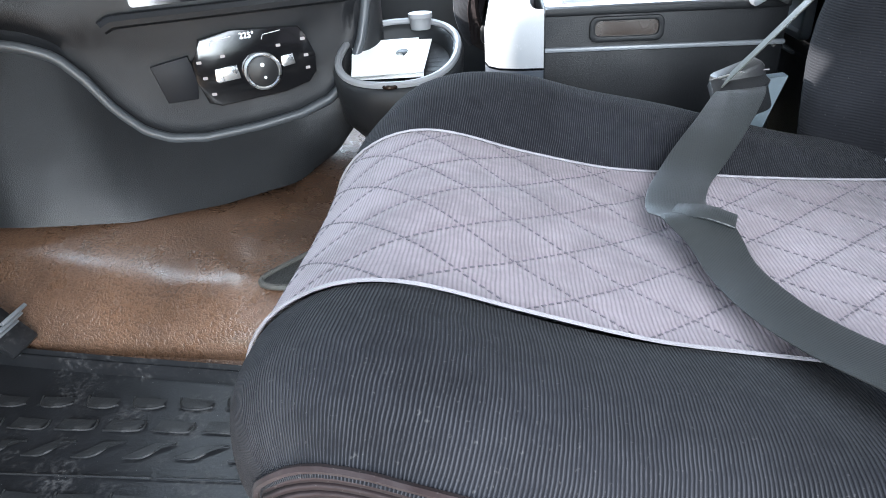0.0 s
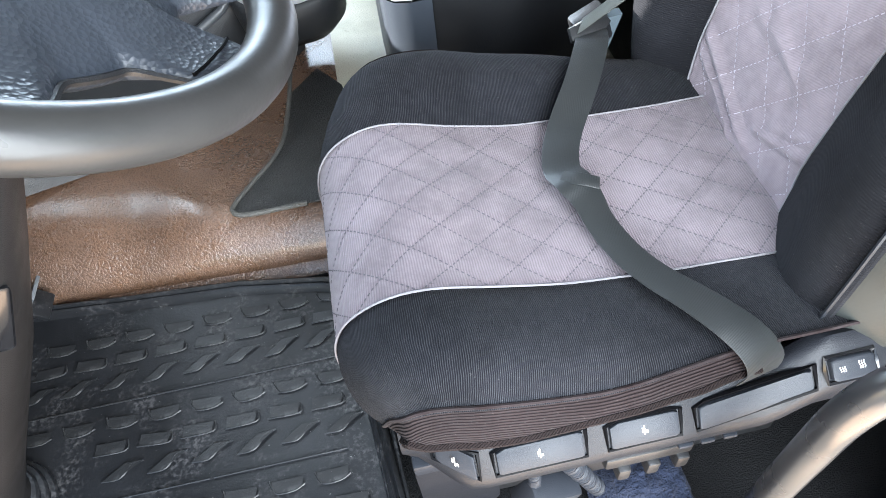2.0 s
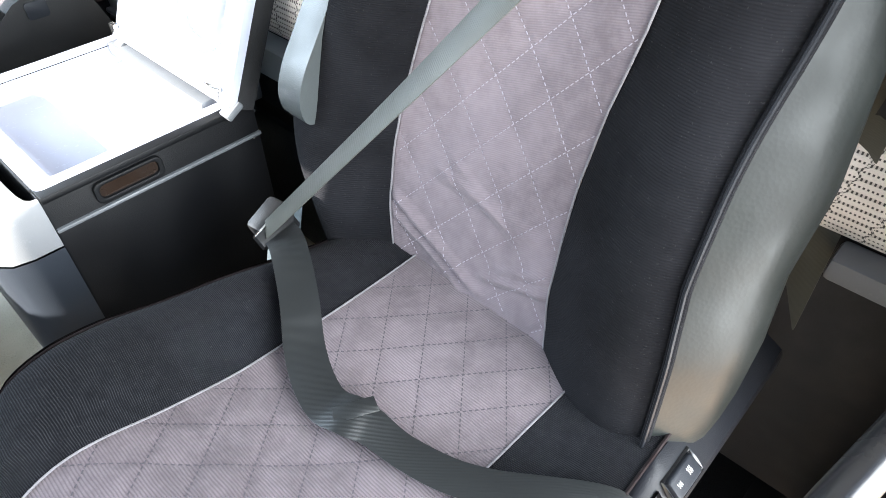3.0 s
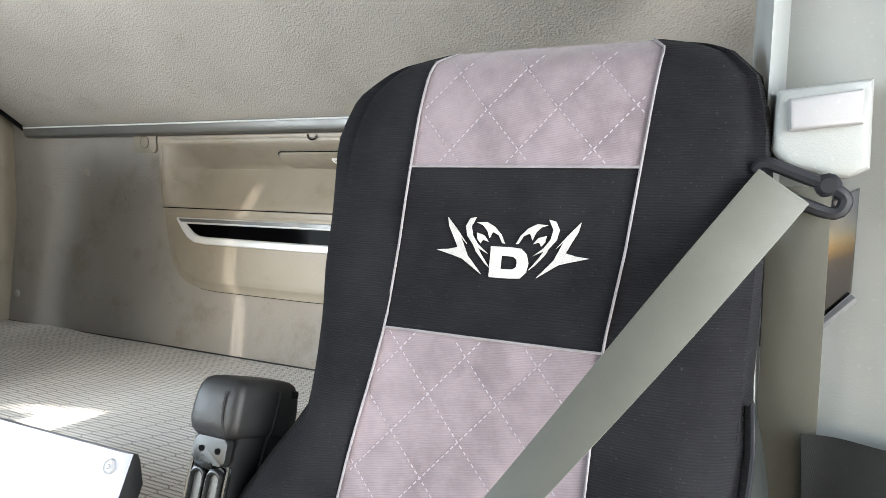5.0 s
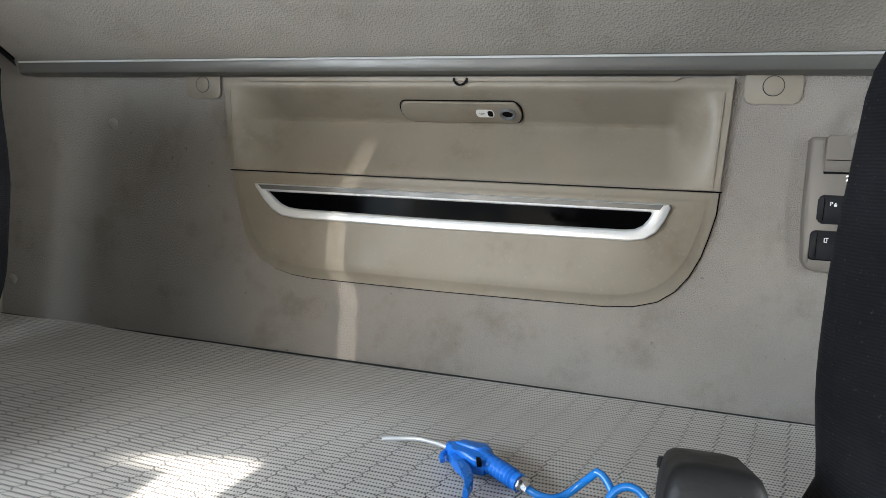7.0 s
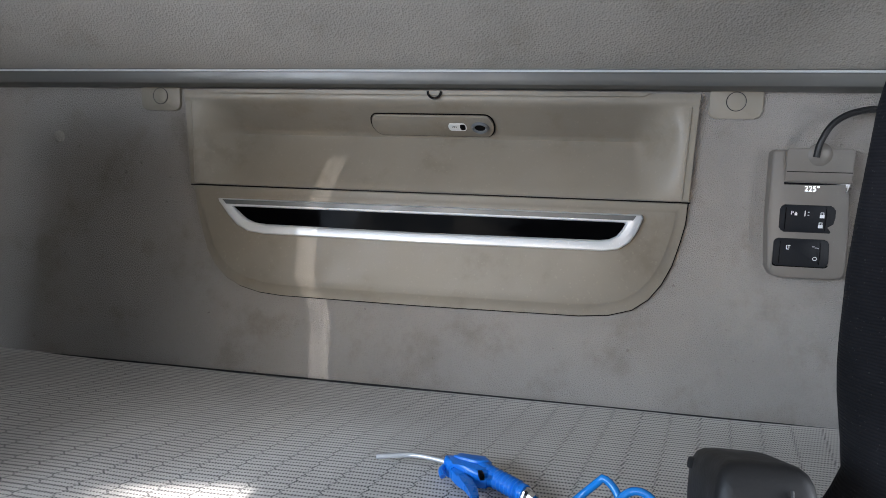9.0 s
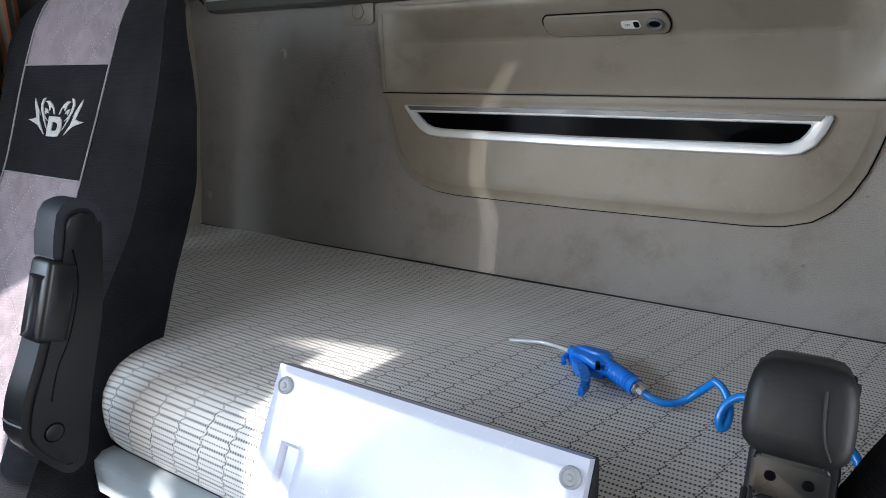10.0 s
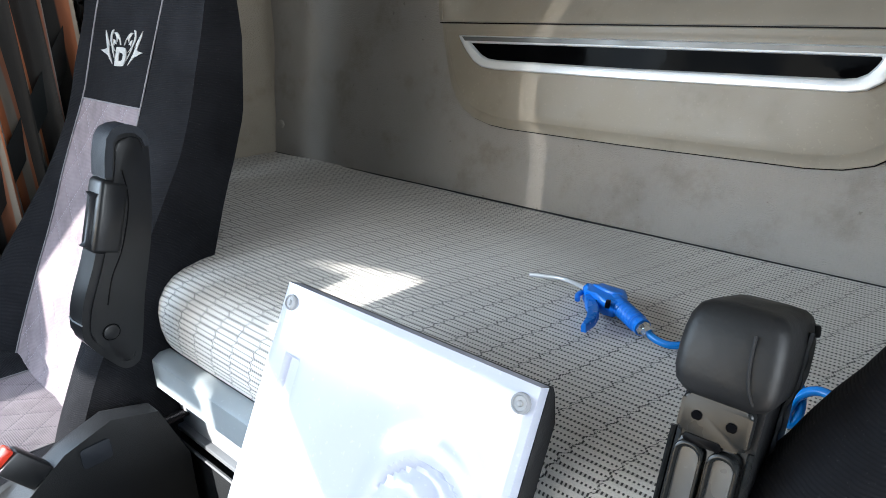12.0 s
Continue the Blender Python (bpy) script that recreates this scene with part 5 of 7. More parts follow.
def side_armrest(parent):
    """A slim folded armrest beside the passenger seat, with its grip in the front edge."""
    y0, y1 = -0.535, -0.490
    outline = [(0.339, 0.893), (0.360, 0.898), (0.377, 0.894), (0.385, 0.880), (0.386, 0.856), (0.371, 0.756), (0.344, 0.662), (0.325, 0.580), (0.312, 0.564), (0.296, 0.566), (0.280, 0.585), (0.262, 0.612), (0.254, 0.634), (0.263, 0.676), (0.293, 0.743), (0.327, 0.846)]
    def rounded(line):
        pts = smooth_path([(a, 0, b) for a, b in [line[-1], *line, line[0], line[1]]], 4)
        return [(p.x, p.z) for p in pts[4:-5]]

    outline = rounded(outline)
    arm = part("armrest", prism(outline, lambda a, b, d: (a, y0 + 0.004 + d, b), y1 - y0 - 0.004, 0.008, 3), M_ARM, parent, "slim black folded armrest")
    inner = [(0.345, 0.880), (0.364, 0.886), (0.376, 0.880), (0.376, 0.856), (0.361, 0.756), (0.334, 0.660), (0.317, 0.588), (0.308, 0.576), (0.297, 0.578), (0.284, 0.594), (0.270, 0.616), (0.264, 0.634), (0.273, 0.672), (0.303, 0.740), (0.336, 0.846)]
    part("arm_side", prism(rounded(inner), lambda a, b, d: (a, y0 + 0.005 - d, b), 0.005, 0.003, 3), M_ARM, arm, "moulded side face")
    # Lighter plastic here puts the sky's reflection into the cap's colour.
    part("arm_cap", prism([(0.3225, 0.838), (0.3275, 0.864), (0.3345, 0.888), (0.343, 0.8985), (0.354, 0.902), (0.366, 0.9020), (0.378, 0.897), (0.3865, 0.886), (0.389, 0.870), (0.382, 0.870), (0.379, 0.882), (0.372, 0.889), (0.361, 0.892), (0.350, 0.890), (0.342, 0.882), (0.332, 0.838)], lambda a, b, d: (a, y0 + 0.003 + d, b), y1 - y0 - 0.002, 0.002), M_SWITCH, arm, "padded arm end, paler for the sky reflected on it")
    way = Vector((0.31, 0, 0.95))
    grip = part("arm_grip", turned_box((0.038, 0.044, 0.100), pose(0.3200, -0.5145, 0.785, 0, 18, 0), 0.007, 3), M_ARM, arm, "black release grip")
    part("grip_bar", tube([Vector((0.3005, -0.519, 0.785)) + way * k for k in (-0.036, -0.030, 0.030, 0.036)], lambda w: 0.006 if 0.1 < w < 0.9 else 0.011, 10), M_SWITCH_BASE, grip)
    part("front_joint", tube([(0.2555, y0 + 0.002, 0.650), (0.2535, -0.507, 0.650), (0.2555, y1, 0.650)], 0.0012, 5), M_GREY_TRIM, arm)
    part("arm_disc", prism(circle(0.289, 0.628, 0.0105), lambda a, b, d: (a, y0 - d, b), 0.0016, 0.0006), M_ARM, arm)
    part("disc_joint", tube([(a, y0 - 0.0002, b) for a, b in circle(0.289, 0.628, 0.0115, 24)], 0.0008, 5, True), M_SLOT, arm)
    part("arm_crease", tube(smooth_path([(0.345, y0, 0.845), (0.345, y0, 0.800), (0.326, y0, 0.742), (0.305, y0, 0.705), (0.292, y0, 0.668)], 6), 0.0010, 5), M_SLOT, arm)
    return arm


DEEP = [(0.28, 0.12), (0.6, 0.125), (0.88, 0.115), (1.0, 0.085), (1.09, 0.05), (1.155, 0.035), (1.184, 0.015)]
recline(driver_seat, 0.0, 1.052, DEEP)
FLANK["bulge"], FLANK["far"] = 0.12, 0.0
passenger_seat = seat("passenger seat under a mauve and black quilted cover, partly sunlit", False)
recline(passenger_seat, 0.17, 1.052, DEEP)
side_armrest(passenger_seat)
for ob in passenger_seat.children:
    if ob.name.startswith("cushion"):
        for piece in (ob, *ob.children):
            piece.data.transform(Matrix.Translation((0, 0, 0.078)))
passenger_seat.location = (0.15 + 0.042, SEAT_Y + 1.335, -0.032)

# ---- driver seat base, belt and switches ----
bm = bmesh.new()
rows = []
for i in range(41):
    x = -0.135 + 0.66 * i / 40
    up = 0.038 * ease(0.245, 0.300, x) + 0.02 * ease(0.36, 0.55, x)
    inn = 0.055 * ease(-0.06, -0.135, x)
    rows.append([(x, y + inn, z + up * w) for y, z, w in ((-0.470, 0.215, 0.5), (-0.540, 0.238, 0.6), (-0.554, 0.244, 0.7), (-0.5595, 0.254, 1), (-0.5585, 0.266, 1.2), (-0.5555, 0.272, 1.25), (-0.536, 0.297, 1), (-0.530, 0.306, 1), (-0.520, 0.310, 1), (-0.511, 0.306, 1), (-0.49, 0.265, 0.6))])
add_sheet(bm, rows)
valance = part("valance", bm, M_SWITCH_BASE, driver_seat, "dark plastic switch valance beside the cushion")


def on_valance(x, w, d):
    """A place on the slanted switch face: w up it from 0 to 1, d out of it."""
    up = 0.038 * ease(0.245, 0.300, x) + 0.02 * ease(0.36, 0.55, x)
    inn = 0.055 * ease(-0.06, -0.135, x)
    lo, hi = Vector((x, -0.5560 + inn, 0.2715 + 1.25 * up)), Vector((x, -0.5355 + inn, 0.2975 + up))
    out = Vector((0, -0.78, 0.62))
    return lo.lerp(hi, w) + out * d


def valance_key(x0, x1, icon, wide=0.92):
    key = part("seat_switch", prism([(x0, 0.10), (x0 + 0.004, 0.06), (x1 - 0.004, 0.06), (x1, 0.10), (x1, wide - 0.06), (x1 - 0.006, wide), (x0 + 0.010, wide), (x0, wide - 0.12)], on_valance, 0.0045, 0.0018), M_SWITCH, valance, "slate seat adjuster key")
    part("switch_joint", tube([on_valance(x, w, 0.0006) for x, w in ((x0 - 0.003, 0.02), (x1 + 0.003, 0.02), (x1 + 0.004, wide), (x1 - 0.005, wide + 0.05), (x0 + 0.008, wide + 0.05), (x0 - 0.004, wide - 0.1))], 0.0024, 5, True), M_SLOT, valance)
    for a, b, w0, w1 in icon:
        part("switch_mark", prism([(a, w0), (b, w0), (b, w1), (a, w1)], lambda x, w, d: on_valance(x, w, 0.0047 + d), 0.0003), M_ICON, key)


ICON = [(-0.0032, -0.0022, 0.44, 0.60), (-0.0012, 0.0000, 0.37, 0.68), (0.0010, 0.0028, 0.42, 0.51)]
for x0, x1 in ((-0.100, -0.062), (-0.040, 0.050), (0.078, 0.150), (0.172, 0.282)):
    c = (x0 + x1) / 2
    valance_key(x0, x1, [(c + a, c + b, w0, w1) for a, b, w0, w1 in ICON])
heat = part("heat_switch", prism([(0.297, 0.15), (0.301, 0.06), (0.338, 0.06), (0.342, 0.15), (0.342, 0.85), (0.338, 0.95), (0.301, 0.95), (0.297, 0.85)], on_valance, 0.006, 0.0025), M_SWITCH, valance, "slate seat heater rocker")
for x0 in (0.305, 0.325):
    for k in range(3):
        x = x0 + 0.0024 * k
        part("switch_mark", tube([on_valance(x + 0.0006 * math.sin(6 * w), 0.42 + 0.20 * w * (1.5 if x0 > 0.32 else 1), 0.0062) for w in (0, 0.25, 0.5, 0.75, 1)], 0.00045, 4), M_ICON, heat)
part("heat_joint", tube([on_valance(x, w, 0.0008) for x, w in ((0.294, 0.02), (0.345, 0.02), (0.346, 0.5), (0.345, 0.98), (0.294, 0.98), (0.293, 0.5))], 0.0026, 5, True), M_GLOSS_BLACK, valance)

base = part("seat_base", new_box((-0.02, -0.46, 0.06), (0.34, -0.08, 0.20), 0.012), M_BLACK_PLASTIC, driver_seat, "black sprung seat base")
part("base_plate", new_box((-0.11, -0.48, -0.01), (0.38, -0.06, 0.03), 0.006), M_BLACK_PLASTIC, driver_seat)
for y in (-0.465, -0.085):
    part("scissor_arm", turned_box((0.44, 0.012, 0.03), pose(0.14, y, 0.12, 0, 18, 0), 0.004), M_BLACK_PLASTIC, driver_seat)
part("slide_rail", new_box((-0.13, -0.505, 0.180), (0.20, -0.475, 0.205), 0.004), M_SWITCH, driver_seat, "grey steel slide rail")
part("rail_bracket", new_box((0.06, -0.52, 0.10), (0.17, -0.48, 0.17), 0.008), M_BLACK_PLASTIC, driver_seat)
part("front_shroud", prism(round_rect(-0.13, 0.02, -0.03, 0.19, 0.02), lambda a, b, d: (a, -0.50 + d, b), 0.06, 0.008), M_SWITCH_BASE, driver_seat, "dark front shroud of the base")
def coil_of(a, b, r, turns, wire):
    a, b = Vector(a), Vector(b)
    way = (b - a).normalized()
    u = way.orthogonal().normalized()
    v = way.cross(u)
    return tube([a.lerp(b, w) + r * (math.cos(2 * math.pi * turns * w) * u + math.sin(2 * math.pi * turns * w) * v) for w in zs(0, 1, turns * 12)], wire, 6)


part("coil_spring", coil_of((0.040, -0.535, 0.212), (0.098, -0.520, 0.04), 0.0095, 15, 0.0026), M_SWITCH, driver_seat, "dark steel coil spring")
part("spring_eye", tube([(0.040 + 0.011 * math.cos(a), -0.540, 0.216 + 0.011 * math.sin(a)) for a in (2 * math.pi * k / 16 for k in range(16))], 0.0032, 6, True), M_BLACK_PLASTIC, driver_seat)
part("coil_hose", coil_of((-0.075, -0.52, 0.195), (-0.01, -0.515, 0.175), 0.008, 10, 0.0022), M_BLACK_PLASTIC, driver_seat, "black coiled air hose")
part("valve_hose", coil_of((0.002, -0.530, 0.212), (0.006, -0.532, 0.165), 0.0062, 8, 0.0022), M_SWITCH, driver_seat, "grey corrugated hose")
part("hose_nut", lathe([(0.001, 0), (0.0085, 0), (0.0085, 0.012), (0.006, 0.016), (0.001, 0.016)], Matrix.Translation((0.006, -0.532, 0.148)), 8), M_SWITCH, driver_seat)
valve = part("valve_box", turned_box((0.070, 0.034, 0.055), pose(0.020, -0.535, 0.118, 10, 25, 8), 0.006), M_SWITCH, driver_seat, "grey moulded valve box")
for k in range(3):
    part("valve_mark", turned_box((0.012, 0.002, 0.008), pose(0.004 + 0.016 * k, -0.5525, 0.126 - 0.0075 * k, 10, 25, 8), 0.001), M_GREY_TRIM, valve)
part("slide_bracket", new_box((0.085, -0.545, 0.175), (0.190, -0.505, 0.200), 0.004), M_BLACK_PLASTIC, driver_seat, "black slide bracket")
for x in (0.10, 0.135, 0.17):
    part("bracket_lug", new_box((x, -0.552, 0.150), (x + 0.016, -0.520, 0.178), 0.004), M_BLACK_PLASTIC, driver_seat)
for x in (0.155, 0.180, 0.205):
    part("valance_clip", new_box((x, -0.560, 0.236), (x + 0.016, -0.552, 0.242), 0.002), M_SWITCH, driver_seat)

belt = thing("seat_belt", (0.25, -0.53, 0.33), "dark grey seat belt buckled across the empty driver seat", "seat belt")
lap = smooth_path([(0.230, -0.018, 0.392), (0.216, -0.060, 0.402), (0.180, -0.125, 0.390), (0.146, -0.175, 0.374), (0.126, -0.215, 0.371), (0.117, -0.250, 0.371), (0.121, -0.280, 0.380), (0.129, -0.302, 0.374), (0.134, -0.340, 0.368), (0.144, -0.388, 0.371), (0.160, -0.428, 0.376), (0.180, -0.466, 0.384), (0.202, -0.500, 0.383), (0.220, -0.524, 0.371), (0.230, -0.535, 0.348), (0.234, -0.531, 0.315)], 6)
wide = []
for i, p in enumerate(lap):
    w = i / (len(lap) - 1)
    v = Vector((1, 0.22, 0.03)) if w < 0.42 else Vector((0.92, 0.45, 0.10)) if w < 0.52 else Vector((0.86, 0.50 - 0.35 * ease(0.85, 1, w), 0.02))
    wide.append(v.normalized())
for _ in range(3):
    wide = [(wide[max(i - 1, 0)] + wide[i] + wide[min(i + 1, len(wide) - 1)]).normalized() for i in range(len(wide))]
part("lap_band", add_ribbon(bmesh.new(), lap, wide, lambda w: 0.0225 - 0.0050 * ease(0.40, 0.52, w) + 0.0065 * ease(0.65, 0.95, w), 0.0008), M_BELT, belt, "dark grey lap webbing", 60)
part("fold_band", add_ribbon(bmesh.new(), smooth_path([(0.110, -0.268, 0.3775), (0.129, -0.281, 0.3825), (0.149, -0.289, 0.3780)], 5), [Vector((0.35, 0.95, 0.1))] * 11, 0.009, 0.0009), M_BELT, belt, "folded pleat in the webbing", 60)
D_RING = Vector((0.512, -0.500, 1.045))
T0 = Vector((0.215, -0.016, 0.403))
sh = [T0.lerp(D_RING, w) + Vector((-0.012, 0, -0.010)) * math.sin(math.pi * w) for w in zs(0, 1, 30)]
wide = []
for i in range(31):
    w = i / 30
    flat = Vector((0.51, 0.78, 0.36)).lerp(Vector((0.3, 0.72, 0.55)), ease(0.5, 0.9, w)).lerp(Vector((0.05, 0.70, 0.70)), ease(0.7, 1, w))
    wide.append(flat.normalized())
# Shoulder run takes the lightened copy of the lap webbing.
part("shoulder_band", add_ribbon(bmesh.new(), sh, wide, lambda w: 0.0130 + 0.0105 * ease(0.15, 1.0, w), 0.0008), M_BELT_LIT, belt, "shoulder webbing, paler for the light on it", 60)
tongue = part("tongue", prism([(-0.034, -0.010), (-0.030, 0.012), (0.030, 0.014), (0.036, -0.006), (0.020, -0.016), (-0.02, -0.018)], lambda a, b, d: Vector((0.228, -0.014, 0.397)) + Vector((0.88, 0.18, 0.12)) * a + Vector((-0.2, 0.75, 0.5)) * b + Vector((0.1, -0.5, 0.85)) * (d - 0.004), 0.008, 0.002), M_BLACK_PLASTIC, belt, "black belt tongue")
part("tongue_blade", tube([(0.197, -0.018, 0.404), (0.228, -0.010, 0.409), (0.260, -0.006, 0.410)], 0.0013, 6), M_BRIGHT, tongue, "bright tongue edge")
buckle_stalk = part("buckle_stalk", prism([(-0.022, -0.11), (0.022, -0.11), (0.020, 0.0), (-0.020, 0.0)], lambda a, b, d: Vector((0.262, 0.006, 0.40)) + Vector((0.97, 0, 0.1)) * a + Vector((0.30, 0.0, 0.95)) * b + Vector((0, d - 0.01, 0)), 0.020, 0.004), M_STALK, driver_seat, "blue-grey buckle stalk")
part("buckle_head", turned_box((0.052, 0.030, 0.058), pose(0.238, 0.004, 0.385, 0, -20, 8), 0.007), M_BLACK_PLASTIC, belt, "black buckle")

# ---- floor: mat with tread, tunnel mat ----
mat = thing("floor_mat", (-0.45, -0.25, 0.0), "dusty black rubber floor mat with raised tread", "floor mat")
bm = bmesh.new()
outline_in = [(-0.90, 0.005), (-0.80, 0.000), (-0.60, -0.022), (-0.40, -0.040), (-0.25, -0.070), (-0.215, -0.085), (-0.195, -0.30), (-0.172, -0.52), (-0.170, -0.66), (-0.90, -0.66)]
cm = Vector((-0.53, -0.32))
rows = []
for k, z in ((1.055, -0.010), (1.05, 0.022), (1.035, 0.026), (1.02, 0.016), (1.012, 0.020), (1.0, 0.017), (0.985, 0.002), (0.96, 0.0)):
    rows.append([(cm.x + (x - cm.x) * k, cm.y + (y - cm.y) * k, z) for x, y in outline_in])
vs = add_sheet(bm, rows, True)
bm.faces.new(vs[-1])
part("mat_sheet", bm, M_RUBBER, mat, "", 50)


def tread_mesh(kind):
    h, r = 0.005, 0.0014
    if kind == 0:
        pts = [(-0.026, 0.012), (-0.020, -0.004), (-0.010, -0.010), (0.012, -0.010), (0.026, -0.004)]
    elif kind == 1:
        pts = [(-0.026, -0.009), (0.024, -0.009), (0.026, 0.008)]
    elif kind == 2:
        pts = [(-0.030, -0.012), (-0.006, -0.012), (0.006, -0.002), (0.012, 0.008), (0.030, 0.012)]
    else:
        pts = [(-0.10, 0.0), (0.10, 0.0)]
    run = smooth_path([(x, y, h * 0.6) for x, y in pts], 4) if kind != 3 else [Vector((x, y, h * 0.6)) for x, y in pts]
    b = tube(run, r, 5)
    if kind == 2:
        lo = [b.verts.new((x, y, 0.0042)) for x, y in ((-0.030, -0.012), (-0.006, -0.012), (0.030, 0.012), (0.002, 0.012))]
        b.faces.new(lo)
    if kind in (0, 1):
        lo = [b.verts.new((x, y, 0.0036)) for x, y in ((-0.024, -0.009), (0.022, -0.009), (0.024, 0.008), (-0.022, 0.010))]
        b.faces.new(lo)
    return finish(b, "tread_bar", M_TREAD)


TREADS = [tread_mesh(k) for k in range(4)]
pattern = [0, 1, 2, 3]
row_y, row_n = -0.085, 0
while row_y > -0.60:
    kind = pattern[row_n % 4]
    for i in range(3 if kind == 3 else 9):
        x = -0.235 - (0.205 if kind == 3 else 0.068) * i - (0.10 if kind == 3 else 0.012 * (row_n % 3))
        if x < -0.84 or (x + 0.70) ** 2 + (row_y + 0.42) ** 2 < 0.02:
            continue
        ob = new("tread_bar", TREADS[kind])
        ob.parent, ob.matrix_parent_inverse = mat, mat.matrix_basis.inverted()
        ob.matrix_basis = pose(x, row_y, 0.0, 0, 0, random.uniform(-4, 4) if kind != 3 else 0)
    row_y -= 0.042 if kind != 3 else 0.036
    row_n += 1
for i in range(3):
    ob = part("edge_rib", tube([(-0.212 + 0.014 * i + 0.0, -0.10, 0.006), (-0.196 + 0.014 * i, -0.30, 0.006), (-0.176 + 0.012 * i, -0.52, 0.006), (-0.174 + 0.012 * i, -0.64, 0.006)], 0.0035, 6), M_RUBBER, mat)

tmat = thing("tunnel_mat", (-0.25, 0.2, 0.10), "dark rubber tunnel mat with a raised rounded rim", "floor mat")
t_out = [(-0.245, 0.055), (-0.33, 0.052), (-0.365, 0.055), (-0.378, 0.068), (-0.372, 0.088), (-0.34, 0.135), (-0.305, 0.185), (-0.283, 0.235), (-0.272, 0.30), (-0.262, 0.40), (-0.250, 0.60)]
part("mat_rim", tube(smooth_path([(x, y, tunnel_top(x) + 0.004) for x, y in t_out], 6), 0.0050, 8), M_RIM_PALE, tmat, "raised worn rim")
part("mat_pad", prism(t_out + [(-0.175, 0.60), (-0.15, 0.36), (-0.10, 0.25), (-0.05, 0.20), (-0.05, 0.055)], lambda a, b, d: (a, b, tunnel_top(a) + 0.0015 + d), 0.003, 0.001), M_TUNNEL, tmat)
plush = thing("rug", (0.2, -0.5, 0.0), "dark blue plush rug tucked under the seat", "rug")
bm = bmesh.new()
rows = [[(0.09 + 0.14 * i / 20, -0.57 + 0.10 * j / 12, 0.0 + 0.03 * math.sin(math.pi * j / 12) ** 0.4 * math.sin(math.pi * i / 20) ** 0.4 + 0.010 * noise.noise((60 * i / 20, 30 * j / 12, 1))) for i in range(21)] for j in range(13)]
add_sheet(bm, rows)
part("plush", bm, M_BLUE_PLUSH, plush)
structure("door_sill", new_box((-0.92, -0.72, -0.12), (0.66, -0.60, -0.010), 0.01), M_BLACK_PLASTIC, "black door sill", "sill")

# ---- steering wheel and column ----
WC, WT = Vector((-0.33, -0.285, 0.764)), 34.5
wm = Matrix.Translation(WC) @ pose(0, 0, 0, 0, WT, 0)
wheel = thing("steering_wheel", WC, "black leather-rimmed steering wheel with grained hub", "steering wheel")


def on_wheel(x, y, z):
    return wm @ Vector((x, y, z))


part("rim", tube([on_wheel(0.213 * math.cos(a), 0.213 * math.sin(a), 0) for a in (2 * math.pi * k / 96 for k in range(96))], 0.0205, 20, True), M_WHEEL, wheel, "worn black leather rim")
part("rim_seam", tube([on_wheel(0.198 * math.cos(a), 0.198 * math.sin(a), -0.010) for a in (2 * math.pi * k / 72 for k in range(72))], 0.0012, 5, True), M_STITCH_DARK, wheel)


def hub_radius(a):
    """How far the hub pad reaches at an angle, and how much of that is a spoke."""
    away = abs(math.degrees(math.atan2(math.sin(a), math.cos(a))))
    arm = max(ease(5, 12, away) * ease(38, 25, away), ease(54, 70, away) * ease(92, 84, away))
    return 0.145 + 0.054 * arm - 0.029 * ease(92, 120, away), arm


rows = []
for k in range(241):
    a = 2 * math.pi * k / 240
    r, arm = hub_radius(a)
    rows.append([on_wheel(r * q * math.cos(a), r * q * math.sin(a), h + arm * f) for q, h, f in ((0.90, -0.034, 0.028), (0.985, -0.031, 0.028), (1.0, -0.025, 0.022), (0.975, -0.019, 0.016), (0.92, -0.014, 0.008), (0.84, -0.010, 0.001), (0.72, -0.005, -0.004), (0.5, 0.003, -0.002), (0.25, 0.007, 0), (0.01, 0.008, 0))])
part("hub", sheet(rows), M_HUB, wheel, "grained dark hub pad", 60)
for d0, d1 in ((-70, -25), (25, 70)):
    part("hub_edge", tube([on_wheel((q[0] + 0.001) * math.cos(a), (q[0] + 0.001) * math.sin(a), -0.020 + 0.012 * q[1]) for a, q in ((radians(d), hub_radius(radians(d))) for d in range(d0, d1 + 1, 2))], 0.0028, 6), M_BLACK_PLASTIC, wheel, "black bead round the hub")
for a0, a1 in ((10, 30), (-30, -10)):
    part("spoke_seam", tube([on_wheel(0.181 * math.cos(radians(d)), 0.181 * math.sin(radians(d)), -0.0015 - 0.004 * abs(d - (a0 + a1) / 2) / 10) for d in range(a0, a1 + 1, 2)], 0.0016, 5), M_SLOT, wheel, "dark seam across the spoke")
column = thing("steering_column", (-0.60, -0.36, 0.0), "dark plastic steering column shroud down to the floor", "steering column")
rows = []
for w in zs(0, 1, 24):
    c = Vector((-0.390, -0.310, 0.690)).lerp(Vector((-0.765, -0.375, 0.0)), w)
    rx, ry = (lerp(w, [(0, 0.052), (0.25, 0.060), (0.5, 0.064), (0.8, 0.052), (0.93, 0.050), (1, 0.078)]), lerp(w, [(0, 0.055), (0.3, 0.075), (0.5, 0.082), (0.8, 0.060), (0.93, 0.055), (1, 0.085)]))
    rows.append([c + Vector((rx * math.copysign(abs(math.cos(a)) ** 0.75, math.cos(a)), ry * math.copysign(abs(math.sin(a)) ** 0.75, math.sin(a)), 0)) for a in (2 * math.pi * k / 28 for k in range(28))])
rows.insert(0, [Vector((-0.390, -0.310, 0.692))] * 28)
part("shroud", sheet(rows, True), M_COLUMN, column, "", 60)
bm = bmesh.new()
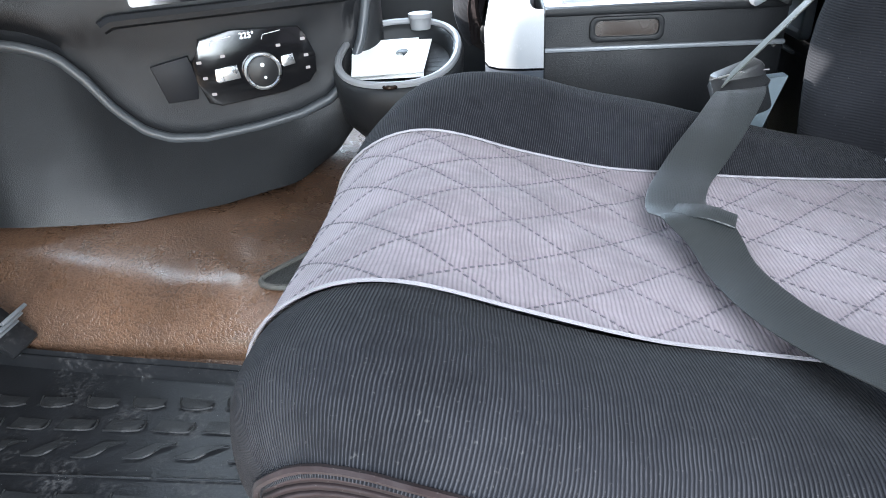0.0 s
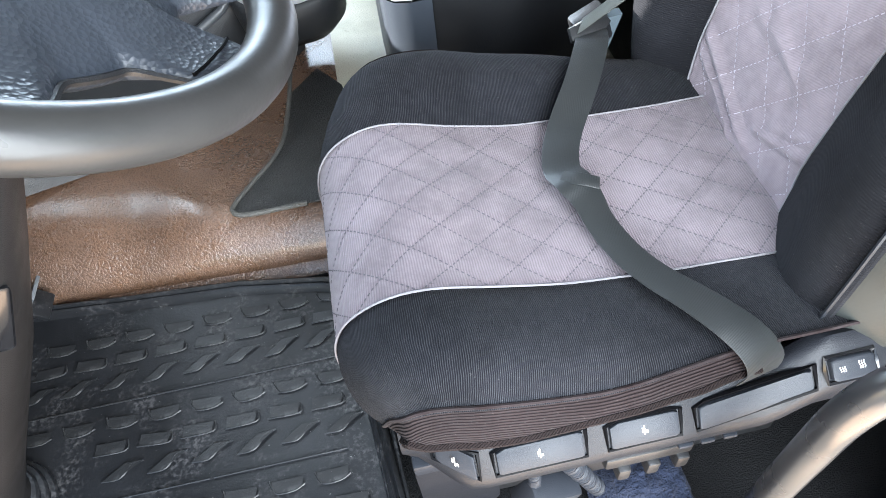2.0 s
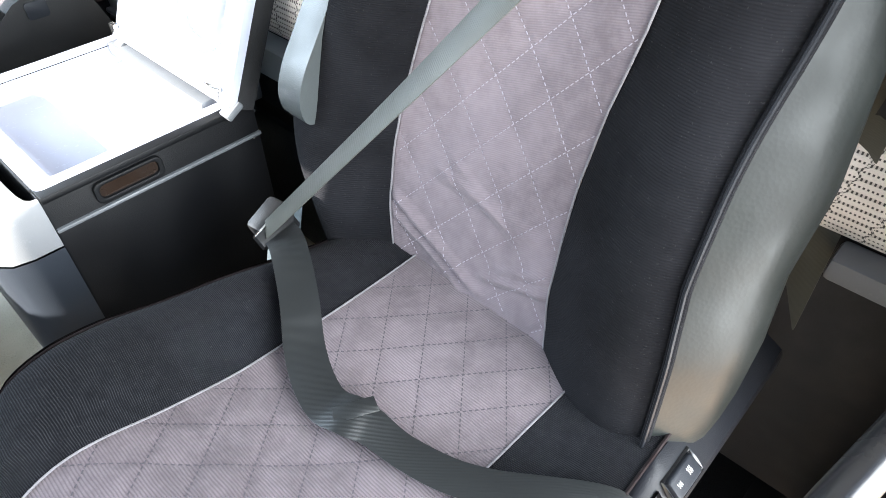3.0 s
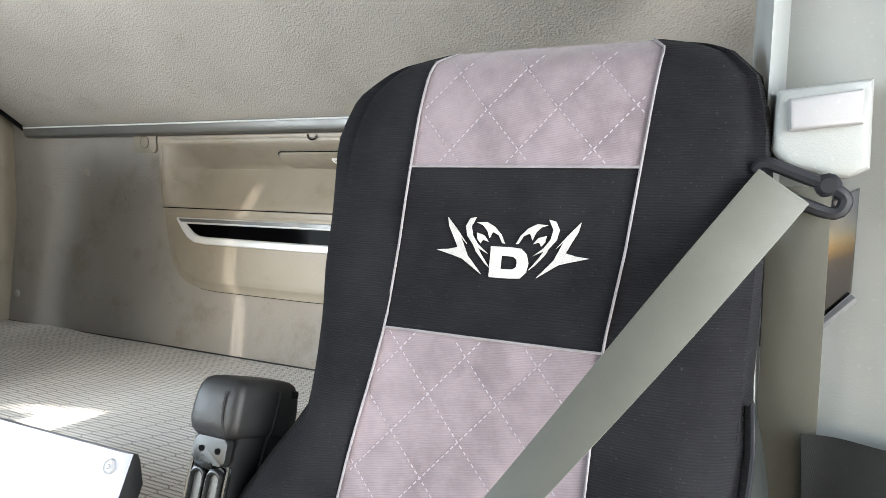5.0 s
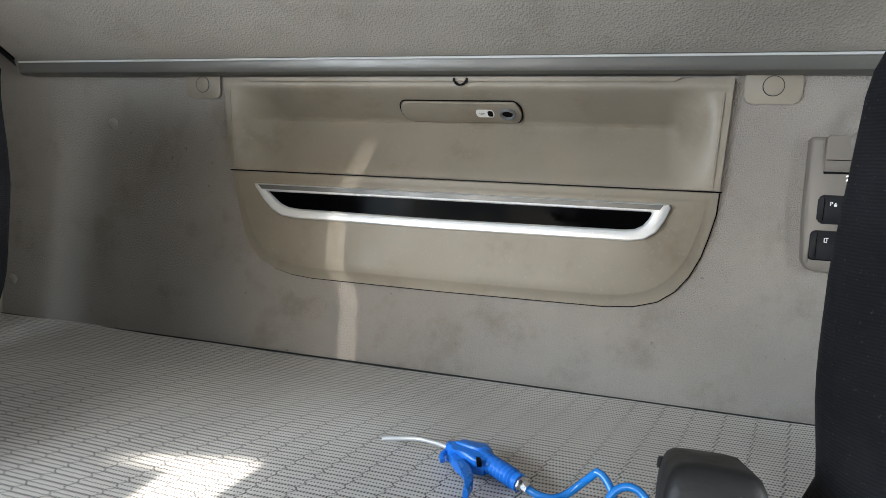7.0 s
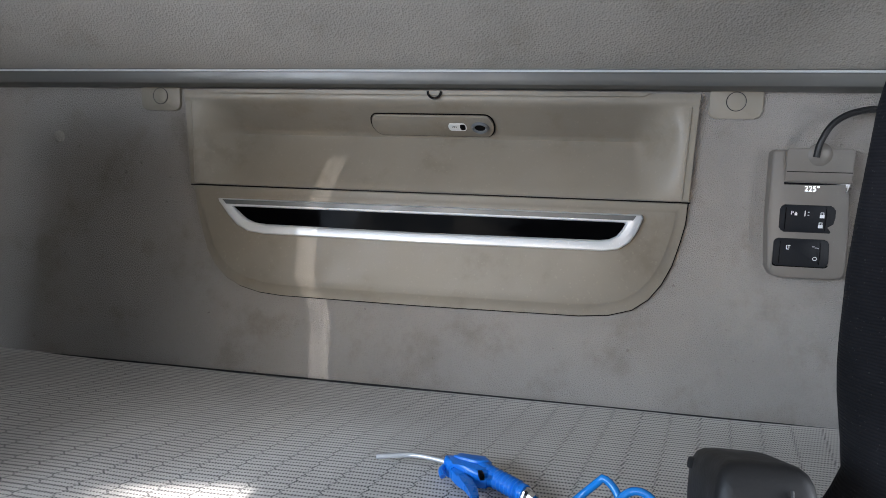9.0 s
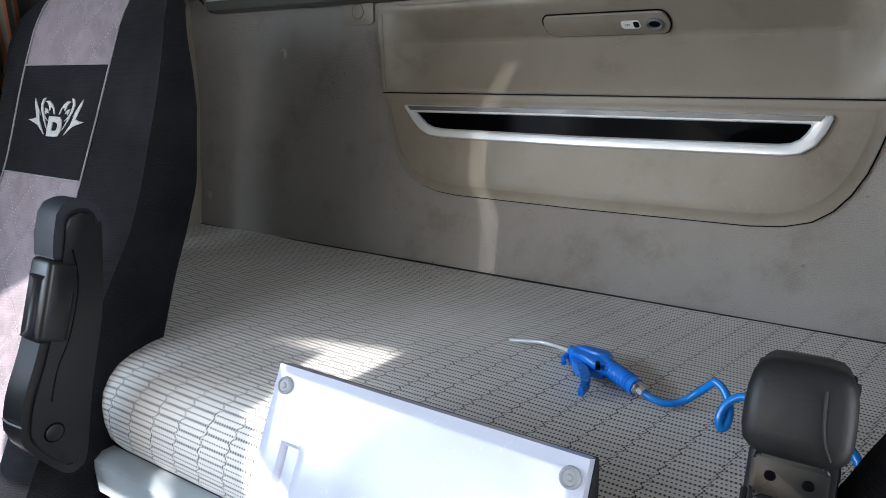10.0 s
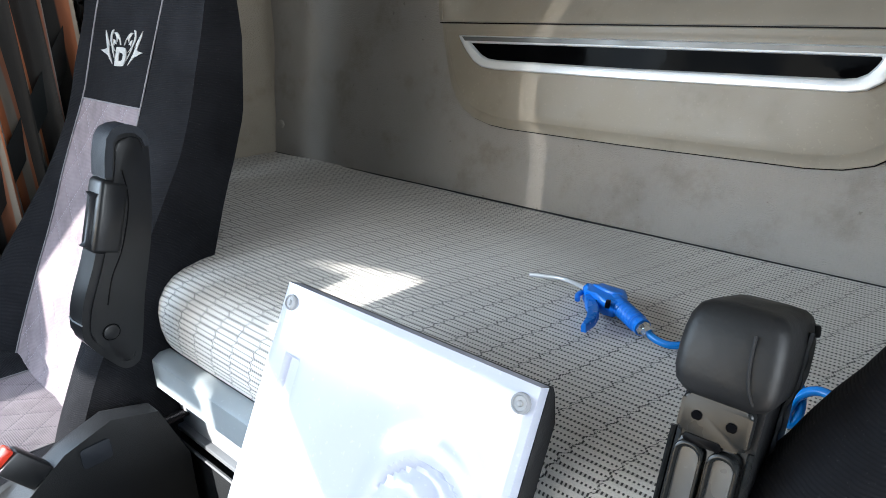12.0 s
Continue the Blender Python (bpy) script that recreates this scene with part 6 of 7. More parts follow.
for k, (r, z) in enumerate(((0.100, 0.008), (0.092, 0.020), (0.084, 0.032))):
    add_tube(bm, [(-0.762 + 0.92 * r * math.cos(a), -0.374 + 0.92 * r * math.sin(a), z) for a in (2 * math.pi * q / 40 for q in range(40))], 0.008, 8, True)
part("boot", bm, M_RUBBER, column, "ribbed rubber boot")
part("adjust_recess", turned_box((0.045, 0.006, 0.075), pose(-0.468, -0.392, 0.475, 0, 28, 30), 0.005), M_GLOSS_BLACK, column)
part("adjust_bolt", tube([(-0.472, -0.402, 0.462), (-0.460, -0.408, 0.485)], 0.0060, 8), M_BRIGHT, column, "bright steel bolt")
pedal = thing("pedal", (-0.78, -0.06, 0.02), "black ribbed pedal beside the column", "pedal")
part("pedal_pad", turned_box((0.075, 0.055, 0.012), pose(-0.74, -0.02, 0.075, 0, 50, 0), 0.004), M_RUBBER, pedal)
for k in range(5):
    part("pedal_rib", turned_box((0.006, 0.05, 0.006), pose(-0.712 - 0.012 * k, -0.02, 0.105 - 0.0143 * k, 0, 50, 0), 0.001), M_GREY_TRIM, pedal)
part("pedal_arm", tube([(-0.745, -0.02, 0.068), (-0.82, -0.02, 0.12), (-0.90, -0.02, 0.30)], 0.009, 8), M_BLACK_PLASTIC, pedal)

# ---- dashboard console with climate control ----
DO, DT = Vector((-0.48, 0.435, 0)), Vector((0.886, 0.464, 0))
DN = Vector((0.464, -0.886, 0))


def dash_at(s, z, d=0.0):
    """A place on the console front: s along it, z up, d proud of it; its end turns away."""
    over = max(s - 0.19, 0)
    turn = min(over / 0.075, math.pi / 2)
    p = DO + DT * (min(s, 0.19) + 0.075 * math.sin(turn)) - DN * (0.075 * (1 - math.cos(turn)) + max(over - 0.118, 0))
    nrm = DN * math.cos(turn) + DT * math.sin(turn)
    left = max(-0.34 - s, 0)
    return p + nrm * (d - 0.5 * left * left) + Vector((0, 0, z))


def trim_z(s):
    return lerp(s, [(-0.60, 0.445), (-0.40, 0.428), (-0.34, 0.412), (-0.30, 0.392), (-0.27, 0.352), (-0.24, 0.296), (-0.20, 0.248), (-0.16, 0.227), (-0.10, 0.218), (0.0, 0.222), (0.08, 0.232), (0.14, 0.252), (0.18, 0.288), (0.21, 0.345), (0.235, 0.42), (0.26, 0.52), (0.4, 0.60)])


dash = thing("dashboard", (-0.48, 0.45, 0.08), "dark grey dashboard console with a silver-edged recess", "dashboard")
S_ALL = zs(-0.62, 0.42, 80)
rows = []
for s in S_ALL:
    t = trim_z(s)
    z0 = lerp(s, [(-0.6, 0.16), (-0.4, 0.115), (-0.25, 0.088), (-0.1, 0.086), (0.04, 0.100), (0.14, 0.135), (0.20, 0.20), (0.30, 0.22), (0.42, 0.22)])
    z0 = min(z0, t - 0.02)
    bulge = ease(0.16, -0.02, s) * ease(-0.60, -0.40, s)
    out = 0.055 * ease(0.16, 0.0, s) + 0.075 * bulge
    z0 += 0.040 * bulge
    row = [dash_at(s, z0 + 0.004, -0.16), dash_at(s, z0, out - 0.02), dash_at(s, z0 + 0.006, out - 0.004)]
    for k in range(1, 9):
        w = k / 8
        row.append(dash_at(s, z0 + (t - z0) * w, 0.012 * math.sin(math.pi * w) ** 0.7 * ease(0.02, 0.15, t - z0) + 0.004 * w + out * (1 - w) ** 1.2))
    rows.append(row)
part("lower_fascia", sheet(rows), M_DASH_LOW, dash, "charcoal lower fascia", 60)
part("trim_line", tube([dash_at(s, trim_z(s), 0.004) for s in S_ALL], 0.0095, 10), M_TRIM_BAND, dash, "mid grey trim line round the recess")
rows = []
for s in S_ALL:
    t = trim_z(s)
    row = [dash_at(s, t, 0.002), dash_at(s, t + 0.006, -0.010), dash_at(s, t + 0.022, -0.020)]
    top = 0.60
    for k in range(1, 9):
        w = k / 8
        z = t + 0.022 + (top - t - 0.022) * w
        row.append(dash_at(s, z, -0.020 - 0.02 * w + 0.022 * ease(0.40, 0.43, z)))
    row.append(dash_at(s, top + 0.02, -0.2))
    rows.append(row)
part("recess_panel", sheet(rows), M_DASH_SHADED, dash, "recess panel, darkened for the shade inside it", 60)
part("upper_ledge", tube([dash_at(s, 0.435 - 0.05 * ease(-0.2, -0.28, s), 0.0) for s in zs(-0.22, 0.20, 30)], 0.012, 8), M_DASH_SHADED, dash)
part("air_slot", prism(round_rect(-0.17, 0.452, -0.03, 0.470, 0.006), lambda a, b, d: dash_at(a, b, -0.014 + d), 0.006), M_GLOSS_BLACK, dash)
part("side_pocket", prism([(-0.165, 0.352), (-0.100, 0.362), (-0.092, 0.318), (-0.098, 0.285), (-0.150, 0.285)], lambda a, b, d: dash_at(a, b, -0.020 + d), 0.006, 0.002), M_SWITCH_BASE, dash)
unit = part("climate_panel", prism([(-0.098, 0.352), (-0.094, 0.318), (-0.082, 0.276), (-0.060, 0.268), (0.06, 0.276), (0.106, 0.288), (0.122, 0.306), (0.124, 0.338), (0.112, 0.372), (0.100, 0.390), (-0.02, 0.398), (-0.078, 0.388), (-0.086, 0.360)], lambda a, b, d: dash_at(a, b, -0.018 + d), 0.014, 0.003), M_GLOSS_BLACK, dash, "black climate control panel")
part("knob_ring", lathe([(0.030, 0.0), (0.0335, 0.002), (0.0335, 0.012), (0.030, 0.014), (0.0275, 0.012), (0.0275, 0.002)], Matrix.Translation(dash_at(0.022, 0.322, -0.003)) @ Vector((0, 0, 1)).rotation_difference(DN).to_matrix().to_4x4(), 32), M_CHROME, unit, "silver knob ring")
part("knob", lathe([(0.0275, 0.0), (0.0275, 0.010), (0.024, 0.012), (0.001, 0.012)], Matrix.Translation(dash_at(0.022, 0.322, -0.003)) @ Vector((0, 0, 1)).rotation_difference(DN).to_matrix().to_4x4(), 28), M_BLACK_PLASTIC, unit, "black knob")
for a, b, r in ((0.022, 0.334, 0.004), (0.024, 0.311, 0.003)):
    part("panel_mark", prism(circle(a, b, r, 8), lambda p, q, d: dash_at(p, q, 0.0095 + d), 0.0005), M_ICON, unit)
for a0, a1, b0, b1 in ((-0.062, -0.018, 0.311, 0.338), (0.058, 0.084, 0.323, 0.345)):
    part("wing_key", prism([(a0, b0 + 0.004), (a0 + 0.004, b0), (a1, b0 + 0.003), (a1 - 0.003, b1), (a0 + 0.002, b1 - 0.003)], lambda p, q, d: dash_at(p, q, -0.004 + d), 0.004, 0.0015), M_CHROME, unit, "silver rocker key")
for a, b in ((-0.084, 0.350), (-0.079, 0.322), (-0.070, 0.292), (0.104, 0.368), (0.106, 0.338), (0.106, 0.315), (-0.042, 0.356), (0.058, 0.362)):
    part("panel_mark", prism(round_rect(a - 0.0042, b - 0.0026, a + 0.0042, b + 0.0026, 0.001, 2), lambda p, q, d: dash_at(p, q, -0.0036 + d), 0.0005), M_MARK, unit, "pale pictogram key")
for lo, hi in ((-0.060, -0.022), (0.030, 0.066)):
    part("display_line", tube([dash_at(a, b, -0.0032) for a, b in ((lo, 0.376), (lo + 0.004, 0.384), (hi, 0.388))], 0.0008, 4), M_ICON, unit)
DASH_FACE = Matrix.Translation(dash_at(0.006, 0.386, -0.0032)) @ Matrix(((DT.x, 0, DN.x, 0), (DT.y, 0, DN.y, 0), (0, 1, 0, 0), (0, 0, 0, 1)))
words("225\u00b0", 0.014, DASH_FACE, M_SCREEN, unit, "display_digits")

tray = thing("console_tray", (-0.2, 0.5, 0.2), "dark rounded console tray with papers and cup ring", "storage tray")
TC = Vector((-0.215, 0.505, 0))


def tray_ring(r, z, dy=0.0):
    out = []
    for k in range(40):
        a = 2 * math.pi * k / 40
        out.append((TC.x + 0.86 * r * math.copysign(abs(math.cos(a)) ** 0.8, math.cos(a)), TC.y + dy + r * math.copysign(abs(math.sin(a)) ** 0.8, math.sin(a)), z + 0.06 * (math.sin(a) > -2) * (0.5 + 0.5 * math.sin(a)) * (1 if z > 0.26 else 0)))
    return out


part("tray_bowl", sheet([tray_ring(0.06, 0.185), tray_ring(0.10, 0.195), tray_ring(0.128, 0.225), tray_ring(0.138, 0.265), tray_ring(0.140, 0.292), tray_ring(0.134, 0.300), tray_ring(0.118, 0.300), tray_ring(0.112, 0.290), tray_ring(0.108, 0.272, 0.0), tray_ring(0.01, 0.270)], True), M_DASH_LOW, tray, "dark tray bowl", 60)
part("tray_rim", tube([(p[0], p[1], p[2] + 0.002) for p in tray_ring(0.128, 0.302)], 0.007, 8, True), M_PALE_PLASTIC, tray, "pale worn rim")
part("cup_ring", tube([(x, y, 0.303) for x, y in circle(-0.214, 0.381, 0.013, 20)], 0.0036, 8, True), M_BRASS, tray, "brass-coloured socket ring")
part("tray_sticker", prism(circle(-0.165, 0.388, 0.014, 16), lambda a, b, d: (a, b, 0.302 + d), 0.003, 0.001), M_PALE_PLASTIC, tray, "pale oval plug")
part("tray_foot", lathe([(0.045, -0.09), (0.045, 0.06), (0.01, 0.06)], Matrix.Translation((TC.x - 0.05, TC.y + 0.05, 0.15)), 24), M_DASH_LOW, tray)
paper = thing("paper_stack", (-0.23, 0.52, 0.30), "loose white papers lying in the console tray", "paper")
for k, (dx, dy, rz) in enumerate(((0, 0, 4), (0.006, 0.01, -3), (-0.006, -0.004, 9))):
    part("paper_sheet", turned_box((0.13, 0.13, 0.0015), pose(-0.235 + dx, 0.515 + dy, 0.315 + 0.004 * k, 16, 0, rz)), M_PAPER, paper)
lighter = thing("lidded_cup", (-0.16, 0.60, 0.34), "small pale lidded cup on the tray rim", "cup")
part("cup_body", lathe([(0.001, 0), (0.020, 0), (0.022, 0.02), (0.024, 0.022), (0.024, 0.030), (0.001, 0.033)], Matrix.Translation((-0.185, 0.615, 0.352)), 20), M_PALE_PLASTIC, lighter)

# ---- cool box between the seats ----
cool = thing("cool_box", (0.16, 0.36, 0.10), "black cool box with its white-lined lid standing open", "cool box")
bx0, bx1, by0, by1, bz0, bz1 = 0.035, 0.345, 0.185, 0.555, 0.10, 0.445
for lo, hi in (((bx0, by0, bz0), (bx1, by0 + 0.030, bz1)), ((bx0, by1 - 0.03, bz0), (bx1, by1, bz1)), ((bx1 - 0.03, by0 + 0.031, bz0), (bx1, by1 - 0.029, bz1)), ((bx0, by0 + 0.029, bz0), (bx0 + 0.028, by1 - 0.029, bz1))):
    part("box_wall", new_box(lo, hi, 0.004), M_BOX, cool, "black box wall")
part("shell_ledge", new_box((bx0 + 0.002, by0 - 0.005, bz1 - 0.052), (bx1, by0 + 0.004, bz1 - 0.046), 0.002), M_GREY_TRIM, cool)
part("rim_edge", new_box((bx0 + 0.002, by0 - 0.004, bz1 - 0.006), (bx1, by0 + 0.030, bz1 + 0.004), 0.0025), M_BOX, cool)
latch = part("latch_frame", ring_plate(round_rect(0.095, bz1 - 0.040, 0.190, bz1 - 0.008, 0.010), round_rect(0.102, bz1 - 0.033, 0.183, bz1 - 0.013, 0.007), lambda a, b, d: (a, by0 - 0.003 - d, b), 0.005, 0.0015), M_BOX, cool, "recessed latch frame")
part("latch_tongue", prism(round_rect(0.102, bz1 - 0.033, 0.183, bz1 - 0.013, 0.007), lambda a, b, d: (a, by0 - 0.0012 - d, b), 0.002), M_BRASS, latch, "worn bronze latch")
part("side_screw", lathe([(0.0005, 0), (0.0035, 0), (0.003, 0.0015), (0.0005, 0.002)], Matrix.Translation((0.332, by0, 0.392)) @ pose(0, 0, 0, 90, 0, 0), 10), M_BRIGHT, cool)
end_plan = [(bx0 + 0.001, by0 - 0.002), (bx0 - 0.035, by0 - 0.001), (bx0 - 0.060, by0 + 0.006), (bx0 - 0.074, by0 + 0.022), (bx0 - 0.080, by0 + 0.05), (bx0 - 0.080, by1 - 0.05), (bx0 - 0.06, by1 - 0.01), (bx0, by1)]
part("end_panel_low", sheet([[(x, y, z) for x, y in end_plan] for z in (0.10, 0.2, 0.370)]), M_SLATE, cool, "dark lower end panel", 60)
rows = [[(x, y, z) for x, y in end_plan] for z in (0.373, 0.39, 0.418)]
for g, z in ((0.95, 0.432), (0.86, 0.442), (0.70, 0.4475), (0.2, 0.449)):
    rows.append([(bx0 + (x - bx0) * g, y + (0.004 * (1 - g) if y < 0.3 else 0), z) for x, y in end_plan])
part("end_panel", sheet(rows), M_PALE_PLASTIC, cool, "pale grey rounded end panel", 60)
liner_bm = sheet([[(x, y, z) for x, y in ((bx0 + 0.03 + g, by0 + 0.033 + g), (bx1 - 0.033 - g, by0 + 0.033 + g), (bx1 - 0.033 - g, by1 - 0.033 - g), (bx0 + 0.03 + g, by1 - 0.033 - g))] for z, g in ((bz1 - 0.002, 0.0), (bz1 - 0.012, 0.003), (bz1 - 0.030, 0.008), (bz1 - 0.036, 0.018), (bz1 - 0.037, 0.12))], True)
liner_bm.verts.ensure_lookup_table()
liner_bm.faces.new(liner_bm.verts[-4:])
part("liner", liner_bm, M_WHITE, cool, "white moulded liner")
part("liner_flange", ring_plate(round_rect(bx0 + 0.004, by0 + 0.012, bx1 - 0.004, by1 - 0.012, 0.010), round_rect(bx0 + 0.030, by0 + 0.032, bx1 - 0.032, by1 - 0.032, 0.006), lambda a, b, d: (a, b, bz1 - 0.001 + d), 0.006, 0.0015), M_WHITE, cool, "white liner flange")
part("liner_strip", new_box((bx1 - 0.060, by0 + 0.04, bz1 - 0.012), (bx1 - 0.034, by1 - 0.04, bz1 + 0.008), 0.003), M_GREY_TRIM, cool, "grey hinge strip")
LO, LUP = Vector((0.298, 0, 0.462)), Vector((0.135, 0, 0.272)).normalized()
LN = Vector((-LUP.z, 0, LUP.x))


def on_lid(a, b, d):
    """a across the lid (along y), b up it, d out of its white face."""
    return LO + Vector((0, a, 0)) + LUP * b + LN * d


lid = part("lid", prism([(0.0, -0.040), (0.0, -0.012), (0.2905, -0.012), (0.2905, -0.017), (0.284, -0.024), (0.258, -0.040)], lambda b, d, w: on_lid(0.168 + w, b, d), 0.338, 0.003), M_FOAM, cool, "black foam-cored lid")
LA0, LA1, LB1 = 0.1695, 0.5045, 0.2895
rows = []
for j in range(61):
    b = 0.002 + (LB1 - 0.002) * j / 60
    row = []
    for i in range(69):
        a = LA0 + (LA1 - LA0) * i / 68
        hx, hy = a - 0.248, b - 0.122
        disc = math.hypot(hx, hy * 0.85)
        crescent = -0.011 * ease(0.058, 0.051, disc) * ease(0.034, 0.046, math.hypot(hx - 0.016, hy * 0.85))
        dome = 0.004 * ease(0.085, 0.065, disc)
        slot = -0.007 * ease(0.0125, 0.0095, abs(a - 0.462)) * ease(0.060, 0.056, abs(b - 0.157))
        edge = -0.003 * ease(0.010, 0.0, min(a - LA0, LA1 - a, LB1 - b))
        row.append(on_lid(a, b, 0.004 + crescent + dome + slot + edge))
    rows.append(row)
bm = bmesh.new()
cols = [LA0 + (LA1 - LA0) * i / 68 for i in range(69)]
add_sheet(bm, [[on_lid(a, 0.001, -0.013) for a in cols]] + rows + [[on_lid(a, LB1 + 0.001, -0.013) for a in cols]])
for r, a in ((0, LA0 - 0.0005), (-1, LA1 + 0.0005)):
    add_sheet(bm, [[row[r] for row in rows], [on_lid(a, 0.002 + (LB1 - 0.002) * j / 60, -0.013) for j in range(61)]])
part("lid_lining", bm, M_WHITE, lid, "white moulded lid lining", 30)
for a, b in ((0.181, 0.272), (0.487, 0.270)):
    stud = part("lid_stud", lathe([(0.0005, 0), (0.0092, 0), (0.0088, 0.003), (0.0068, 0.0042), (0.006, 0.003), (0.003, 0.003), (0.0022, 0.0045), (0.0005, 0.005)], Matrix.Translation(on_lid(a, b, 0.004)) @ Vector((0, 0, 1)).rotation_difference(LN).to_matrix().to_4x4(), 20), M_PALE_PLASTIC, lid, "round pale grey lid stud")
for a in (0.188, 0.205, 0.490):
    part("lid_clip", new_box(tuple(on_lid(a - 0.004, 0.012, 0.006) - Vector((0.004, 0, 0.008))), tuple(on_lid(a + 0.004, 0.012, 0.006) + Vector((0.004, 0.008, 0.012))), 0.001), M_BRIGHT, lid, "small steel clip")
for y in (0.176, 0.492):
    part("hinge", turned_box((0.030, 0.022, 0.012), pose(0.305, y, 0.455, 0, -30, 0), 0.003), M_GREY_TRIM, cool, "grey hinge block")

# ---- bunk ----
bunk = thing("lower_bunk", (0.75, 0.40, 0.0), "lower bunk with a grey dashed-weave mattress", "bunk bed")
PLAN = [(-0.735, 0.574), (-0.32, 0.574), (-0.26, 0.568), (-0.215, 0.552), (-0.18, 0.522), (-0.15, 0.480), (-0.12, 0.443), (-0.08, 0.426), (-0.03, 0.424), (0.83, 0.424), (0.862, 0.429), (0.886, 0.444), (0.906, 0.470), (0.930, 0.512), (0.960, 0.548), (0.99, 0.566), (1.04, 0.574), (1.494, 0.574)]
MATTRESS = [(0.006, 0.508), (-0.002, 0.520), (-0.007, 0.545), (-0.007, 0.570), (-0.002, 0.590), (0.010, 0.608), (0.026, 0.621), (0.046, 0.628), (0.075, 0.631)]


def mattress_row(y):
    x0 = lerp(y, PLAN)
    low = 0.030 * ease(-0.30, -0.45, y)
    row = [Vector((x0 + a, y, b - low * (0.631 - b) / 0.123)) for a, b in MATTRESS]
    for w in zs(0, 1, 26)[1:]:
        x = x0 + 0.075 + (1.099 - x0 - 0.075) * w
        row.append(Vector((x, y, 0.631 - 0.012 * ease(0.75, 1.1, x) + 0.004 * noise.noise((4 * x, 4 * y, 1.0)) * ease(0, 0.2, w))))
    return row


ys = zs(-0.735, -0.33, 6) + zs(-0.32, 0.0, 26) + zs(0.03, 0.78, 24) + zs(0.80, 1.06, 24) + zs(1.08, 1.494, 8)
rows = [mattress_row(y) for y in ys]
bm = bmesh.new()
vs = add_sheet(bm, rows)
bm.verts.index_update()
cloth_uv = {}
for row in vs:
    run = 0.0
    for i, v in enumerate(row):
        if i:
            run += (v.co - row[i - 1].co).length
        cloth_uv[v] = (v.co.y + 2.0, run + lerp(v.co.y, PLAN) + 2.0)
uv = bm.loops.layers.uv.new("cloth")
for f in bm.faces:
    for l in f.loops:
        l[uv].uv = cloth_uv[l.vert]
mattress = part("mattress", bm, M_BUNK, bunk, "grey mattress with rows of dark dashes", 70)
part("front_rail", prism([(0.395, 0.456), (0.404, 0.452), (0.430, 0.452), (0.430, 0.506), (0.412, 0.508), (0.398, 0.500)], lambda a, b, d: (a, -0.10 + d, b), 0.985, 0.003), M_ALU, bunk, "silver painted front rail")
for y in (0.28,):
    part("rail_catch", prism(round_rect(y - 0.012, 0.500, y + 0.012, 0.512, 0.004), lambda a, b, d: (0.393 - d + 0.01, a, b), 0.008, 0.002), M_ALU, bunk)
part("rail_end_driver", new_box((0.540, -0.74, 0.446), (0.585, -0.552, 0.474), 0.006), M_GREY_TRIM, bunk, "grey rail end behind the driver seat")
part("bunk_base", new_box((0.60, -0.735, 0.0), (1.098, 1.49, 0.505), 0.004), M_FOAM, bunk)
part("rail_web", new_box((0.432, -0.098, 0.36), (0.60, 0.93, 0.505), 0.004), M_DASH_LOW, bunk)
locker = thing("under_bunk_locker", (0.44, 0.62, 0.0), "dark under-bunk locker with a pale open tray front", "locker")
part("locker_front", prism([(-0.09, 0.02), (0.90, 0.02), (0.905, 0.30), (0.895, 0.345), (-0.09, 0.345)], lambda a, b, d: (0.428 - d, a, b), 0.012, 0.004), M_DASH_LOW, locker, "charcoal locker front")
part("tray_frame", ring_plate(round_rect(0.30, 0.368, 0.872, 0.450, 0.012), round_rect(0.312, 0.378, 0.860, 0.442, 0.008), lambda a, b, d: (0.426 - d, a, b), 0.014, 0.003), M_GREY_TRIM, locker, "grey tray frame")
part("tray_back", prism(round_rect(0.312, 0.378, 0.860, 0.442, 0.008), lambda a, b, d: (0.4255 - d, a, b), 0.002), M_PALE_PLASTIC, locker, "pale tray inside")
part("tray_lip", tube([(0.410, 0.31, 0.350), (0.410, 0.87, 0.350)], 0.003, 6), M_GREY_TRIM, locker)

# ---- blow gun with its coiled hose ----
gun = thing("blow_gun", (0.74, 0.24, 0.63), "bright blue air blow gun lying on the bunk", "blow gun")
part("nozzle", tube(smooth_path([(0.765, 0.404, 0.6445), (0.769, 0.384, 0.646), (0.773, 0.360, 0.648), (0.768, 0.337, 0.650), (0.759, 0.310, 0.651)], 6), 0.0034, 10), M_NOZZLE, gun, "bent steel nozzle")
head_plan = [(0.755, 0.313), (0.766, 0.314), (0.770, 0.300), (0.769, 0.294), (0.777, 0.281), (0.777, 0.262), (0.764, 0.253), (0.745, 0.249), (0.730, 0.256), (0.729, 0.268), (0.737, 0.286), (0.747, 0.298), (0.747, 0.306)]
part("head", prism(head_plan, lambda a, b, d: (a, b, 0.637 + d), 0.021, 0.005, 3), M_BLUE, gun, "blue gun head", 50)
part("head_ridge", tube(smooth_path([(0.763, 0.300, 0.657), (0.757, 0.287, 0.6585), (0.752, 0.270, 0.659), (0.757, 0.258, 0.658)], 5), 0.003, 8), M_BLUE, gun)
part("head_hook", tube(smooth_path([(0.752, 0.312, 0.648), (0.744, 0.314, 0.646), (0.736, 0.310, 0.643)], 4), 0.0038, 8), M_BLUE, gun)
grip_line = smooth_path([(0.756, 0.266, 0.649), (0.744, 0.254, 0.648), (0.732, 0.236, 0.647), (0.721, 0.220, 0.646), (0.713, 0.208, 0.645)], 18)
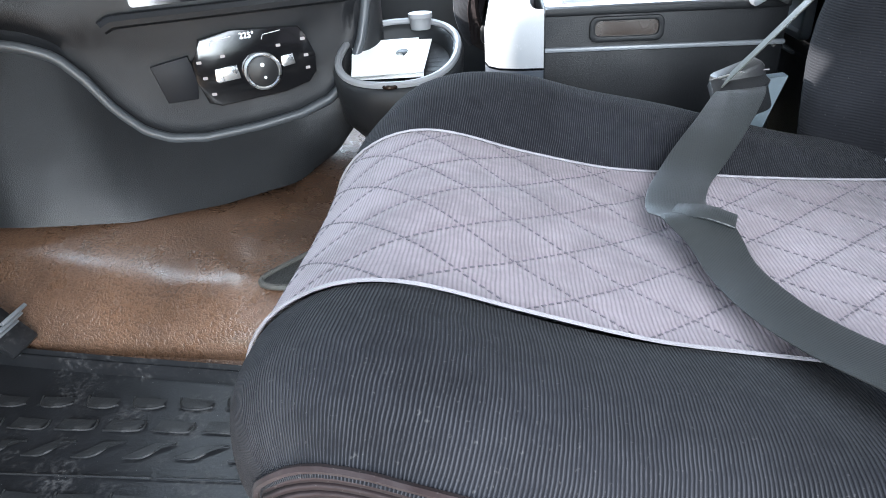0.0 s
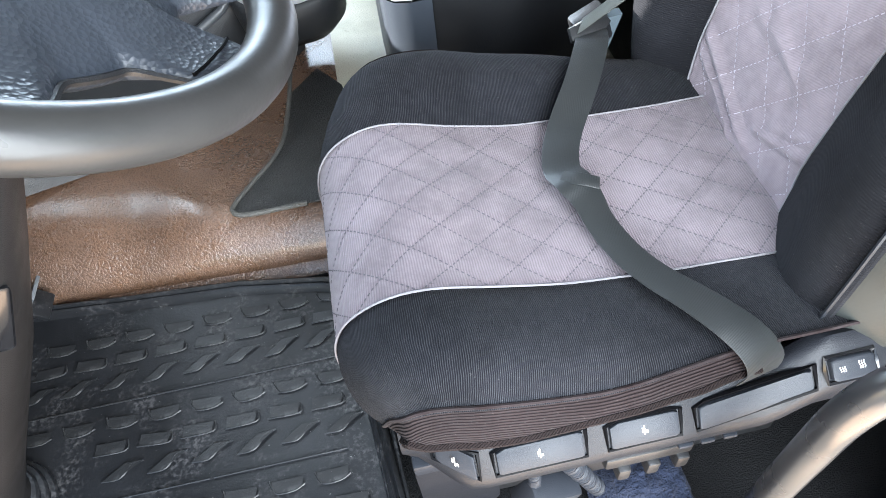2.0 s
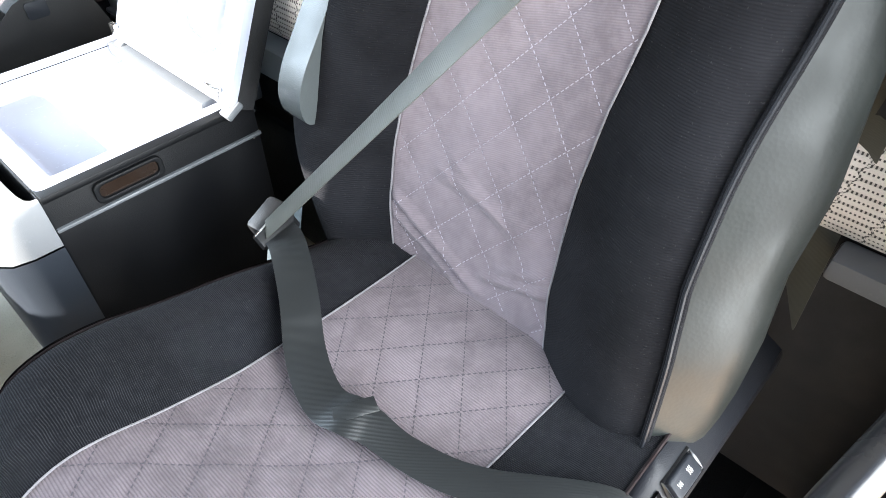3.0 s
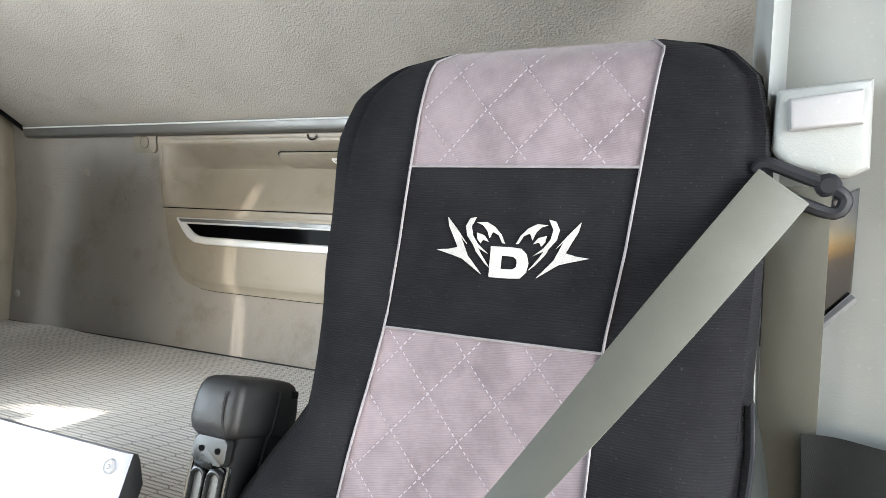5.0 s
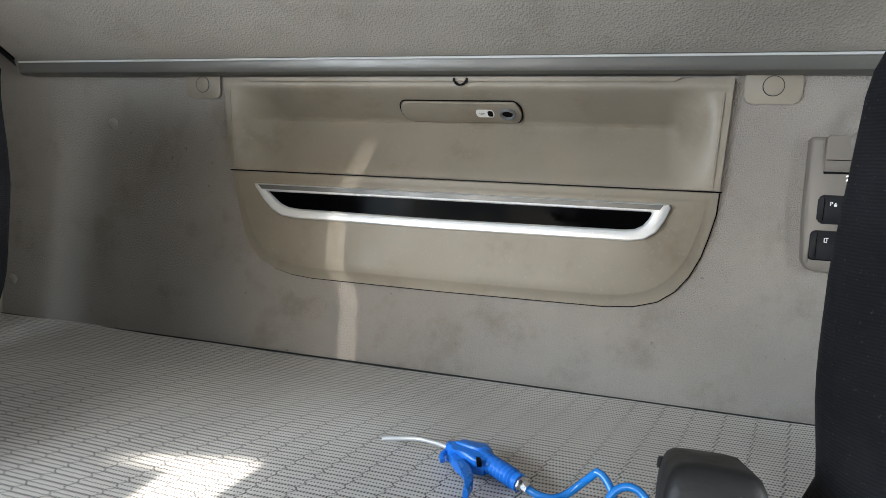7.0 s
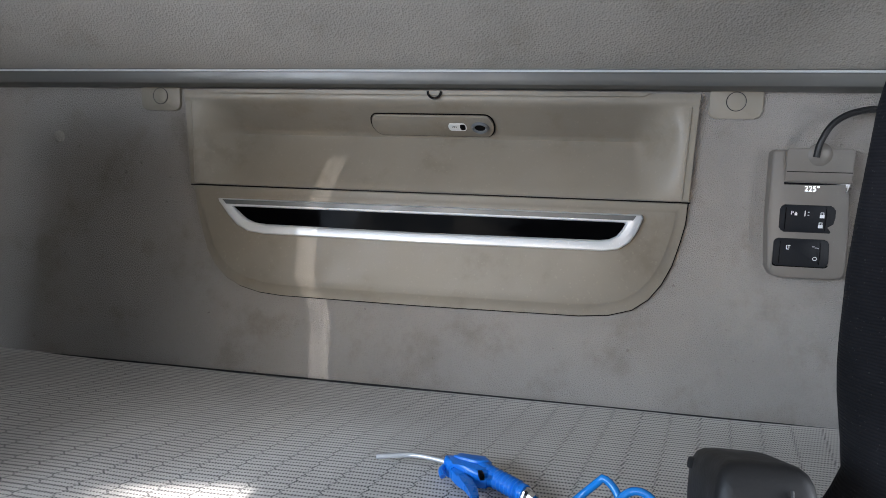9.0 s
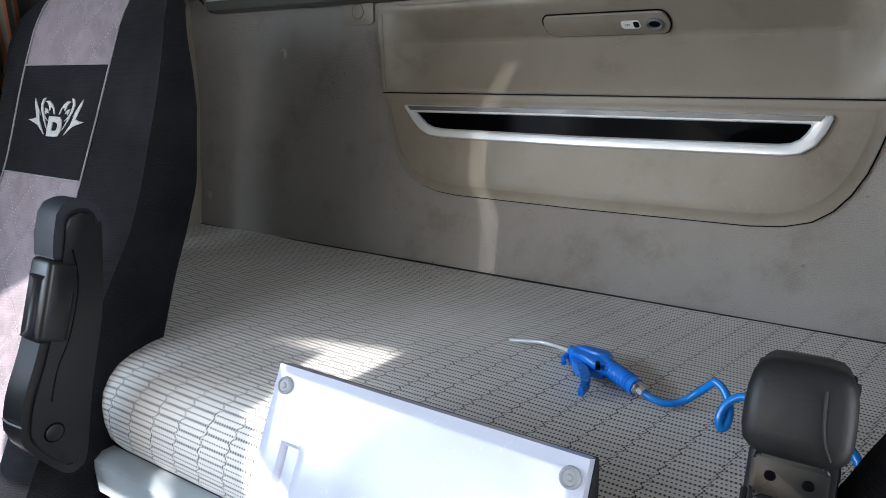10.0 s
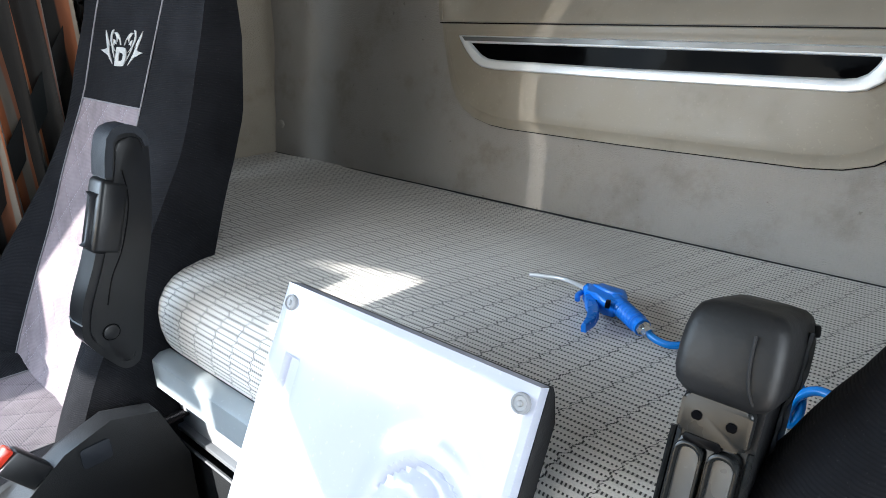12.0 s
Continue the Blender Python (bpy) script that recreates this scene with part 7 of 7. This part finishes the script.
part("grip", tube(grip_line, lambda w: 0.0118 + 0.0011 * math.sin(w * 80) * (0.2 < w < 0.85) - 0.0008 * w, 16), M_BLUE, gun, "ribbed blue grip", 60)
part("grip_window", turned_box((0.016, 0.006, 0.006), pose(0.727, 0.262, 0.655, 0, 0, 20), 0.001), M_SLOT, gun)
part("trigger", prism([(0.749, 0.299), (0.735, 0.288), (0.727, 0.274), (0.709, 0.264), (0.690, 0.259), (0.667, 0.259), (0.666, 0.265), (0.683, 0.268), (0.701, 0.272), (0.712, 0.279), (0.725, 0.292), (0.742, 0.303)], lambda a, b, d: (a, b, 0.640 + d), 0.012, 0.003), M_BLUE, gun, "blue lever trigger")
part("coupling", tube([(0.715, 0.211, 0.645), (0.712, 0.206, 0.645), (0.711, 0.203, 0.644), (0.706, 0.196, 0.643)], lambda w: 0.0095 if w < 0.5 else 0.0075, 8), M_BRIGHT, gun, "steel hose coupling")
hose_pts = smooth_path([(0.709, 0.200, 0.643), (0.704, 0.186, 0.640), (0.704, 0.170, 0.639), (0.712, 0.155, 0.642), (0.716, 0.140, 0.655), (0.712, 0.126, 0.672)], 6)
for w in zs(0.0, 1, 110)[1:]:
    a = 2 * math.pi * 3.6 * w
    hose_pts.append(Vector((0.700 - 0.085 * w + 0.012 * math.cos(a), 0.126 - 0.148 * w - 0.013 * math.sin(a), 0.659 + 0.0185 * math.cos(a))))
hose_pts += smooth_path([hose_pts[-1], (0.60, -0.05, 0.645), (0.64, -0.12, 0.640), (0.68, -0.25, 0.640)], 6)[1:]
part("coiled_hose", tube(hose_pts, 0.0046, 9), M_BLUE_HOSE, gun, "blue coiled air hose", 70)

# ---- driver side: pillar, belt guide, hung cloth, grab rail ----
pillar = thing("door_pillar", (0.63, -0.60, 0.0), "light grey pillar trim behind the driver door", "pillar trim")
rows = []
for j in range(25):
    z = 0.78 + 1.22 * j / 24
    lean = 0.02 * ease(0.4, 1.2, z)
    rows.append([(0.80, -0.472, z), (0.66, -0.474, z), (0.522 + lean, -0.485, z), (0.570 + lean, -0.500, z), (0.560 + lean, -0.53, z), (0.556 + lean, -0.58, z), (0.538 + lean, -0.63, z), (0.50, -0.68, z), (0.46, -0.70, z), (0.44, -0.735, z)])
rows.insert(0, [(0.80, y, 0.78) for _, y, _ in rows[0]])
part("pillar_foot", sheet([[(0.60, -0.69, z), (0.535, -0.70, z), (0.50, -0.715, z), (0.47, -0.735, z)] for z in (0.0, 0.4, 0.79)]), M_BLACK_PLASTIC, pillar, "dark lower pillar trim", 50)
# Added box that blocks door light on the bunk end.
part("pillar_seal", new_box((0.385, -0.735, 0.0), (0.468, -0.702, 0.79), 0.008), M_BLACK_PLASTIC, pillar, "black block added to keep door light off the bunk end")
part("pillar_trim", sheet(rows), M_PILLAR, pillar, "", 50)
part("pillar_recess", prism([(-0.495, 1.010), (-0.56, 1.045), (-0.56, 0.955), (-0.535, 0.925), (-0.497, 0.905)], lambda a, b, d: (0.569 - d, a, b), 0.006, 0.002), M_GLOSS_BLACK, pillar, "dark belt recess")
part("recess_rim", tube([(0.560, a, b) for a, b in ((-0.494, 1.012), (-0.494, 0.902), (-0.536, 0.922), (-0.562, 0.952))], 0.004, 6), M_GREY_TRIM, pillar)
guide = thing("belt_guide", (0.54, -0.53, 1.05), "light grey height-adjustable belt guide with black ring", "belt guide")
gp = part("guide_cover", prism([(-0.492, 1.125), (-0.560, 1.132), (-0.562, 1.060), (-0.548, 1.052), (-0.502, 1.058), (-0.490, 1.075)], lambda a, b, d: (0.560 - d, a, b), 0.030, 0.008, 3), M_PILLAR, guide, "light grey guide cover")
part("guide_button", prism([(-0.500, 1.116), (-0.552, 1.122), (-0.553, 1.095), (-0.502, 1.090)], lambda a, b, d: (0.530 - d, a, b), 0.010, 0.004, 3), M_PALE_PLASTIC, gp)
part("guide_ring", tube(smooth_path([(0.526, -0.480, 1.058), (0.522, -0.486, 1.064), (0.522, -0.512, 1.054), (0.522, -0.535, 1.044), (0.522, -0.545, 1.035), (0.522, -0.538, 1.024), (0.520, -0.512, 1.032), (0.520, -0.486, 1.045), (0.524, -0.480, 1.052)], 4), 0.0055, 8), M_SWITCH_BASE, guide, "dark belt ring")
part("guide_bolt", lathe([(0.001, 0), (0.010, 0), (0.010, 0.006), (0.006, 0.010), (0.001, 0.010)], Matrix.Translation((0.526, -0.532, 1.046)) @ pose(0, 0, 0, 0, -90, 0), 14), M_SWITCH_BASE, guide)
part("return_band", add_ribbon(bmesh.new(), [Vector((0.524, -0.512, 1.045 - 0.9 * w)) + Vector((0.10 * w, -0.02 * w, 0)) for w in zs(0, 1, 12)], [Vector((0.2, 1, 0.4))] * 13, 0.0235, 0.0008), M_BELT_LIT, belt, "webbing down to the reel, paler for the light on it", 60)
cloth = thing("hung_cloth", (0.58, -0.60, 0.60), "charcoal cloth hung from the pillar over the bunk end", "cloth")
rows = []
for j in range(33):
    w = j / 32
    row = []
    for i in range(41):
        v = i / 40
        ragged = 0.007 * noise.noise((55 * v, 2, 2)) * (j >= 31)
        row.append((0.532 + 0.006 * math.sin(12 * v + 3 * w) + 0.012 * w - 0.01 * v, -0.527 - 0.17 * v - 0.006 * math.sin(3 * w), 0.835 - 0.205 * w + 0.012 * v * w + ragged))
    rows.append(row)
bm = sheet(rows)
bmesh.ops.solidify(bm, geom=bm.faces[:], thickness=0.006)
part("cloth_drape", bm, M_CLOTH_GREY, cloth, "", 70)
rail = thing("grab_rail", (0.21, -0.63, 0.0), "worn black tubular grab rail beside the seat", "grab rail")
tube_line = part("rail_tube", tube(smooth_path([(0.30, -0.66, 0.0), (0.245, -0.645, 0.05), (0.205, -0.635, 0.12), (0.200, -0.635, 0.25), (0.201, -0.635, 0.40), (0.204, -0.636, 0.47), (0.222, -0.639, 0.515), (0.27, -0.648, 0.545), (0.34, -0.662, 0.565), (0.42, -0.69, 0.585)], 6), 0.0150, 12), M_RAIL, rail)
part("rail_foot", lathe([(0.001, 0), (0.028, 0), (0.028, 0.006), (0.019, 0.012), (0.017, 0.025), (0.001, 0.025)], Matrix.Translation((0.30, -0.66, -0.012)), 20), M_BLACK_PLASTIC, rail, "black rail foot")
part("rail_mount", lathe([(0.001, 0), (0.026, 0), (0.026, 0.006), (0.018, 0.012), (0.001, 0.012)], Matrix.Translation((0.425, -0.692, 0.586)) @ pose(0, 0, 0, 0, -80, 0), 20), M_BLACK_PLASTIC, rail, "black rail mount")

# ---- curtains ----


def curtain(y, x0, x1, z0, z1, label, folds, deep=0.022):
    c = thing("curtain", ((x0 + x1) / 2, y, z0), label, "curtain", "side curtains")
    rows = []
    for j in range(15):
        z = z0 + (z1 - z0) * j / 14
        rows.append([(x0 + (x1 - x0) * i / 120, y + deep * math.sin(folds * 2 * math.pi * i / 120 + 0.4 * math.sin(4 * z)) + 0.008 * math.sin(2.7 * folds * i / 20), z) for i in range(121)])
    part("curtain_cloth", sheet(rows), M_CURTAIN, c, "", 80)


curtain(1.392, 0.08, 0.70, 0.45, 1.80, "drawn dark curtain with rust-brown stripes", 11, 0.042)
curtain(-0.70, 0.66, 0.90, 0.66, 1.80, "bunched dark curtain with rust-brown stripes", 5)
pbelt = thing("passenger_belt", (0.61, 1.40, 1.0), "black passenger seat belt with its guide ring", "seat belt")
part("belt_band", add_ribbon(bmesh.new(), [Vector((0.605, 1.395, 1.0)).lerp(Vector((0.20, 1.36, 0.42)), w) for w in zs(0, 1, 10)], [Vector((0.7, 0.3, -0.5))] * 11, 0.0235, 0.0009), M_BELT, pbelt)
part("belt_ring", tube(smooth_path([(0.600, 1.37, 1.02), (0.592, 1.39, 1.035), (0.600, 1.425, 1.02), (0.605, 1.43, 0.995), (0.598, 1.40, 0.985), (0.596, 1.375, 1.0), (0.600, 1.37, 1.02)], 4), 0.007, 8), M_BLACK_PLASTIC, pbelt, "black guide ring")
part("ring_plate", turned_box((0.02, 0.045, 0.06), pose(0.622, 1.405, 1.045, 8, 0, 0), 0.006), M_BLACK_PLASTIC, pbelt)

# ---- passenger seat base and buckle ----
part("side_shell", prism([(0.02, 0.02), (0.36, 0.02), (0.40, 0.20), (0.40, 0.36), (0.365, 0.455), (0.30, 0.475), (0.235, 0.455), (0.16, 0.40), (0.02, 0.36)], lambda a, b, d: (a, 0.785 + d, b), 0.05, 0.02, 3), M_BLACK_PLASTIC, passenger_seat, "black curved seat side shell")
part("shell_plate", prism(round_rect(0.252, 0.420, 0.292, 0.452, 0.006), lambda a, b, d: (a, 0.784 - d, b), 0.002, 0.0008), M_SWITCH, passenger_seat)
pb = thing("passenger_buckle", (0.20, 0.82, 0.40), "belt buckle with a red release button", "belt buckle")
part("buckle_body", turned_box((0.036, 0.026, 0.060), pose(0.190, 0.80, 0.455, 0, -35, 0), 0.006), M_BLACK_PLASTIC, pb)
part("release_button", turned_box((0.028, 0.018, 0.012), pose(0.170, 0.80, 0.484, 0, -35, 0), 0.003), M_RED, pb, "red release button")
part("buckle_strap", turned_box((0.03, 0.012, 0.10), pose(0.235, 0.80, 0.395, 0, -35, 0), 0.003), M_BRIGHT, pb, "steel buckle strap")
